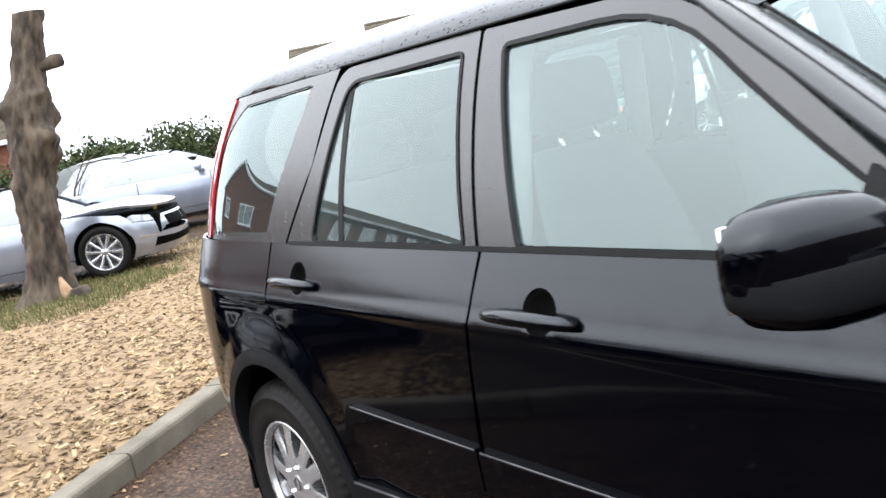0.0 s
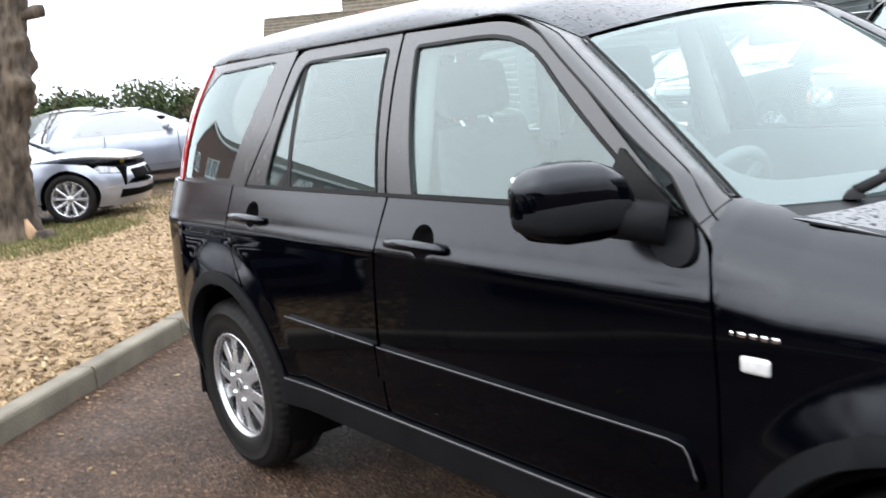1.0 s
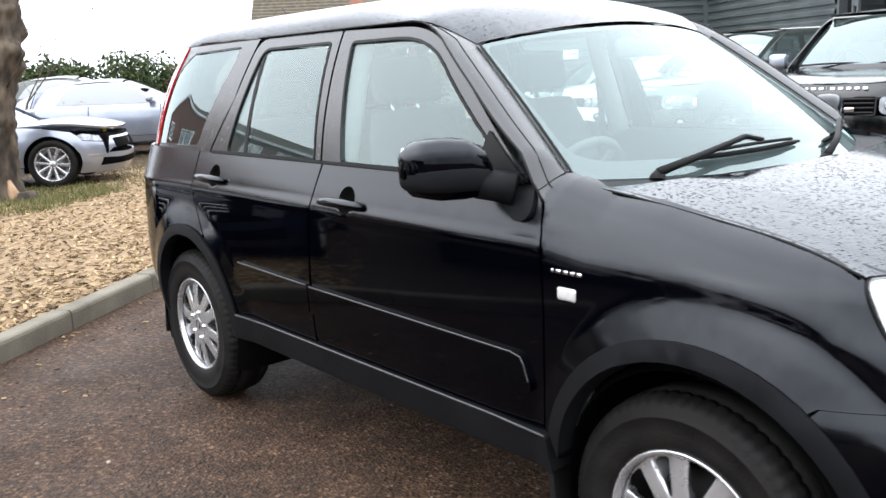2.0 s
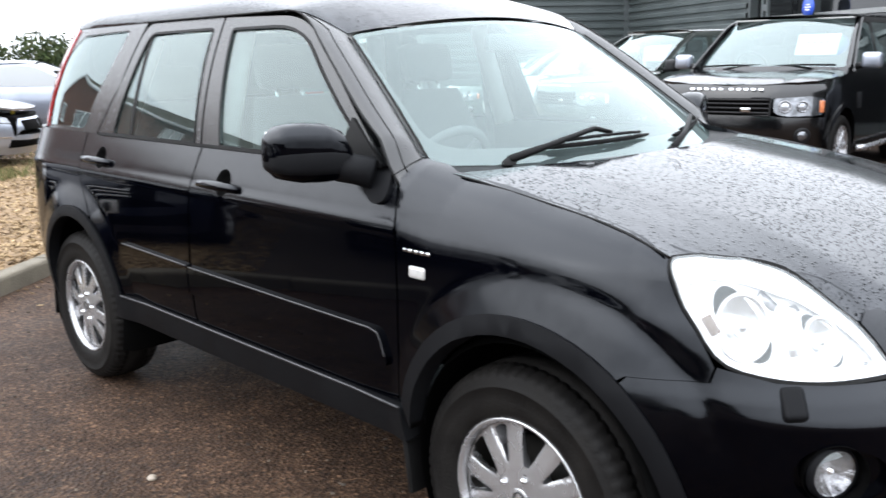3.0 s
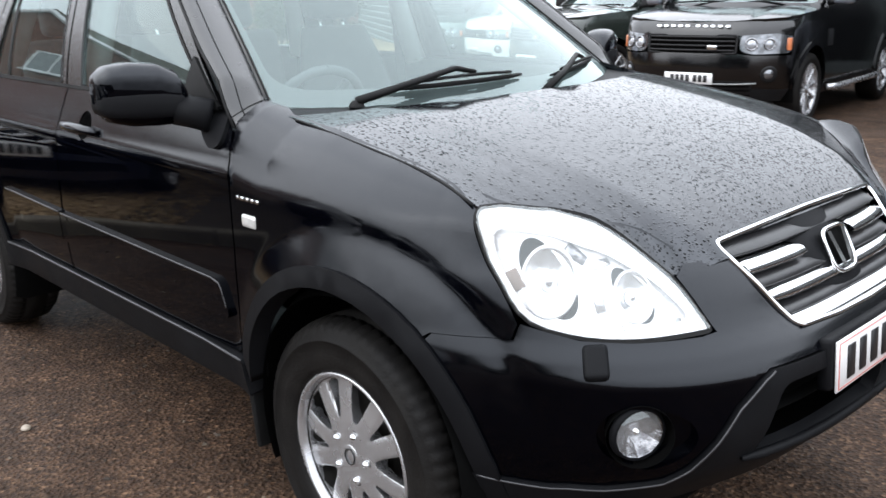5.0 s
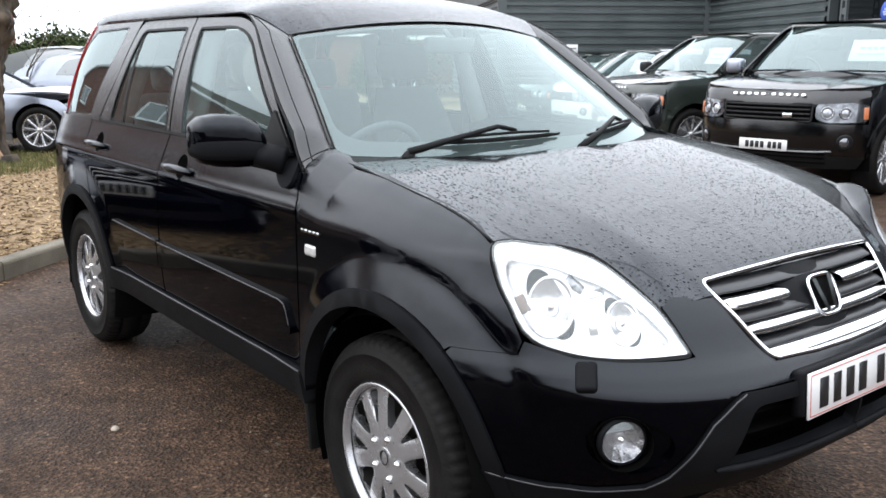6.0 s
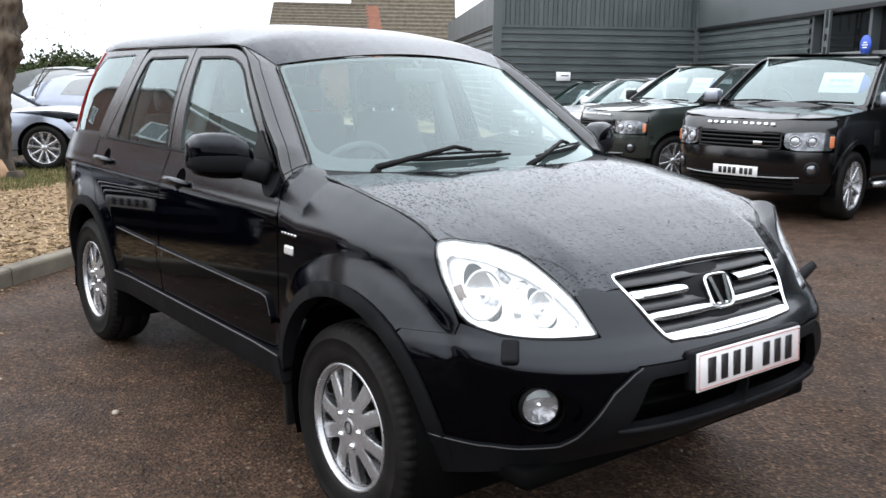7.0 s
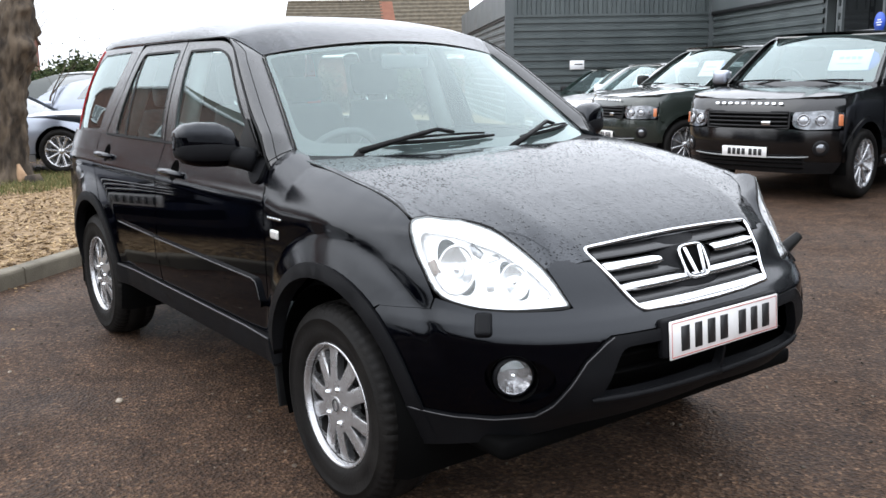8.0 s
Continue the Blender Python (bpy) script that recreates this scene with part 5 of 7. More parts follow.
    ring = [(0.203 * math.cos(2 * math.pi * k / 64), 0.203 * math.sin(2 * math.pi * k / 64)) for k in range(64)]
    skin("wheel_face", face, ring, holes, step=0.008, depth=0.042, mat=M_ALLOY, parent=w, edge=0.006)
    part("hub_cap", lathe([(0.0, -0.096), (0.026, -0.095), (0.031, -0.092), (0.034, -0.086)], 32), M_ALLOY, w)
    part("hub_mark", moved(tube([(0.018 * math.cos(q), -0.0965, 0.020 * math.sin(q)) for q in (2 * math.pi * k / 20 for k in range(21))], 0.0022, 5, False), Matrix()), M_INK, w)
    for k in range(5):
        q = 2 * math.pi * (k + 0.03) / 5
        c = (0.060 * math.cos(q), -0.0905, 0.060 * math.sin(q))
        part("lug_hole", moved(lathe([(0.0, -0.0015), (0.0150, -0.0018), (0.0165, 0.004)], 14), Matrix.Translation(c)), M_DARKMETAL, w)
        part("lug_nut", moved(lathe([(0.0, -0.014), (0.006, -0.012), (0.0095, -0.005), (0.0105, 0.0)], 12), Matrix.Translation(c)), M_CHROME, w)
    return w


M_RED = material("red_lens", (0.45, 0.01, 0.015), 0.15, 0.0, (0.5, 0.02, 0.02), 5, coat=1.0)
M_LENS = material("clear_lens", (0.55, 0.55, 0.53), 0.12, 0.3, (0.7, 0.68, 0.66), 60, coat=1.0)
M_LAMPGLASS = glass("lamp_cover", (0.98, 0.98, 0.98), 0.0, 0.10, 0.06, (0.9, 0.9, 0.9), 0.28)
M_CHROME_SOFT = material("soft_chrome", (0.93, 0.93, 0.93), 0.22, 0.35, (0.80, 0.80, 0.81), 16, rough_var=0.08, bump=0.45, bump_scale=38)
M_FACET = material("mirror_facet", (0.88, 0.89, 0.90), 0.20, 0.85, (0.70, 0.71, 0.72), 30, bump=0.25, bump_scale=30)
M_GREYCHROME = material("grey_chrome", (0.42, 0.42, 0.43), 0.12, 1.0, (0.14, 0.14, 0.15), 60, bump=0.6, bump_scale=55)
# metal darkened so the shade inside the wheel lies in its colour
M_DARKMETAL = material("shade_dark_metal", (0.008, 0.0075, 0.007), 0.6, 0.2, (0.016, 0.015, 0.013), 20, spec=0.2)
M_GREYMETAL = material("grey_metal", (0.16, 0.16, 0.17), 0.4, 0.7, (0.22, 0.22, 0.23), 20)
M_AMBER = material("amber", (0.10, 0.065, 0.045), 0.25, 0.2, (0.15, 0.10, 0.075), 30)
M_PLATE = material("plate_white", (0.62, 0.61, 0.60), 0.35, 0.0, (0.70, 0.69, 0.68), 8, coat=0.5)
M_REDLINE = material("plate_border", (0.45, 0.12, 0.10), 0.5)
M_INK = material("black_ink", (0.012, 0.012, 0.013), 0.4)
M_DASH = material("dash_plastic", (0.045, 0.047, 0.05), 0.75, 0.0, (0.06, 0.062, 0.066), 30, bump=0.2, bump_scale=400)
M_LINING = material("grey_lining", (0.36, 0.36, 0.35), 0.9, 0.0, (0.42, 0.42, 0.41), 20, bump=0.1, bump_scale=300)
# paler than the trim: damp, and light on the upward vanes put in
M_VANE = material("lit_damp_plastic", (0.012, 0.012, 0.013), 0.32, 0.0, (0.02, 0.02, 0.021), 20, bump=0.08, bump_scale=200, spec=0.5)
M_BORDER = material("screen_border", (0.008, 0.009, 0.010), 0.5, 0.0, (0.012, 0.013, 0.014), 20)
crv = black_car()
for wx in (1.31, -1.31):
    wheel(crv, wx, -0.762, False)
    wheel(crv, wx, 0.762, True)

# ---------------------------------------------------------------- parked cars
GROUND_SLOPE = 0.002


def ground_z(x, y):
    """The car park falls gently away beyond the black car."""
    y = max(0.0, min(y, 30.0))
    return -GROUND_SLOPE * y * min(1.0, y / 3.0) - 0.06 * max(0.0, y - 8.0) * min(1.0, max(0.0, (-x - 3.0) / 2.5)) * (1.0 if y < 14 else max(0.0, 1 - (y - 14) / 6))


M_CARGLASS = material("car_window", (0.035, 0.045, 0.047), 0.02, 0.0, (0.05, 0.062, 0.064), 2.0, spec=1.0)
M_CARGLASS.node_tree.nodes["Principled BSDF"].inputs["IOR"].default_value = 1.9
M_STICKER = material("white_card", (0.75, 0.76, 0.77), 0.5, 0.0, (0.8, 0.8, 0.8), 10)
M_BLUEGREY = material("faded_blue_print", (0.30, 0.45, 0.66), 0.5, 0.0, (0.36, 0.50, 0.70), 10)
M_BLUE = material("blue_card", (0.02, 0.07, 0.42), 0.5, 0.0, (0.03, 0.09, 0.5), 10)
M_LAMP = material("lamp_unit", (0.26, 0.27, 0.29), 0.12, 0.8, (0.08, 0.085, 0.09), 14, coat=1.0)
M_BLUEP = material("dark_blue_paint", (0.010, 0.014, 0.030), 0.2, 0.2, (0.013, 0.018, 0.038), 3, coat=1.0)
M_PLASTIC = material("black_plastic", (0.005, 0.005, 0.0056), 0.45, 0.0, (0.008, 0.008, 0.0087), 8, spec=0.25)


def car_wheel(parent, x, y, r, width, spokes, out):
    """A wheel whose face looks to the flank y lies on. out: how wide a spoke is."""
    w = new("wheel")
    w.parent = parent
    w.matrix_local = pose(x, y, r, 0, 11 * (x + y), 180 if y > 0 else 0)
    h, rim = width / 2, r * 0.70
    part("tyre", lathe([(rim, -h * 0.8), (rim * 1.04, -h), (r * 0.9, -h * 1.03), (r * 0.975, -h * 0.85), (r, -h * 0.5), (r, h * 0.5), (r * 0.97, h * 0.9), (rim, h)], 48), M_TYRE, w)
    part("rim", lathe([(rim, -h * 0.8), (rim * 1.03, -h * 0.92), (rim * 0.98, -h * 0.95), (rim * 0.93, -h * 0.7), (rim * 0.9, h * 0.6), (0.0, h * 0.65)], 48), M_ALLOY, w)
    part("brake", lathe([(0.0, -h * 0.05), (rim * 0.72, -h * 0.05), (rim * 0.72, h * 0.1)], 24), M_GREYMETAL, w)
    for k in range(spokes):
        rows = [[(q, -h * d, -wd), (q, -h * d - 0.012, -wd * 0.6), (q, -h * d - 0.012, wd * 0.6), (q, -h * d, wd), (q, -h * d + 0.03, wd)] for q, wd, d in ((0.03, out * 0.5, 0.62), (rim * 0.45, out * 0.7, 0.66), (rim * 0.8, out * 0.85, 0.7), (rim * 0.97, out * 1.2, 0.72))]
        part("spoke", moved(loft(rows), Matrix.Rotation(2 * math.pi * k / spokes, 4, 'Y')), M_ALLOY, w)
    part("hub_cap", lathe([(0.0, -h * 0.85), (0.035, -h * 0.82), (0.055, -h * 0.6)], 20), M_ALLOY, w)


def bars(parent, name, m, widths, height, mat, gap=0.012, thick=0.004):
    total = sum(widths) + gap * (len(widths) - 1)
    y = -total / 2
    for wd in widths:
        part(name, moved(data(box((thick, wd, height), (0, y + wd / 2, 0), 0.001, 1)), m), mat, parent)
        y += wd + gap


def suv(label, paint, at, caps=None, sticker=True, plate=True, group="parked off-roaders", tall=1.0, big=False):
    """A tall five-door off-roader; x ahead."""
    car = thing("off_roader", label, "car", at, group)
    hf = spline([0.25, 0.45, 0.75, 1.0, 1.14, 1.26], [0.90, 0.955, 0.968, 0.962, 0.945, 0.92])
    ns = spline([0.25, 0.45, 0.62, 0.85, 1.0, 1.08, 1.2], [2.10, 2.18, 2.215, 2.20, 2.175, 2.13, 2.05])
    tl = spline([0.25, 0.6, 1.12, 1.26], [-2.5, -2.56, -2.52, -2.5])
    fl = Belt(hf, ns, tl, 1.5, -2.1, 2.6, None, 3.5, arc=0.68)
    hh = spline([1.12, 1.23, 1.50, 1.775, 1.86], [0.915, 0.895, 0.82, 0.735, 0.69])
    ht = spline([1.1, 1.775, 1.86], [-2.48, -2.33, -2.28])
    hs = Belt(hh, lambda z: z * 0 + 3, ht, 2.5, -1.95, 3.0, None, 3.5, arc=0.45)
    mid, end = 1.5 + fl.length(), 2.1 + fl.length(1)
    hend = 1.95 + hs.length(1)
    ax_f, ax_r, wr = 1.372, -1.372, 0.375

    def arc(cx, r, a0, a1, n=14):
        return [(cx + r * math.cos(radians(a0 + (a1 - a0) * k / n)), 0.42 + r * math.sin(radians(a0 + (a1 - a0) * k / n))) for k in range(n + 1)]
    uy = lambda y, z: float(fl.u_of_y(abs(y) / float(hf(z))))
    lamp = rounded([(uy(0.905, 0.9), 0.925), (uy(0.89, 0.9), 0.775), (uy(0.60, 0.8), 0.765), (uy(0.495, 0.85), 0.80), (uy(0.50, 0.9), 0.945), (uy(0.80, 0.95), 0.965)], [0.02, 0.03, 0.06, 0.05, 0.03, 0.03])
    for mirror in (False, True):
        def P(name, outline, holes=(), surf=fl, mat=paint, parent=car, label="", **k):
            k.setdefault("step", 0.09)
            k.setdefault("edge", 0.06)
            return skin(name, surf, outline, holes, mat=mat, parent=parent, label=label, mirror=mirror, **k)

        def Q(name, mesh, mat, parent=car):
            return part(name, both(mesh, mirror), mat, parent)
        P("wing", [(0.99, 0.42)] + [(0.99, 1.19), (1.45, 1.155), (1.72, 1.125), (uy(0.90, 1.0), 1.085), (uy(0.91, 0.9), 0.97), (uy(0.905, 0.9), 0.76), (1.80, 0.74)] + arc(ax_f, 0.445, 40, 180)[:-1], depth=0.02)
        P("front_door", [(-0.08, 0.42), (0.975, 0.42), (0.975, 1.215), (-0.08, 1.225)], depth=0.02)
        P("rear_door", [(-0.93, 0.42), (-0.095, 0.42), (-0.095, 1.225), (-1.16, 1.225), (-1.16, 0.92)] + arc(ax_r, 0.46, 60, 4, 6), depth=0.02)
        P("rear_quarter", [(-1.175, 1.225), (-1.175, 0.93)] + arc(ax_r, 0.445, 64, 180) + [(-2.1, 0.45), (-end, 0.45), (-end, 1.225)], depth=0.02)
        P("wheel_arch", arc(ax_f, 0.46, 0, 180) + arc(ax_f, 0.405, 180, 0), mat=paint, lift=0.012, depth=0.04, step=0.06, edge=0.04)
        P("wheel_arch", arc(ax_r, 0.46, 0, 180) + arc(ax_r, 0.405, 180, 0), mat=paint, lift=0.012, depth=0.04, step=0.06, edge=0.04)
        P("sill", [(-0.92, 0.30), (0.92, 0.30), (0.92, 0.41), (-0.92, 0.41)], mat=M_PLASTIC, lift=0.0, depth=0.03)
        Q("side_step", tube([(-0.86, -0.97, 0.36), (-0.75, -1.03, 0.36), (0.75, -1.03, 0.36), (0.88, -0.97, 0.36)], 0.035, 8), M_ALLOY)
        Q("side_vent", moved(data(box((0.16, 0.17, 0.01), bevel=0.01)), on_flank(0.88, 0.88, 0.0, fl)), M_PLASTIC)
        # windows
        hp = dict(surf=hs)
        panes = ([(-0.02, 1.245), (-0.02, 1.715), (0.20, 1.715), (0.42, 1.61), (0.92, 1.245)], [(-1.0, 1.245), (-1.0, 1.72), (-0.12, 1.723), (-0.12, 1.245)], [(-2.02, 1.255), (-1.95, 1.71), (-1.1, 1.72), (-1.1, 1.255)])
        P("cabin_side", rounded([(-hend, 1.22), (-hend, 1.755), (-1.9, 1.79), (-0.6, 1.80), (0.22, 1.775), (0.42, 1.695), (1.06, 1.22)], [0, 0, 0, 0.1, 0.2, 0.2, 0]), [rounded(gl, 0.03) for gl in panes], surf=hs, depth=0.02)
        for gl in panes:
            P("side_window", grow(rounded(gl, 0.03), 0.008), surf=hs, mat=M_FARGLASS, lift=-0.006, depth=0.0)
        # face
        P("headlamp", lamp, mat=M_LAMP, lift=0.004, depth=0.02, step=0.05, edge=0.03)
        for (yy, r) in ((0.60, 0.064), (0.745, 0.058)):
            m = on_flank(uy(yy, 0.86), 0.862, 0.008, fl)
            Q("lamp_ring", moved(lathe([(r * 0.75, 0.004), (r * 0.85, 0.012), (r, 0.009), (r * 1.03, 0.0)], 24, 'z'), m), M_GREYCHROME)
            Q("lamp_bowl", moved(dome(r * 0.7, 0.012), m), M_GLASSBALL)
        m = on_flank(uy(0.885, 0.86), 0.86, 0.006, fl)
        Q("indicator_lamp", moved(data(box((0.05, 0.12, 0.02), bevel=0.008)), m), M_AMBERLENS)
        fog = on_flank(uy(0.76, 0.58), 0.57, 0.0, fl)
        Q("fog_recess", moved(lathe([(0.0, 0.002), (0.055, 0.003), (0.075, 0.006), (0.085, -0.004)], 24, 'z'), fog), M_PLASTIC)
        Q("fog_lamp", moved(dome(0.048, 0.016), fog @ pose(0, 0, 0.003)), M_LAMP)
        # bumper, with the lower mouth
        P("front_bumper", [(1.80, 0.73), (uy(0.92, 0.8), 0.75), (uy(0.60, 0.8), 0.755), (uy(0.48, 0.8), 0.77), (mid, 0.77), (mid, 0.46), (1.95, 0.42), (1.83, 0.42)] + arc(ax_f, 0.455, 4, 38, 5), mat=paint, depth=0.03)
        P("lower_intake", rounded([(uy(0.62, 0.5), 0.36), (uy(0.62, 0.5), 0.50), (mid, 0.50), (mid, 0.36)], 0.0), mat=M_PLASTIC, lift=0.004, depth=0.01)
        P("bumper_skirt", [(1.9, 0.30), (1.83, 0.42), (1.95, 0.42), (mid, 0.44), (mid, 0.30)], mat=M_PLASTIC, depth=0.02)
        Q("wheel_liner", loft([[(cx + 0.42 * math.cos(radians(d)), y, 0.42 + 0.42 * math.sin(radians(d))) for d in range(-20, 201, 20)] for cx, y in ((ax_f, -0.93), (ax_f, -0.55))]), M_DARK)
        Q("wheel_liner", loft([[(cx + 0.42 * math.cos(radians(d)), y, 0.42 + 0.42 * math.sin(radians(d))) for d in range(-20, 201, 20)] for cx, y in ((ax_r, -0.93), (ax_r, -0.55))]), M_DARK)
        mir = new("door_mirror")
        mir.parent = car
        Q("cap", data(box((0.14, 0.20, 0.17), (0.88, -1.07, 1.30), 0.05, 3)), caps or paint, mir)
        Q("glass", data(box((0.01, 0.17, 0.13), (0.806, -1.07, 1.30), 0.004, 1)), M_CHROME, mir)
        Q("arm", tube([(0.89, -0.91, 1.235), (0.89, -1.01, 1.26)], 0.035, 8), M_PLASTIC, mir)
    bon = lambda x, y: np.stack([np.asarray(x, float), np.asarray(y, float), 1.225 - 0.075 * (np.asarray(x) - 0.95) - 0.055 * np.clip((np.asarray(x) - 1.5) / 0.62, 0, 1)**2.2 - 0.045 * np.abs(np.asarray(y) / 0.93)**3
                                 + 0.012 * (np.abs(np.asarray(y)) > 0.5) * np.clip((np.abs(np.asarray(y)) - 0.5) / 0.06, 0, 1) * (np.asarray(x) < 2.2)], -1)
    skin("bonnet", bon, rounded([(0.93, -0.92), (1.5, -0.925), (1.70, -0.905), (1.87, -0.845), (2.01, -0.69), (2.105, -0.39), (2.135, 0), (2.105, 0.39), (2.01, 0.69), (1.87, 0.845), (1.70, 0.905), (1.5, 0.925), (0.93, 0.92), (1.08, 0)], 0.02), step=0.08, depth=0.03, mat=paint, parent=car, edge=0.06)
    face = lambda y, z, o=0.0: (float(fl(np.array([uy(y, z)]), np.array([z]))[0][0]) + o, y, z)
    part("lip", loft([[face(y, z, o) for y in np.linspace(-0.90, 0.90, 19)] for z, o in ((0.945, -0.004), (1.0, 0.0), (1.05, 0.0), (1.08, -0.01))]), paint, car)
    part("grille", loft([[face(y, z, 0.0) for y in np.linspace(-0.46, 0.46, 9)] for z in (0.775, 0.94)]), M_DARK, car)
    for z in (0.80, 0.845, 0.89, 0.93):
        part("grille_slat", loft([[face(y, z + dz, o) for y in np.linspace(-0.455, 0.455, 9)] for dz, o in ((0.010, 0.0), (0.008, 0.02), (-0.008, 0.02), (-0.010, 0.0))]), M_ALLOY if big else M_PLASTIC, car)
    ring = rounded([(-0.47, 0.772), (-0.47, 0.948), (0.47, 0.948), (0.47, 0.772)], 0.025, 4)
    part("grille_frame", tube([face(y, z, 0.012) for y, z in ring + ring[:1]], 0.012, 8, False), M_PLASTIC if not big else M_ALLOY, car)
    part("bumper_strip", tube([face(y, 0.468 + 0.012 * abs(y / 0.62)**4, 0.014) for y in np.linspace(-0.66, 0.66, 19)], 0.008, 8), M_ALLOYDULL, car, "thin bright strip across the lower mouth")
    for z in (0.36, 0.41, 0.45):
        part("mouth_slat", tube([face(y, z, 0.006) for y in np.linspace(-0.60, 0.60, 13)], 0.009, 6), M_DARK, car)
    part("grille_badge", box((0.01, 0.10, 0.045), face(0.24, 0.83, 0.028), 0.004), M_CHROME, car)
    lm = pose(*face(0, 1.035, 0.008), 0, -22, 0)
    bars(car, "letter_bar", lm, [0.045] * 5 + [0.001] + [0.045] * 5, 0.026, M_CHROME, 0.033)
    if plate:
        pl = new("front_plate")
        pl.parent = car
        part("board", box((0.008, 0.52, 0.112), face(0, 0.52, 0.016), 0.002, 1), M_PLATE, pl)
        bars(pl, "bar", pose(*face(0, 0.52, 0.021)) @ pose(0, -0.09, 0), [0.04] * 4, 0.07, M_INK, 0.015)
        for k in range(3):
            part("bar", box((0.004, 0.04, 0.07), (face(0, 0.52, 0.021)[0], 0.075 + 0.055 * k, 0.52), 0.001, 1), M_INK, pl)
    # windscreen, roof, cabin
    scr = lambda s, t: np.stack([1.12 - 0.16 * np.asarray(s)**2 - (0.82 - 0.04 * np.asarray(s)**2) * np.asarray(t) + 0.03 * np.asarray(t) * (1 - np.asarray(t)), (0.865 - 0.155 * np.asarray(t)) * np.asarray(s), 1.22 + 0.565 * np.asarray(t) - 0.02 * np.asarray(s)**2 + 0.10 * np.asarray(t) * (1 - np.asarray(t))], -1)
    skin("windscreen", scr, rounded([(-0.955, 0.03), (0.955, 0.03), (0.96, 0.985), (-0.96, 0.985)], 0.05), step=0.08, depth=0.0, lift=0.0, mat=M_FARGLASS, parent=car)
    skin("screen_frame", scr, [(-1.06, -0.02), (1.06, -0.02), (1.05, 1.02), (-1.05, 1.02)], [rounded([(-0.95, 0.035), (0.95, 0.035), (0.955, 0.98), (-0.955, 0.98)], 0.05)], step=0.08, edge=0.04, lift=0.004, depth=0.0, mat=paint, parent=car)
    roof = lambda a, t: np.stack([-2.32 + (0.33 + 2.32) * np.asarray(t) - 0.05 * np.asarray(a)**2 * (np.asarray(t) > 0.5), 0.735 * np.sin(np.asarray(a) * math.pi / 2), 1.79 + 0.050 * np.sqrt(np.clip(1 - np.sin(np.asarray(a) * math.pi / 2)**4, 0, 1)) * np.clip(1 - (np.asarray(t) - 0.5)**2 * 2.2, 0, 1)], -1)
    skin("roof", roof, [(-1, 0), (-1, 1), (1, 1), (1, 0)], step=0.1, depth=0.0, mat=paint, parent=car, edge=0.06)
    for y in (-0.4, 0.4):
        wp = tube([(1.10 - 0.16 * (y / 0.9)**2, y - 0.35, 1.245), (1.07, y, 1.26), (1.09 - 0.16 * (y / 0.9)**2, y + 0.35, 1.255)], 0.012, 6)
        part("wiper", wp, M_RUBBER, car)
    part("chassis", box((4.2, 1.5, 0.35), (-0.15, 0, 0.50), 0.05), M_DARK, car)
    part("dashboard", box((0.45, 1.55, 0.16), (0.80, 0, 1.15), 0.05), M_DASH, car)
    part("cabin_floor", box((3.2, 1.6, 0.06), (-0.75, 0, 0.80), 0.01), M_DASH, car)
    part("headlining", box((2.5, 1.36, 0.02), (-0.95, 0, 1.77), 0.005, 1), M_LINING, car)
    for sy in (-0.38, 0.38):
        seat = new("front_seat")
        seat.parent = car
        part("backrest", box((0.15, 0.50, 0.62), (-0.05, sy, 1.17), 0.06, 3, (0, -14, 0)), M_DASH, seat)
        part("headrest", box((0.10, 0.27, 0.18), (-0.15, sy, 1.56), 0.05, 3, (0, -10, 0)), M_DASH, seat)
    part("rear_seat", box((0.16, 1.35, 0.62), (-0.98, 0, 1.17), 0.06, 3, (0, -14, 0)), M_DASH, car)
    part("steering_wheel", moved(tube([(0.18 * math.cos(q), 0.18 * math.sin(q), 0) for q in (2 * math.pi * k / 20 for k in range(21))], 0.016, 6, False), pose(0.50, -0.38, 1.24, 0, -62, 0)), M_DASH, car)
    part("tail_board", box((0.03, 1.5, 0.50), (-2.36, 0, 1.0), 0.01), M_DARK, car)
    for x in (ax_f, ax_r):
        for y in (-0.83, 0.83):
            car_wheel(car, x, y, wr, 0.25, 10, 0.022)
    return car


M_AMBERLENS = material("orange_lens", (0.55, 0.16, 0.06), 0.2, 0.0, (0.6, 0.2, 0.08), 20, coat=1.0)
M_GLASSBALL = material("projector_glass", (0.5, 0.52, 0.55), 0.05, 0.5, (0.3, 0.31, 0.33), 30, coat=1.0)


def price_card(at):
    """Two cards behind a windscreen: a white sheet with a line of plain bars, and a blue disc."""
    card = thing("price_card", "white price sheet with blue print inside a windscreen", "price card", at, "price cards")
    part("sheet", box((0.004, 0.46, 0.27), (0, 0, 0), 0.001, 1), M_STICKER, card)
    bars(card, "bar", pose(0.0035, 0, 0.03), [0.05, 0.05, 0.05, 0.05], 0.035, M_BLUEGREY, 0.02, 0.003)
    part("bar", box((0.003, 0.28, 0.014), (0.0035, 0, -0.05), 0.001, 1), M_BLUEGREY, card)
    part("disc", moved(lathe([(0.0, 0.003), (0.13, 0.002), (0.13, -0.002)], 28, 'z'), pose(-0.006, 0.20, -0.01, 0, 90, 0)), M_BLUE, card)


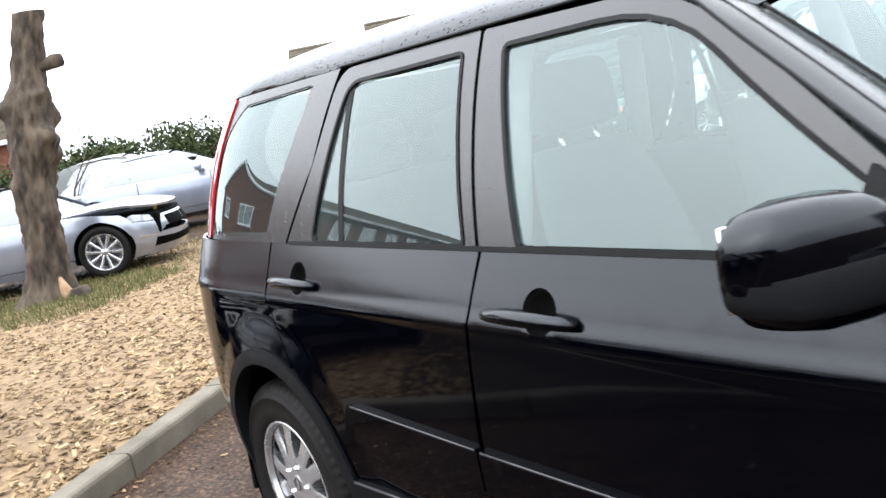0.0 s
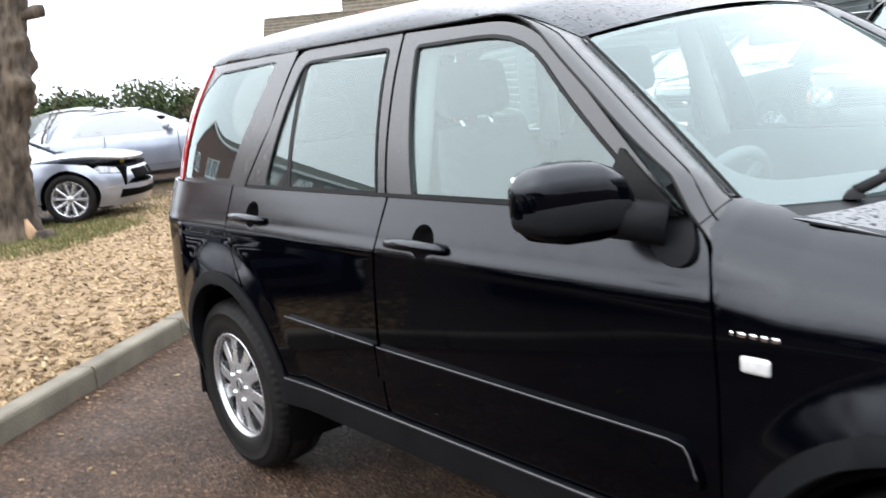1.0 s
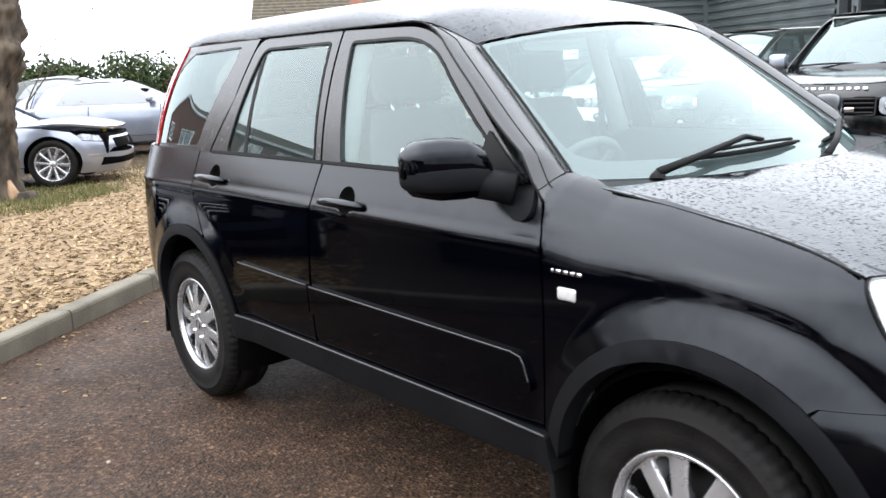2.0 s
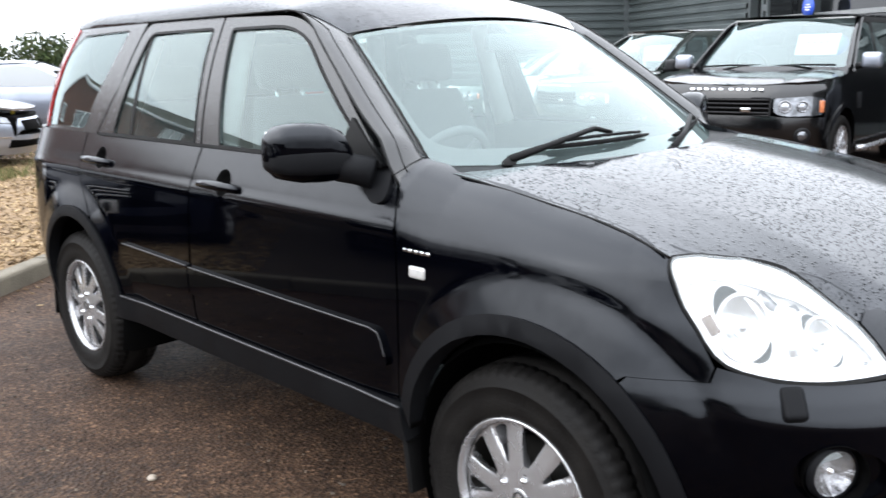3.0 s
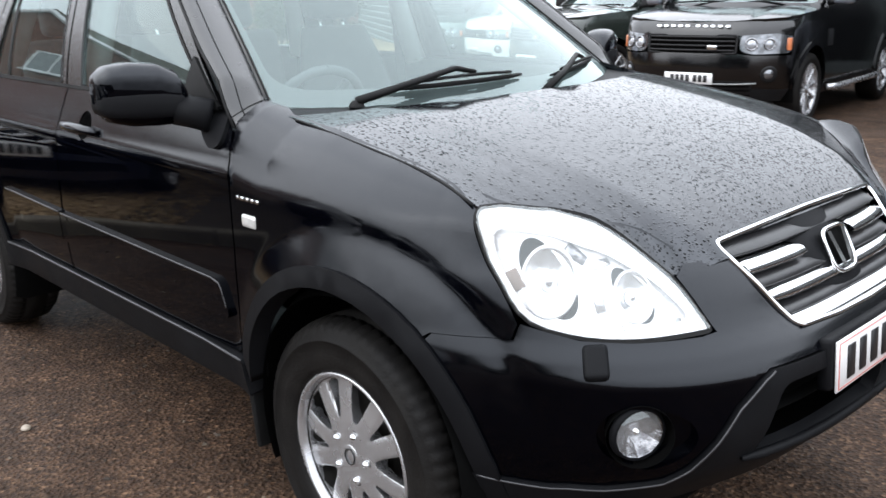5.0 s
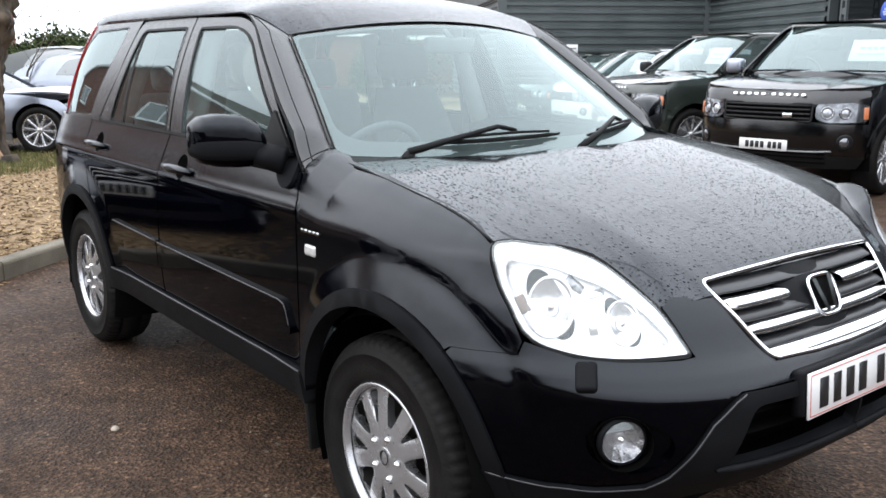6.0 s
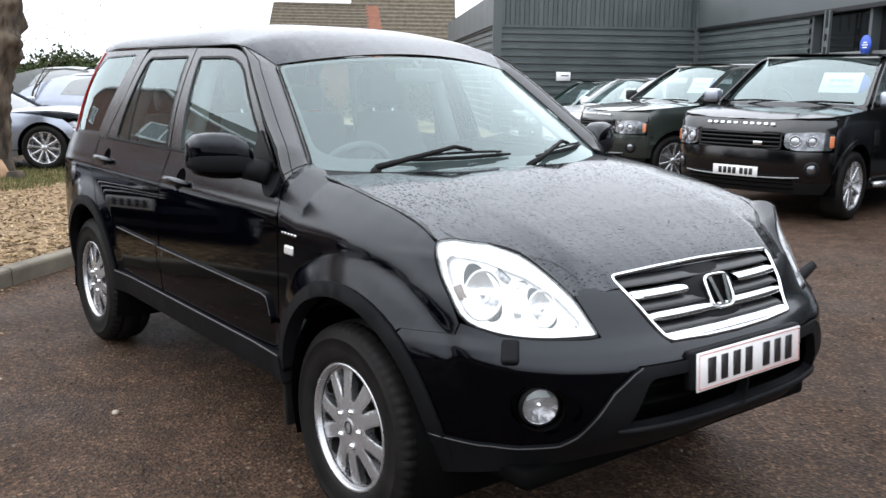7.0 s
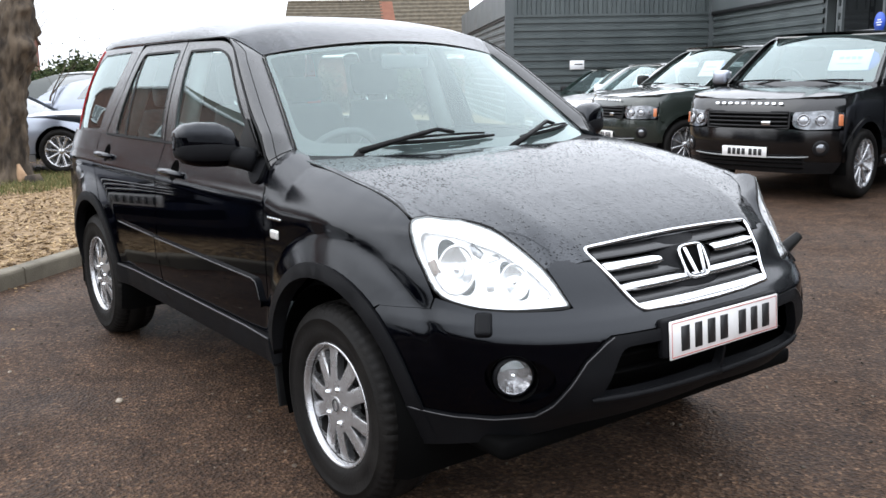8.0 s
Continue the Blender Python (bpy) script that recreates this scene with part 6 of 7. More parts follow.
OFF_ROADERS = (("glossy black off-roader with pale mirror caps", M_PAINT2, -2.37, 8.42, -83.5, M_SILVER, False),
               ("dark green off-roader with black mirror caps", M_GREENP, -5.25, 10.15, -107, M_PLASTIC, False),
               ("white off-roader parked in the row", M_WHITEP, -9.63, 13.6, -110, M_WHITEP, False),
               ("dark teal off-roader against the grey wall", M_TEAL, -12.07, 14.85, -113, M_PLASTIC, False),
               ("silver off-roader with a wide slatted grille", M_SILVER, 0.80, 9.35, -85.5, M_SILVER, True))
for nm, paint, x, y, turn, caps, big in OFF_ROADERS:
    stand = pose(x, y, ground_z(x, y - 0.9) + 0.005, 0, 0, turn)
    suv(nm, paint, stand, caps, big=big)
    # the sheet hangs behind the windscreen, on the passenger's side
    if not big:
        price_card(stand @ pose(0.60, 0.40, 1.475, 0, -32, 0))


def coupe(label, paint, at, ajar=True, plate=False):
    """A long low two-door car, its bonnet standing ajar; x ahead."""
    car = thing("coupe", label, "car", at)
    hf = spline([0.15, 0.35, 0.6, 0.8, 0.9, 1.0], [0.86, 0.915, 0.928, 0.905, 0.86, 0.82])
    ns = spline([0.15, 0.35, 0.5, 0.62, 0.72, 0.85], [2.18, 2.27, 2.26, 2.22, 2.12, 1.95])
    tl = spline([0.15, 0.5, 0.9, 1.0], [-2.45, -2.55, -2.48, -2.4])
    fl = Belt(hf, ns, tl, 1.25, -1.7, 2.6, None, 2.8, arc=1.0)
    hh = spline([0.80, 0.88, 1.1, 1.30, 1.36], [0.89, 0.86, 0.76, 0.62, 0.54])
    hs = Belt(hh, lambda z: z * 0 + 3, spline([0.8, 1.36], [-2.2, -1.5]), 2.5, -1.9, 3.0, None, 3.0)
    mid, end = 1.25 + fl.length(), 1.7 + fl.length(1)
    ax_f, ax_r, wr = 1.39, -1.39, 0.335
    belt_z = lambda u: 0.865 + 0.035 * (u < 0)

    def arc(cx, r, a0, a1, n=14):
        return [(cx + r * math.cos(radians(a0 + (a1 - a0) * k / n)), 0.345 + r * math.sin(radians(a0 + (a1 - a0) * k / n))) for k in range(n + 1)]
    ux = lambda x, z: float(fl.u_of_x(x, z))
    for mirror in (False, True):
        def P(name, outline, holes=(), surf=fl, mat=paint, parent=car, label="", **k):
            k.setdefault("step", 0.07)
            k.setdefault("edge", 0.05)
            return skin(name, surf, outline, holes, mat=mat, parent=parent, label=label, mirror=mirror, **k)

        def Q(name, mesh, mat, parent=car):
            return part(name, both(mesh, mirror), mat, parent)
        lamp = rounded([(1.80, 0.70), (1.83, 0.64), (2.10, 0.60), (2.16, 0.63), (2.12, 0.68), (1.90, 0.725)], 0.02)
        P("wing", [(0.78, 0.30), (0.78, 0.86), (1.3, 0.825), (1.75, 0.755), (1.80, 0.705), (1.83, 0.635), (1.82, 0.56)] + arc(ax_f, 0.375, 20, 186), depth=0.02)
        P("door", [(-0.55, 0.30), (0.765, 0.30), (0.765, 0.862), (-0.55, 0.90)], depth=0.02)
        P("rear_quarter", [(-0.565, 0.90), (-0.565, 0.30), (-0.98, 0.30)] + arc(ax_r, 0.375, -5, 180) + [(-1.85, 0.30), (-end, 0.30), (-end, 0.92)], depth=0.02)
        P("sill", [(-1.0, 0.19), (1.0, 0.19), (1.0, 0.29), (-1.0, 0.29)], depth=0.02)
        P("headlamp", lamp, mat=M_LAMP, lift=0.003, depth=0.02, step=0.04, edge=0.03)
        P("front_bumper", [(1.83, 0.63), (2.11, 0.59), (2.2, 0.66), (mid, 0.66), (mid, 0.52), (2.25, 0.50), (2.15, 0.44), (mid, 0.42), (mid, 0.18), (1.75, 0.18)] + arc(ax_f, 0.385, -18, 30, 6), depth=0.02)
        P("intake", rounded([(2.02, 0.27), (2.06, 0.38), (2.35, 0.36), (mid, 0.36), (mid, 0.27)], 0.0), mat=M_DARK, lift=0.004, depth=0.01)
        P("grille", rounded([(2.30, 0.50), (2.30, 0.63), (mid - 0.02, 0.63), (mid - 0.02, 0.50)], 0.03), mat=M_DARK, lift=0.004, depth=0.01)
        P("chrome_strip", [(1.86, 0.42), (2.08, 0.405), (2.08, 0.415), (1.86, 0.432)], mat=M_CHROME, lift=0.012, depth=0.01, step=0.05)
        side = [(-2.05, 0.90), (-1.55, 1.16), (-1.0, 1.31), (-0.35, 1.355), (0.10, 1.30), (0.52, 1.08), (0.88, 0.865)]
        P("cabin_side", side, surf=hs, depth=0.0)
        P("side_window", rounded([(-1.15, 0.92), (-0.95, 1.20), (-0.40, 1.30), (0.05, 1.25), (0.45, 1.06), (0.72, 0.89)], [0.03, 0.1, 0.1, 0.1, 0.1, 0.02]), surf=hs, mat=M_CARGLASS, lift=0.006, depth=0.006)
        Q("door_mirror", data(box((0.12, 0.20, 0.12), (0.60, -1.0, 0.98), 0.045, 3)), paint)
        for cx in (ax_f, ax_r):
            Q("wheel_liner", loft([[(cx + 0.37 * math.cos(radians(d)), y, 0.345 + 0.37 * math.sin(radians(d))) for d in range(-20, 201, 20)] for y in (-0.90, -0.55)]), M_DARK)
    bon = lambda x, y: np.stack([np.asarray(x, float), np.asarray(y, float), 0.90 - 0.045 * (np.asarray(x) - 0.9) - 0.20 * np.clip((np.asarray(x) - 1.3) / 0.9, 0, 1)**2 - 0.05 * np.abs(np.asarray(y) / 0.8)**2.5], -1)
    hood = skin("bonnet", bon, rounded([(0.80, -0.80), (1.5, -0.80), (1.85, -0.74), (2.05, -0.60), (2.15, -0.3), (2.17, 0), (2.15, 0.3), (2.05, 0.60), (1.85, 0.74), (1.5, 0.80), (0.80, 0.80), (0.95, 0)], 0.02), step=0.08, depth=0.03, mat=paint, parent=car, edge=0.06)
    if ajar:
        hood.matrix_local = Matrix.Translation((0.85, 0, 0.88)) @ pose(0, 0, 0.0, 0, -5.5, 0) @ Matrix.Translation((-0.85, 0, -0.88))
        part("engine_bay", box((1.1, 1.35, 0.30), (1.55, 0, 0.56), 0.05), M_DARK, car)
        part("tag", box((0.02, 0.16, 0.13), (1.98, -0.25, 0.74), 0.005, 1), material("yellow_tag", (0.62, 0.47, 0.02), 0.6), car, "yellow card under the bonnet")
    scr = lambda s, t: np.stack([0.98 - 0.20 * np.asarray(s)**2 - (0.95 - 0.10 * np.asarray(s)**2) * np.asarray(t), (0.80 - 0.20 * np.asarray(t)) * np.asarray(s), 0.885 + 0.46 * np.asarray(t) + 0.10 * np.asarray(t) * (1 - np.asarray(t)) - 0.02 * np.asarray(s)**2], -1)
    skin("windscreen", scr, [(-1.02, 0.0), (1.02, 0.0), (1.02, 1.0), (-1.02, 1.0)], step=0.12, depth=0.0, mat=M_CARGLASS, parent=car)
    rf = lambda a, t: np.stack([-2.2 + 2.25 * np.asarray(t), (0.60 + 0.14 * (1 - np.asarray(t))**2) * np.sin(np.asarray(a) * math.pi / 2), rf_z(np.asarray(t)) - 0.05 * np.abs(np.sin(np.asarray(a) * math.pi / 2))**3], -1)
    rf_z = spline([-0.1, 0, 0.2, 0.4, 0.65, 0.85, 1.0, 1.1], [0.92, 0.95, 1.12, 1.27, 1.365, 1.385, 1.36, 1.34])
    skin("roof", rf, [(-1, 0.12), (-1, 1), (1, 1), (1, 0.12)], step=0.1, depth=0.0, mat=paint, parent=car, edge=0.06)
    part("boot_lid", loft([[(x, y, 0.94 - 0.03 * abs(y)**2 - 0.04 * (x < -2.4)) for y in np.linspace(-0.78, 0.78, 7)] for x in (-2.5, -2.3, -2.0, -1.7)]), paint, car)
    if plate:
        pl = new("front_plate")
        pl.parent = car
        part("board", box((0.008, 0.52, 0.112), (2.285, 0, 0.44), 0.002, 1), M_PLATE, pl)
        bars(pl, "bar", pose(2.291, 0, 0.44), [0.045] * 7, 0.075, M_INK, 0.018)
        for z in (0.53, 0.57, 0.61):
            part("grille_bar", tube([(2.255 - 0.02 * abs(y), y, z) for y in (-0.34, -0.17, 0, 0.17, 0.34)], 0.010, 6), M_CHROME, car)
        for sy in (-1, 1):
            part("head_lamp_glass", moved(dome(0.11, 0.05, 20), pose(2.12, sy * 0.62, 0.66, 0, 68, sy * 22) @ Matrix.Diagonal((0.7, 1.25, 1, 1))), M_CHROME_SOFT, car)
    part("chassis", box((4.0, 1.4, 0.35), (-0.1, 0, 0.38), 0.05), M_DARK, car)
    part("cabin_core", box((2.0, 1.1, 0.35), (-0.5, 0, 1.0), 0.1), M_DARK, car)
    for x in (ax_f, ax_r):
        for y in (-0.80, 0.80):
            car_wheel(car, x, y, wr, 0.24, 10, 0.026)
    return car


coupe("silver coupe with its bonnet ajar, on the grass", M_SILVER, pose(-12.0, 0.50, 0.02, 0, 0, 58))
coupe("pale silver car parked behind the coupe", M_SILVER, pose(-15.5, 4.2, 0.10, 0, 0, 58), False)
coupe("dark green car parked behind the pale one", M_GREENP, pose(-18.8, 4.4, 0.22, 0, 0, 58), False)
# more cars, nosed up to the far side of the bed, which the black paint mirrors
for k, (lab, pt) in enumerate((("dark blue car parked beyond the bed", M_BLUEP), ("black car parked beyond the bed", M_PAINT2), ("dark green car parked beyond the bed", M_GREENP), ("dark blue car at the end of the bed", M_BLUEP))):
    coupe(lab, pt, pose(-5.38 + 1.736 * k, -3.26 - 2.2 * k, 0.05, 0, 0, 38.3), False, True)

# ---------------------------------------------------------------- ground
gx = [-400, -120, -60, -40, -30, -22, -16, -12, -9, -7, -5, -4, -3, -2, -1, 0, 1, 2, 3, 4, 5, 7, 10, 16, 30, 60, 120, 400]
gy = [-400, -120, -60, -30, -15, -8, -4, -2, -1, 0, 0.5, 1, 1.5, 2, 2.5, 3, 4, 6, 8, 11, 14, 17, 20, 25, 30, 60, 120, 400]
ground = tagged(part("ground", loft([[(x, y, ground_z(x, y)) for x in gx] for y in gy]), M_ASPHALT), "dark brown wet tarmac of a car park", "ground", kind="structure")

KD = Vector((-0.62, 0.785, 0)).normalized()
KN = Vector((-0.785, -0.62, 0)).normalized()
K0 = Vector((-2.97, -0.93, 0))


def kp(s, d, z):
    p = K0 + KD * s + KN * d
    return (p.x, p.y, z)


def bed_z(s, d):
    """The planted bed behind the kerb: flush with it, then falling to the lawn."""
    n = noise.noise(Vector((s * 0.5, d * 0.5, 3.0)))
    return 0.095 - 0.10 * min(1.0, max(0.0, (d - 0.3) / 5.0)) + 0.02 * n + 0.01 * noise.noise(Vector((s * 2.1, d * 2.1, 0))) - max(0.0, 0.010 * (s - 8))


dd = [0.125] + list(np.arange(0.3, 8.5, 0.35)) + list(np.arange(9, 42, 2.5))
ss = list(np.arange(-1.2, 10, 0.3)) + list(np.arange(10, 60, 2.5))
bed = tagged(part("planting_bed", loft([[kp(s, d, bed_z(s, d)) for d in dd] for s in ss]), M_CHIP), "bed of pale wood chips with thin grass behind the kerb", "planting bed", kind="structure")
# unseen dark strip of bed, added to keep the paint's mirror image dark
ss = list(np.arange(-16, -1.2, 1.0)) + [-1.2]
tagged(part("soil_bed", loft([[kp(s, d, bed_z(s, d)) for d in dd] for s in ss]), M_DARK_BED), "unseen dark ground added behind the kerb to darken reflections", "planting bed", kind="structure")
kerb = tagged(new("kerb"), "worn pale concrete kerb along the tarmac", "kerb", kind="structure")
prof = [(0.0, -0.06), (0.0, 0.095), (0.006, 0.110), (0.020, 0.118), (0.118, 0.118), (0.125, 0.112), (0.125, -0.06)]
kv, kf = loft([[(s, d, z) for d, z in prof] for s in (0.0, 0.907)], False)
kerb_mesh = bpy.data.meshes.new("kerb_stone")
kf = [f[::-1] for f in kf] + [tuple(range(7)), tuple(range(13, 6, -1))]
kerb_mesh.from_pydata(kv, [], kf)
kerb_mesh.materials.append(M_KERB)
kt = Matrix((KD, KN, Vector((0, 0, 1)))).transposed().to_4x4()
for k in range(-13, 30):
    st = new("kerb_stone", kerb_mesh)
    st.parent = kerb
    st.matrix_world = Matrix.Translation(K0 + KD * (0.915 * k) + Vector((0, 0, random.uniform(-0.004, 0.004) - max(0.0, 0.008 * (k - 6))))) @ kt @ pose(0, random.uniform(-0.004, 0.004), 0, 0, 0, random.uniform(-0.25, 0.25))

# wood chips, thickest in the strip by the kerb
rng = np.random.default_rng(4)
verts, faces = [], []


def add_chip(p, yaw, tip, L, W, T):
    s = len(verts)
    r = Euler((tip[0], tip[1], yaw)).to_matrix()
    for dx, dy, dz in ((-1, -0.8, 0), (1, -0.5, 0), (0.9, 0.7, 0), (-0.8, 1, 0), (-1, -0.8, 1), (1, -0.5, 1), (0.9, 0.7, 1), (-0.8, 1, 1)):
        q = r @ Vector((dx * L, dy * W, dz * T))
        verts.append((p[0] + q.x, p[1] + q.y, p[2] + q.z))
    faces.extend([(s + 4, s + 5, s + 6, s + 7), (s, s + 1, s + 5, s + 4), (s + 1, s + 2, s + 6, s + 5), (s + 2, s + 3, s + 7, s + 6), (s + 3, s, s + 4, s + 7)])


for _ in range(22000):
    s, d = rng.uniform(-1.6, 11), 0.16 + rng.random()**1.5 * 7.0
    if rng.random() < 0.75 * min(1, max(0, (d - 4.0) / 2.0)):
        continue
    sz = rng.uniform(0.5, 1.2)
    add_chip(kp(s, d, bed_z(s, d) + rng.uniform(0.0, 0.012)), rng.uniform(0, 6.3), rng.normal(0, 0.3, 2), 0.028 * sz, 0.011 * sz, 0.005)
for _ in range(150):
    s, d = rng.uniform(-6, 6), -rng.random()**2.5 * 0.9
    add_chip(kp(s, d, 0.003), rng.uniform(0, 6.3), rng.normal(0, 0.2, 2), 0.018 * rng.uniform(0.4, 1), 0.008, 0.004)
chips = tagged(part("wood_chips", (verts, faces), M_CHIPS, smooth=False), "loose pale brown wood chips on the bed", "wood chips", kind="stuff")
# thin grass round the tree and under the coupe
verts, faces = [], []
for _ in range(11000):
    a, r = rng.uniform(0, 6.3), rng.random()**0.6
    if rng.random() < 0.45:
        x, y = -9.5 + 1.5 * r * math.cos(a), 0.45 + 1.3 * r * math.sin(a)
    else:
        x, y = rng.uniform(-15, -8.6), rng.uniform(-4, 6)
    v = Vector((x, y, 0)) - K0
    s, d = v.dot(KD), v.dot(KN)
    if d < 3.2:
        continue
    z = bed_z(s, d)
    h, w, an = rng.uniform(0.03, 0.09), 0.006, rng.uniform(0, 6.3)
    lx, ly = rng.normal(0, 0.03, 2)
    c, sn = math.cos(an) * w, math.sin(an) * w
    k = len(verts)
    verts += [(x - c, y - sn, z), (x + c, y + sn, z), (x + lx * 0.5 + c * 0.6, y + ly * 0.5 + sn * 0.6, z + h * 0.6), (x + lx * 0.5 - c * 0.6, y + ly * 0.5 - sn * 0.6, z + h * 0.6), (x + lx, y + ly, z + h)]
    faces += [(k, k + 1, k + 2, k + 3), (k + 3, k + 2, k + 4)]
tagged(part("grass", (verts, faces), M_GRASS, smooth=False), "thin short grass on the bed round the tree", "grass", kind="stuff")
# grit lying on the tarmac
verts, faces = [], []
for _ in range(5200):
    x, y = rng.uniform(-3.5, 6.5), rng.uniform(-2.6, 5.5)
    v = Vector((x, y, 0)) - K0
    if v.dot(KN) > -0.05:
        continue
    r = 0.003 + 0.006 * rng.random()**3
    add_chip((x, y, ground_z(x, y) - 0.001), rng.uniform(0, 6.3), rng.normal(0, 0.3, 2), r, r * 0.8, r * 0.9)
tagged(part("grit", (verts, faces), M_GRIT, smooth=False), "small loose stones on the tarmac", "grit", kind="stuff")


def pebble(x, y, r, label):
    bm = bmesh.new()
    bmesh.ops.create_icosphere(bm, subdivisions=2, radius=r)
    for v in bm.verts:
        v.co *= 1 + 0.35 * noise.noise(v.co * 40)
        v.co.z *= 0.6
    ob = part("pebble", bm, M_PALE)
    ob.location = (x, y, r * 0.45 + ground_z(x, y))
    return tagged(ob, label, "pebble")


pebble(-0.135, -1.150, 0.017, "small pale pebble on the dark tarmac")
pebble(-0.9, -1.45, 0.010, "tiny pale pebble lying on the tarmac")


# ---------------------------------------------------------------- pollarded tree
def trunk_mesh():
    rows = []
    path = spline([-0.15, 0.0, 0.25, 0.8, 1.6, 2.2, 2.8, 3.55], [0.38, 0.38, 0.41, 0.48, 0.60, 0.70, 0.84, 1.04])
    rad = spline([-0.15, 0.0, 0.15, 0.4, 0.9, 1.5, 1.9, 2.3, 2.8, 3.3, 3.55], [0.58, 0.45, 0.33, 0.245, 0.215, 0.21, 0.26, 0.235, 0.175, 0.16, 0.155])
    zs = np.linspace(-0.15, 3.40, 150)
    for z in zs:
        row = []
        for k in range(60):
            a = 2 * math.pi * k / 60
            d = Vector((math.cos(a), math.sin(a), z * 0.6))
            r = float(rad(z)) * (1 + 0.13 * noise.noise(d * 1.6 + Vector((0, 0, z))) + 0.20 * noise.noise(d * 3.4 + Vector((3, 0, z * 1.6))) + 0.17 * noise.noise(d * 8 + Vector((5, 0, z * 3))) + 0.09 * noise.noise(Vector((d.x * 19, d.y * 19, z * 6))))
            r += 0.10 * max(0.0, 0.35 - z) * math.cos(5 * a + 1.0)
            for (za, aa, h, sp) in ((2.35, 4.3, 0.15, 0.13), (1.95, 0.4, 0.13, 0.13), (2.15, 1.8, 0.12, 0.11), (1.45, 5.2, 0.08, 0.14), (2.65, 2.6, 0.09, 0.10), (1.72, 1.2, 0.08, 0.09), (2.45, 0.2, 0.07, 0.08), (1.1, 0.5, 0.05, 0.10)):
                da = (a - aa + math.pi) % (2 * math.pi) - math.pi
                r += h * math.exp(-((z - za) / sp)**2 - (da / 0.5)**2)
            row.append((-9.88 - 0.05 * z + r * math.cos(a), float(path(z)) + r * math.sin(a), z))
        rows.append(row)
    v, f = loft(rows, True)
    f.append(tuple((len(rows) - 1) * 60 + j for j in range(60)))
    return v, f


tree = thing("tree", "pollarded tree trunk with knotted bark and sawn stubs", "tree", pose(-9.88, 0.38, 0))
INV = tree.matrix_world.inverted()
part("trunk", moved(trunk_mesh(), INV), M_BARK, tree)
part("stub", moved(tube([(-9.98, 0.72, 2.72), (-9.94, 0.98, 2.76), (-9.92, 1.10, 2.80), (-9.92, 1.20, 2.81)], [0.09, 0.065, 0.085, 0.075], 12), INV), M_BARK, tree)
part("stub", moved(tube([(-9.98, 0.30, 2.33), (-9.96, 0.16, 2.36), (-9.96, 0.08, 2.42)], [0.12, 0.11, 0.08], 12), INV), M_BARK, tree)
part("root_stump", moved(tube([(-9.42, 0.62, -0.08), (-9.42, 0.62, 0.10), (-9.43, 0.61, 0.22)], [0.20, 0.14, 0.10], 12), INV), M_BARK, tree)
part("bare_wood", moved(tube([(-9.56, 0.52, 0.02), (-9.60, 0.51, 0.18), (-9.66, 0.49, 0.36)], [0.085, 0.075, 0.02], 10), INV), M_PALEWOOD, tree, "pale torn patch of bare wood")
for a, z0, ln in ((0.9, 1.7, 0.5), (1.3, 1.9, 0.6), (0.4, 1.5, 0.4), (1.7, 2.1, 0.5), (1.1, 2.3, 0.45)):
    p0 = Vector((-9.95 + 0.2 * math.cos(a), 0.55 + 0.25 * math.sin(a), z0))
    pts = [p0 + Vector((0.25 * t * math.cos(a), 0.45 * t * math.sin(a), ln * t)) for t in (0, 0.4, 0.7, 1.0)]
    part("shoot", moved(tube(pts, [0.008, 0.006, 0.004, 0.002], 5), INV), M_BARK, tree)


tree.matrix_world = pose(-9.88, 0.31, -0.08)


# ---------------------------------------------------------------- shrubs and bare trees
def leafy(name, label, category, at, size, count, mat, leaf=0.05, lumps=14, seed=1, stems=5, group="", thin=0.0):
    """A shrub of stems and many leaves, gathered in uneven clumps."""
    r = np.random.default_rng(seed)
    ob = thing(name, label, category, pose(*at), group)
    cs = [(r.normal(0, 0.42) * size[0], r.normal(0, 0.42) * size[1], size[2] * (0.25 + 0.62 * r.random()), 0.20 + 0.25 * r.random()) for _ in range(lumps)]
    vs, fs = [], []
    for _ in range(count):
        cx, cy, cz, cr = cs[r.integers(lumps)]
        d = r.normal(0, 1, 3)
        d /= np.linalg.norm(d)
        q = cr * size[2] * (0.30 + 0.75 * r.random())
        p = np.array((cx, cy, cz)) + d * q * np.array((1.1, 1.1, 0.8))
        if p[2] < 0.02:
            continue
        u = r.normal(0, 1, 3)
        u /= np.linalg.norm(u)
        w = np.cross(u, r.normal(0, 1, 3))
        w /= np.linalg.norm(w)
        n = np.cross(u, w)
        L = leaf * (0.6 + 0.8 * r.random())
        k = len(vs)
        vs += [tuple(p - u * L), tuple(p + w * L * 0.45 + n * L * 0.15), tuple(p + u * L), tuple(p - w * L * 0.45 + n * L * 0.15)]
        fs += [(k, k + 1, k + 2), (k, k + 2, k + 3)]
    part("leaves", (vs, fs), mat, ob, smooth=False)
    for k in range(stems):
        cx, cy, cz, cr = cs[k % lumps]
        part("stem", tube([(cx * 0.2, cy * 0.2, -0.05), (cx * 0.6, cy * 0.6, cz * 0.5), (cx, cy, cz)], [0.03, 0.02, 0.008], 6), M_BARK, ob)
    return ob


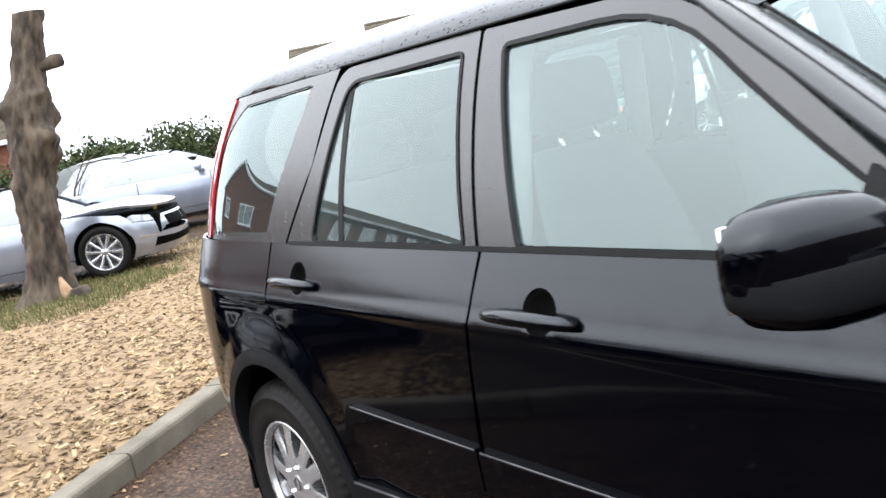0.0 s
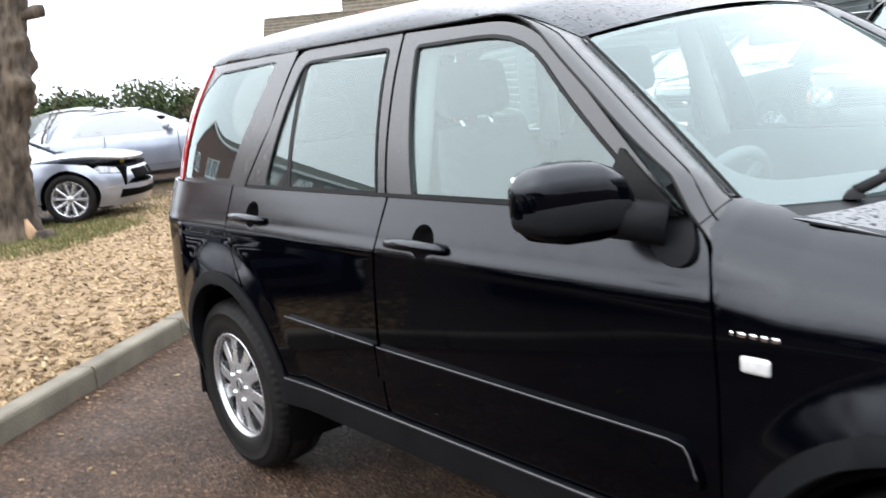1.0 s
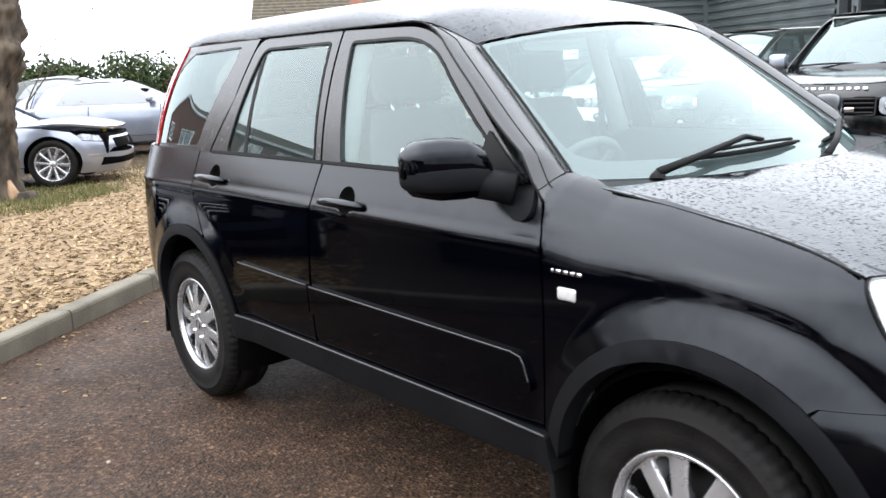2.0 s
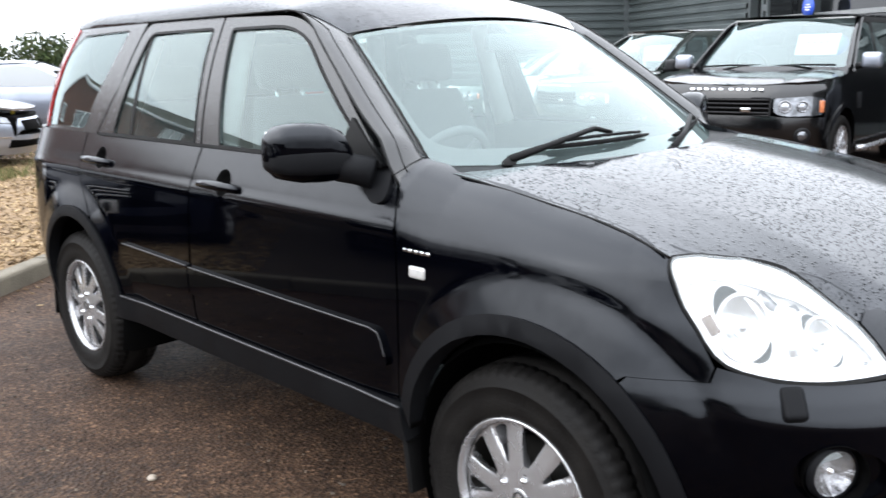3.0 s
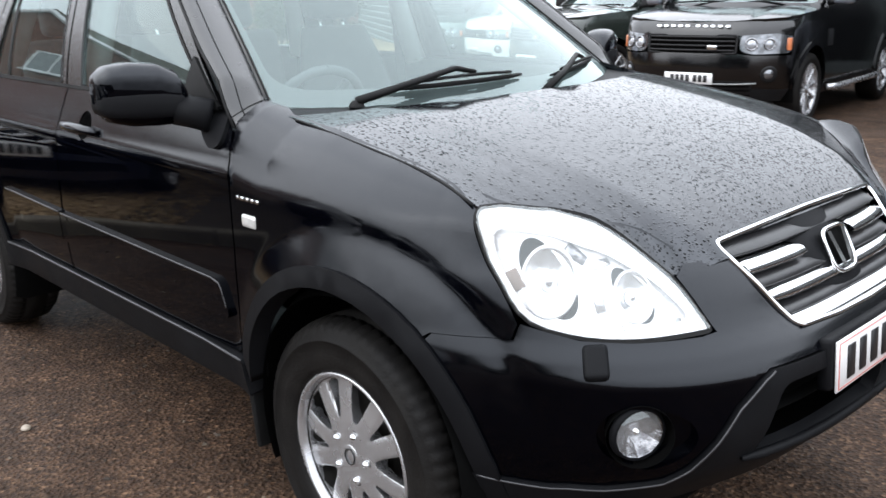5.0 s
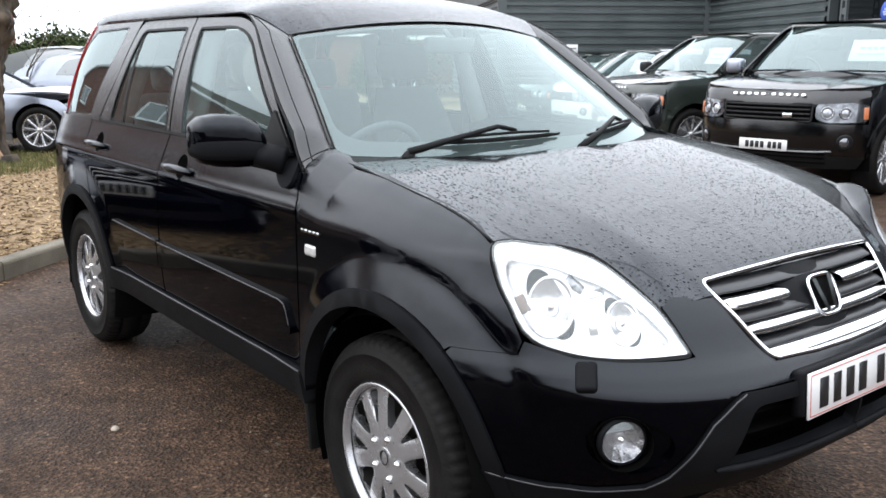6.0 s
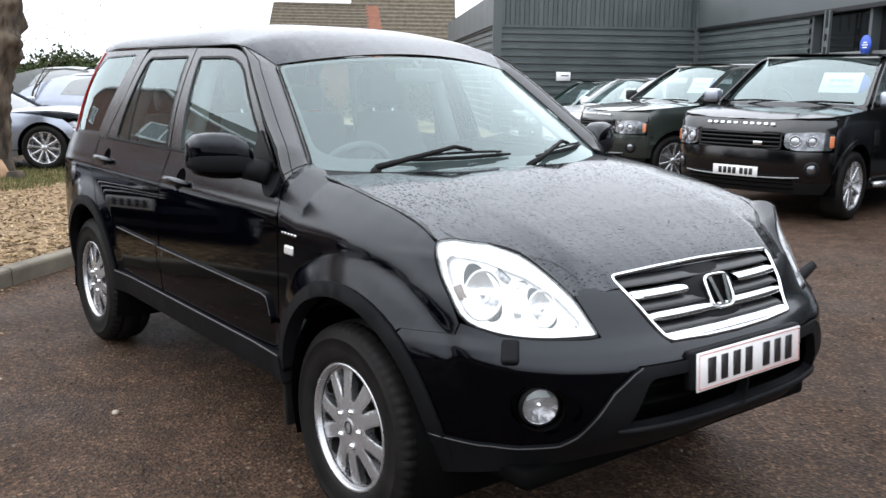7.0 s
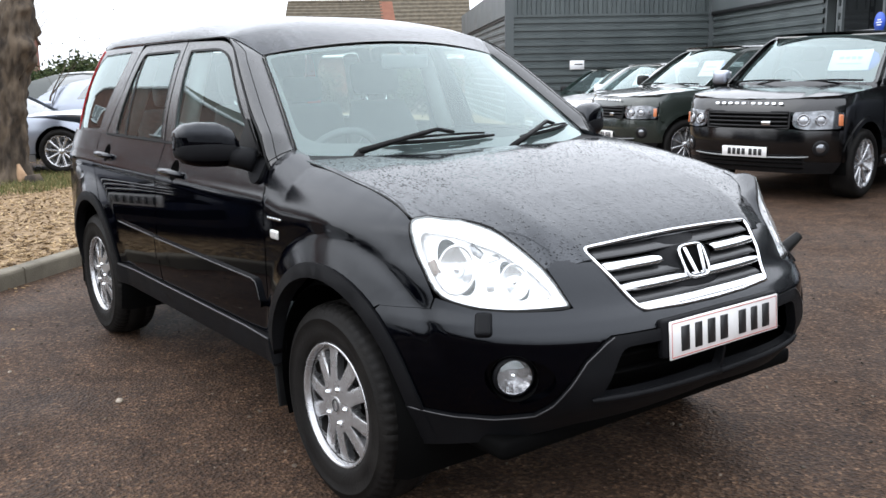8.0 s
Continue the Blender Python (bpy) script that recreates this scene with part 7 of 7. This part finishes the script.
def bare_tree(at, height, seed, label, leaves=0):
    r = random.Random(seed)
    ob = thing("bare_tree", label, "tree", pose(*at))
    segs, tips = [], []

    def grow_limb(p, d, ln, rad, depth):
        pts, rs = [p], [rad]
        for k in range(3):
            d = (d + Vector((r.gauss(0, 0.16), r.gauss(0, 0.16), r.gauss(0.05, 0.10)))).normalized()
            pts.append(pts[-1] + d * ln / 3)
            rs.append(rad * (1 - 0.22 * (k + 1)))
        segs.append(tube(pts, rs, 5 if depth else 7))
        tips.append(pts[-1])
        if depth < 4:
            for k in range(3 if depth < 2 else 2):
                nd = (d + Vector((r.gauss(0, 0.55), r.gauss(0, 0.55), r.gauss(0.15, 0.3)))).normalized()
                grow_limb(pts[-1 - (k % 2)], nd, ln * r.uniform(0.55, 0.8), rs[-1] * 0.8, depth + 1)
    grow_limb(Vector((0, 0, -0.1)), Vector((0, 0, 1)), height * 0.34, height * 0.016, 0)
    part("trunk", segs[0], M_BARK, ob)
    part("crown", joined(*segs[1:]), M_BARK, ob)
    if leaves:
        vs, fs = [], []
        for _ in range(leaves):
            t = tips[r.randrange(len(tips))] + Vector((r.gauss(0, 0.05), r.gauss(0, 0.05), r.gauss(0, 0.05)))
            u, w = Vector((r.gauss(0, 1), r.gauss(0, 1), r.gauss(0, 1))).normalized() * 0.03, Vector((r.gauss(0, 1), r.gauss(0, 1), r.gauss(0, 1))).normalized() * 0.015
            k = len(vs)
            vs += [tuple(t - u), tuple(t + w), tuple(t + u), tuple(t - w)]
            fs += [(k, k + 1, k + 2), (k, k + 2, k + 3)]
        part("leaves", (vs, fs), M_LEAF, ob, smooth=False)
    return ob


bare_tree((-15.6, 2.15, 0.0), 3.6, 9, "thin bare young tree with a few last leaves", 60)
for k, (x, y, sx, h, mat, lab) in enumerate(((-22.5, 1.2, 2.0, 1.75, M_LEAF, "dense dark green shrub behind the parked cars"), (-22.3, 3.6, 2.0, 1.9, M_LEAF, "tall dark green shrub behind the parked cars"), (-22.2, 6.0, 2.2, 2.05, M_LEAF, "rounded green shrub behind the parked cars"),
                                             (-22.0, 8.6, 2.0, 1.75, M_LEAFBROWN, "thin brownish winter shrub in the hedge"), (-21.5, 11.0, 2.2, 1.7, M_LEAFBROWN, "low brown winter shrub in the hedge"), (-20.5, 13.6, 2.0, 1.9, M_LEAF, "green shrub at the end of the hedge"),
                                             (-22.6, -1.6, 2.0, 1.7, M_LEAF, "dark green shrub at the far edge"), (-22.6, -4.5, 2.2, 1.8, M_LEAF, "broad dark green shrub at the far edge"))):
    leafy("shrub", lab, "shrub", (x, y, -0.05), (1.2, sx, h), 12000, mat, 0.065, 18, 20 + k, 5, "shrubs of the hedge")


for k in range(7):
    leafy("shrub", "dark evergreen shrub of the hedge across the car park", "shrub", (-13 + 4.2 * k, -19.0 - 0.6 * k, -0.05), (2.0, 1.2, 2.3), 3600, M_LEAF, 0.09, 16, 60 + k, 5, "shrubs across the car park")


# ---------------------------------------------------------------- grey shed with ribbed cladding
E1, E2 = Vector((0.839, -0.545, 0)), Vector((0.545, 0.839, 0))
C2 = Vector((-12.2, 19.0, 0))
P1 = Vector((-15.3, 14.2, 0))
BASE, BAND, TOP = -0.42, 2.87, 3.72


def ribbed(name, a, b, z0, z1, upright, label):
    """A wall of trapezoid-ribbed sheet from a to b; its face looks to the right of the way from a to b."""
    d = (b - a)
    ln = d.length
    d.normalize()
    out = Vector((d.y, -d.x, 0))
    pts = []
    pitch = 0.20 if not upright else 0.26
    span = (z1 - z0) if not upright else ln
    t = 0.0
    while t < span:
        for f, o in ((0.0, 0.0), (0.40, 0.0), (0.46, 0.045), (0.86, 0.045), (1.0, 0.0)):
            if t + f * pitch <= span:
                pts.append((t + f * pitch, o))
        t += pitch
    pts.append((span, 0.0))
    if upright:
        rows = [[(a + d * t + out * o) + Vector((0, 0, z)) for t, o in pts] for z in (z0, z1)]
    else:
        rows = [[a + out * o + Vector((0, 0, z0 + t)) for t, o in pts], [b + out * o + Vector((0, 0, z0 + t)) for t, o in pts]]
        rows = rows[::-1]
    v, f = loft(rows)
    back = [a - out * 0.2, b - out * 0.2]
    s = len(v)
    v += [tuple(p + Vector((0, 0, z))) for p in (a, b, back[1], back[0]) for z in (z0, z1)]
    f += [(s + 3, s + 2, s + 4, s + 5), (s + 5, s + 4, s + 6, s + 7), (s + 7, s + 6, s + 0, s + 1), (s + 1, s + 3, s + 5, s + 7)]
    return tagged(part(name, (v, f), M_CLAD, smooth=False), label, "wall", kind="structure")


SIDE_END = P1 - E1 * 14
JAMB = C2 + E1 * 6.4
FRONT_END = C2 + E1 * 26
ribbed("wall_west", SIDE_END, P1, BASE, BAND, False, "grey ribbed metal wall of a shed")
ribbed("wall_north", P1, C2, BASE, BAND, False, "grey wall of level metal ribs")
ribbed("wall_east", C2, JAMB, BASE, BAND, False, "grey ribbed metal wall beside the glazing")
ribbed("fascia_north", P1 - E1.cross(Vector((0, 0, 1))) * 0.0, C2, BAND + 0.02, TOP, True, "grey fascia of upright metal ribs")


def slab(name, a, b, z0, z1, off, thick, mat, label="", cat="trim"):
    d = (b - a).normalized()
    out = Vector((d.y, -d.x, 0))
    ring = [a + out * off, b + out * off, b + out * (off - thick), a + out * (off - thick)]
    return tagged(part(name, loft([[p + Vector((0, 0, z)) for p in ring] for z in (z0, z1)], True, True), mat, smooth=False), label or "plain grey metal trim on the shed", cat, kind="structure")


slab("fascia_west", SIDE_END, P1, BAND + 0.02, TOP, 0.10, 0.3, M_FLAT, "smooth grey metal fascia")
slab("fascia_east", C2, FRONT_END, BAND + 0.02, TOP + 0.3, 0.10, 0.3, M_FLAT, "smooth grey metal fascia over the glazing")
slab("trim_west", SIDE_END, P1, BAND - 0.05, BAND + 0.03, 0.05, 0.1, M_PLASTIC)
slab("trim_north", P1, C2, BAND - 0.03, BAND + 0.03, 0.045, 0.1, M_CLAD)
slab("trim_east", C2, FRONT_END, BAND - 0.05, BAND + 0.03, 0.11, 0.1, M_PLASTIC)
slab("corner_post", P1 - E2 * 0.10, P1 + E2 * 0.14, BASE, TOP, 0.05, 0.1, M_FLAT)
slab("corner_post_inner", C2 - E2 * 0.16, C2, BASE, TOP, 0.05, 0.1, M_FLAT)
tagged(part("roof", loft([[SIDE_END + Vector((0, 0, TOP - 0.3)), P1 + Vector((0, 0, TOP - 0.3))], [C2 - E1 * 14 + Vector((0, 0, TOP - 0.2)), C2 + Vector((0, 0, TOP - 0.2))]]), M_FLAT), "flat grey shed roof", "roof", kind="structure")
# glazed front
slab("window_bay", JAMB, FRONT_END, BASE, BAND, -0.18, 0.05, M_SHOPGLASS, "dark glass of a showroom front", "window")
slab("window_base", JAMB, FRONT_END, BASE, BASE + 0.62, -0.05, 0.12, M_FLAT, "grey-green metal panel under the glazing", "panel")
for k in range(9):
    p = JAMB + E1 * (0.0 + 2.2 * k)
    slab("mullion", p, p + E1 * 0.09, BASE, BAND, 0.0, 0.18, M_FLAT, "grey metal window post", "window post")
slab("transom", JAMB, FRONT_END, 1.98, 2.06, -0.06, 0.1, M_ALLOYDULL, "pale metal rail across the glazing", "window rail")
slab("inner_wall", JAMB - E2 * -3.0, FRONT_END - E2 * -3.0, BASE, BAND, 0, 0.1, M_PLASTIC, "dark wall inside the showroom", "wall")
# column with square holes
col = thing("steel_column", "grey steel column pierced with square holes", "column", Matrix.Translation(JAMB + E1 * 0.95 + Vector((0, 0, BASE))) @ Matrix((E1, E2, Vector((0, 0, 1)))).transposed().to_4x4())
for dx in (-0.085, 0.085):
    part("flange", box((0.06, 0.05, BAND - BASE), (dx, -0.15, (BAND - BASE) / 2)), M_FLAT, col, smooth=False)
for k in range(12):
    part("web", box((0.115, 0.04, 0.12), (0, -0.15, 0.14 + 0.25 * k), 0.004, 1), M_FLAT, col, smooth=False)
sign = thing("round_sign", "round blue sign with two lines of white print on the glass", "sign", Matrix.Translation(JAMB + E1 * 2.46 + Vector((0, 0, 2.15))) @ Matrix((E1, Vector((0, 0, 1)), -E2)).transposed().to_4x4())
part("disc", moved(lathe([(0.0, 0.19), (0.18, 0.19), (0.18, 0.17)], 36, 'z'), Matrix.Identity(4)), M_BLUE, sign)
for dy, w in ((0.045, 0.12), (0.0, 0.20), (-0.045, 0.15)):
    part("bar", box((w, 0.022, 0.004), (0, dy, 0.194), 0.001, 1), M_STICKER, sign)
notice = thing("wall_notice", "small white notice on the ribbed wall", "sign", Matrix.Translation(P1 + (C2 - P1) * 0.33 + Vector((E1 * 0.06)) + Vector((0, 0, 1.54))) @ Matrix((E2, Vector((0, 0, 1)), E1)).transposed().to_4x4())
part("board", box((0.40, 0.24, 0.01), (0, 0, 0), 0.002, 1), M_STICKER, notice)
part("bar", box((0.22, 0.03, 0.004), (0.04, 0.02, 0.007), 0.001, 1), M_INK, notice)
slab("pavement", JAMB + E1 * -1 - E2 * 0.1, FRONT_END - E2 * 0.1, BASE, BASE + 0.22, 1.0, 1.0, M_KERBTAN, "tan concrete plinth along the showroom", "pavement")


# ---------------------------------------------------------------- brick houses
def brick_house(at, length, depth, eaves, ridge_h, label, windows=(), courses=22, hip=0.0, gable=(), verge=False):
    """A long house with a tiled roof; x along the ridge, its face towards -y."""
    hs = thing("house", label, "house", at)
    l, w = length / 2, depth / 2
    wallv = [(-l, -w, -0.6), (l, -w, -0.6), (l, w, -0.6), (-l, w, -0.6), (-l, -w, eaves), (l, -w, eaves), (l, w, eaves), (-l, w, eaves), (-l + hip, 0, ridge_h - 0.1), (l - hip, 0, ridge_h - 0.1)]
    part("wall", (wallv, [(0, 1, 5, 4), (1, 2, 6, 9, 5), (2, 3, 7, 6), (3, 0, 4, 8, 7)]), M_BRICK, hs, smooth=False)
    ov = 0.35
    for sgn in (-1, 1):
        rows = []
        for k in range(courses + 1):
            t = k / courses
            for step in ((0.0, 0.08), (0.85, 0.0)):
                tt = min(1.0, t + step[0] / courses)
                y = sgn * (w + ov) * (1 - tt)
                z = eaves - 0.25 + (ridge_h - eaves + 0.25) * tt + step[1]
                xl = l + 0.12 - hip * tt
                rows.append([(-xl + 2 * xl * j / 8, y, z) for j in range(9)])
        v, f = loft(rows)
        part("roof", (v, f if sgn < 0 else [q[::-1] for q in f]), M_ROOF, hs, smooth=False)
    part("ridge_tiles", tube([(-l + hip, 0, ridge_h), (l - hip, 0, ridge_h)], 0.10, 8), M_ROOF, hs)
    part("gutter", tube([(-l, -w - ov, eaves - 0.27), (l, -w - ov, eaves - 0.27)], 0.06, 8), M_STICKER, hs)
    part("fascia_board", box((length, 0.03, 0.18), (0, -w - ov + 0.05, eaves - 0.2)), M_STICKER, hs, smooth=False)
    for x, z, ww, hh in windows:
        win = new("window")
        win.parent = hs
        part("frame", joined(*[data(box(s_, p_)) for s_, p_ in (((ww, 0.08, 0.07), (x, -w, z + hh / 2)), ((ww, 0.08, 0.07), (x, -w, z - hh / 2)), ((0.07, 0.08, hh), (x - ww / 2, -w, z)), ((0.07, 0.08, hh), (x + ww / 2, -w, z)), ((0.05, 0.07, hh), (x, -w, z)))]), M_STICKER, win, smooth=False)
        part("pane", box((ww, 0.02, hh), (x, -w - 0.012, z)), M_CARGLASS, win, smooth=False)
        part("sill", box((ww + 0.2, 0.16, 0.06), (x, -w - 0.06, z - hh / 2 - 0.06)), M_STICKER, win, smooth=False)
    for y, z, ww, hh in gable:
        win = new("window")
        win.parent = hs
        part("frame", joined(*[data(box(s_, p_)) for s_, p_ in (((0.08, ww, 0.08), (l, y, z + hh / 2)), ((0.08, ww, 0.08), (l, y, z - hh / 2)), ((0.08, 0.08, hh), (l, y - ww / 2, z)), ((0.08, 0.08, hh), (l, y + ww / 2, z)), ((0.07, 0.06, hh), (l, y, z)))]), M_STICKER, win, smooth=False)
        part("pane", box((0.02, ww, hh), (l + 0.012, y, z)), M_CARGLASS, win, smooth=False)
        part("sill", box((0.16, ww + 0.2, 0.06), (l + 0.06, y, z - hh / 2 - 0.06)), M_STICKER, win, smooth=False)
    if verge:
        a, b = (w + ov, eaves - 0.25), (0.0, ridge_h)
        quad = [(l - 0.05, -a[0] - 0.06, a[1]), (l + 0.72, -a[0] - 0.06, a[1]), (l + 0.42, -0.06, b[1]), (l - 0.22, -0.06, b[1])]
        part("gable_wall", (quad + [(x, y + 0.3, z - 0.1) for x, y, z in quad], [(0, 1, 2, 3), (1, 5, 6, 2), (3, 2, 6, 7), (0, 3, 7, 4)]), M_TERRA, hs, "orange terracotta gable", smooth=False)
    if gable:
        for sgn in (-1, 1):
            part("verge_board", tube([(l + 0.10, sgn * (w + ov), eaves - 0.25), (l + 0.10, 0, ridge_h - 0.05)], 0.09, 4), M_STICKER, hs)
    return hs


# the two roofs behind the black car
brick_house(pose(-36.6, 21.1, -0.4, 0, 0, 58), 4.9, 6.0, 2.9, 5.35, "brick house with a brown tiled roof behind the shed", courses=17, hip=0.25, verge=True)
brick_house(pose(-37.8, 27.0, -0.4, 0, 0, 54), 5.4, 7.0, 2.8, 6.3, "second brick house with a brown tiled roof", courses=17)
brick_house(pose(-45.0, 38.0, -0.5, 0, 0, 50), 6.0, 7.0, 3.0, 5.8, "third brick house, far off, with a tiled roof")
brick_house(pose(-44.2, 3.6, -0.4, 0, 0, 66), 9.0, 6.0, 3.7, 4.9, "red brick house half hidden behind the tree", [(-1.6, 2.3, 1.3, 1.1)])
# the terrace on the other side of the car park, which the windows mirror
brick_house(pose(-31.7, -19.3, 0, 0, 0, 50.3), 32.0, 7.0, 4.6, 6.6, "long red brick terrace with white windows and a tiled roof", [(14.4 - 2.6 * k, h, 1.3, 1.15) for k in range(12) for h in (1.3, 3.5)], gable=[(-1.7, 3.5, 1.3, 1.1), (1.7, 3.5, 1.3, 1.1), (-1.7, 1.3, 1.4, 1.2), (1.7, 1.3, 1.4, 1.2)])
# unseen second terrace, added to bound the sky that the paint mirrors
brick_house(pose(6.0, -72.0, 0, 0, 0, 180), 60.0, 7.0, 4.4, 6.6, "added unseen brick terrace with white windows, for reflections", [(-27 + 4.5 * k, h, 1.3, 1.15) for k in range(13) for h in (1.3, 3.5)])
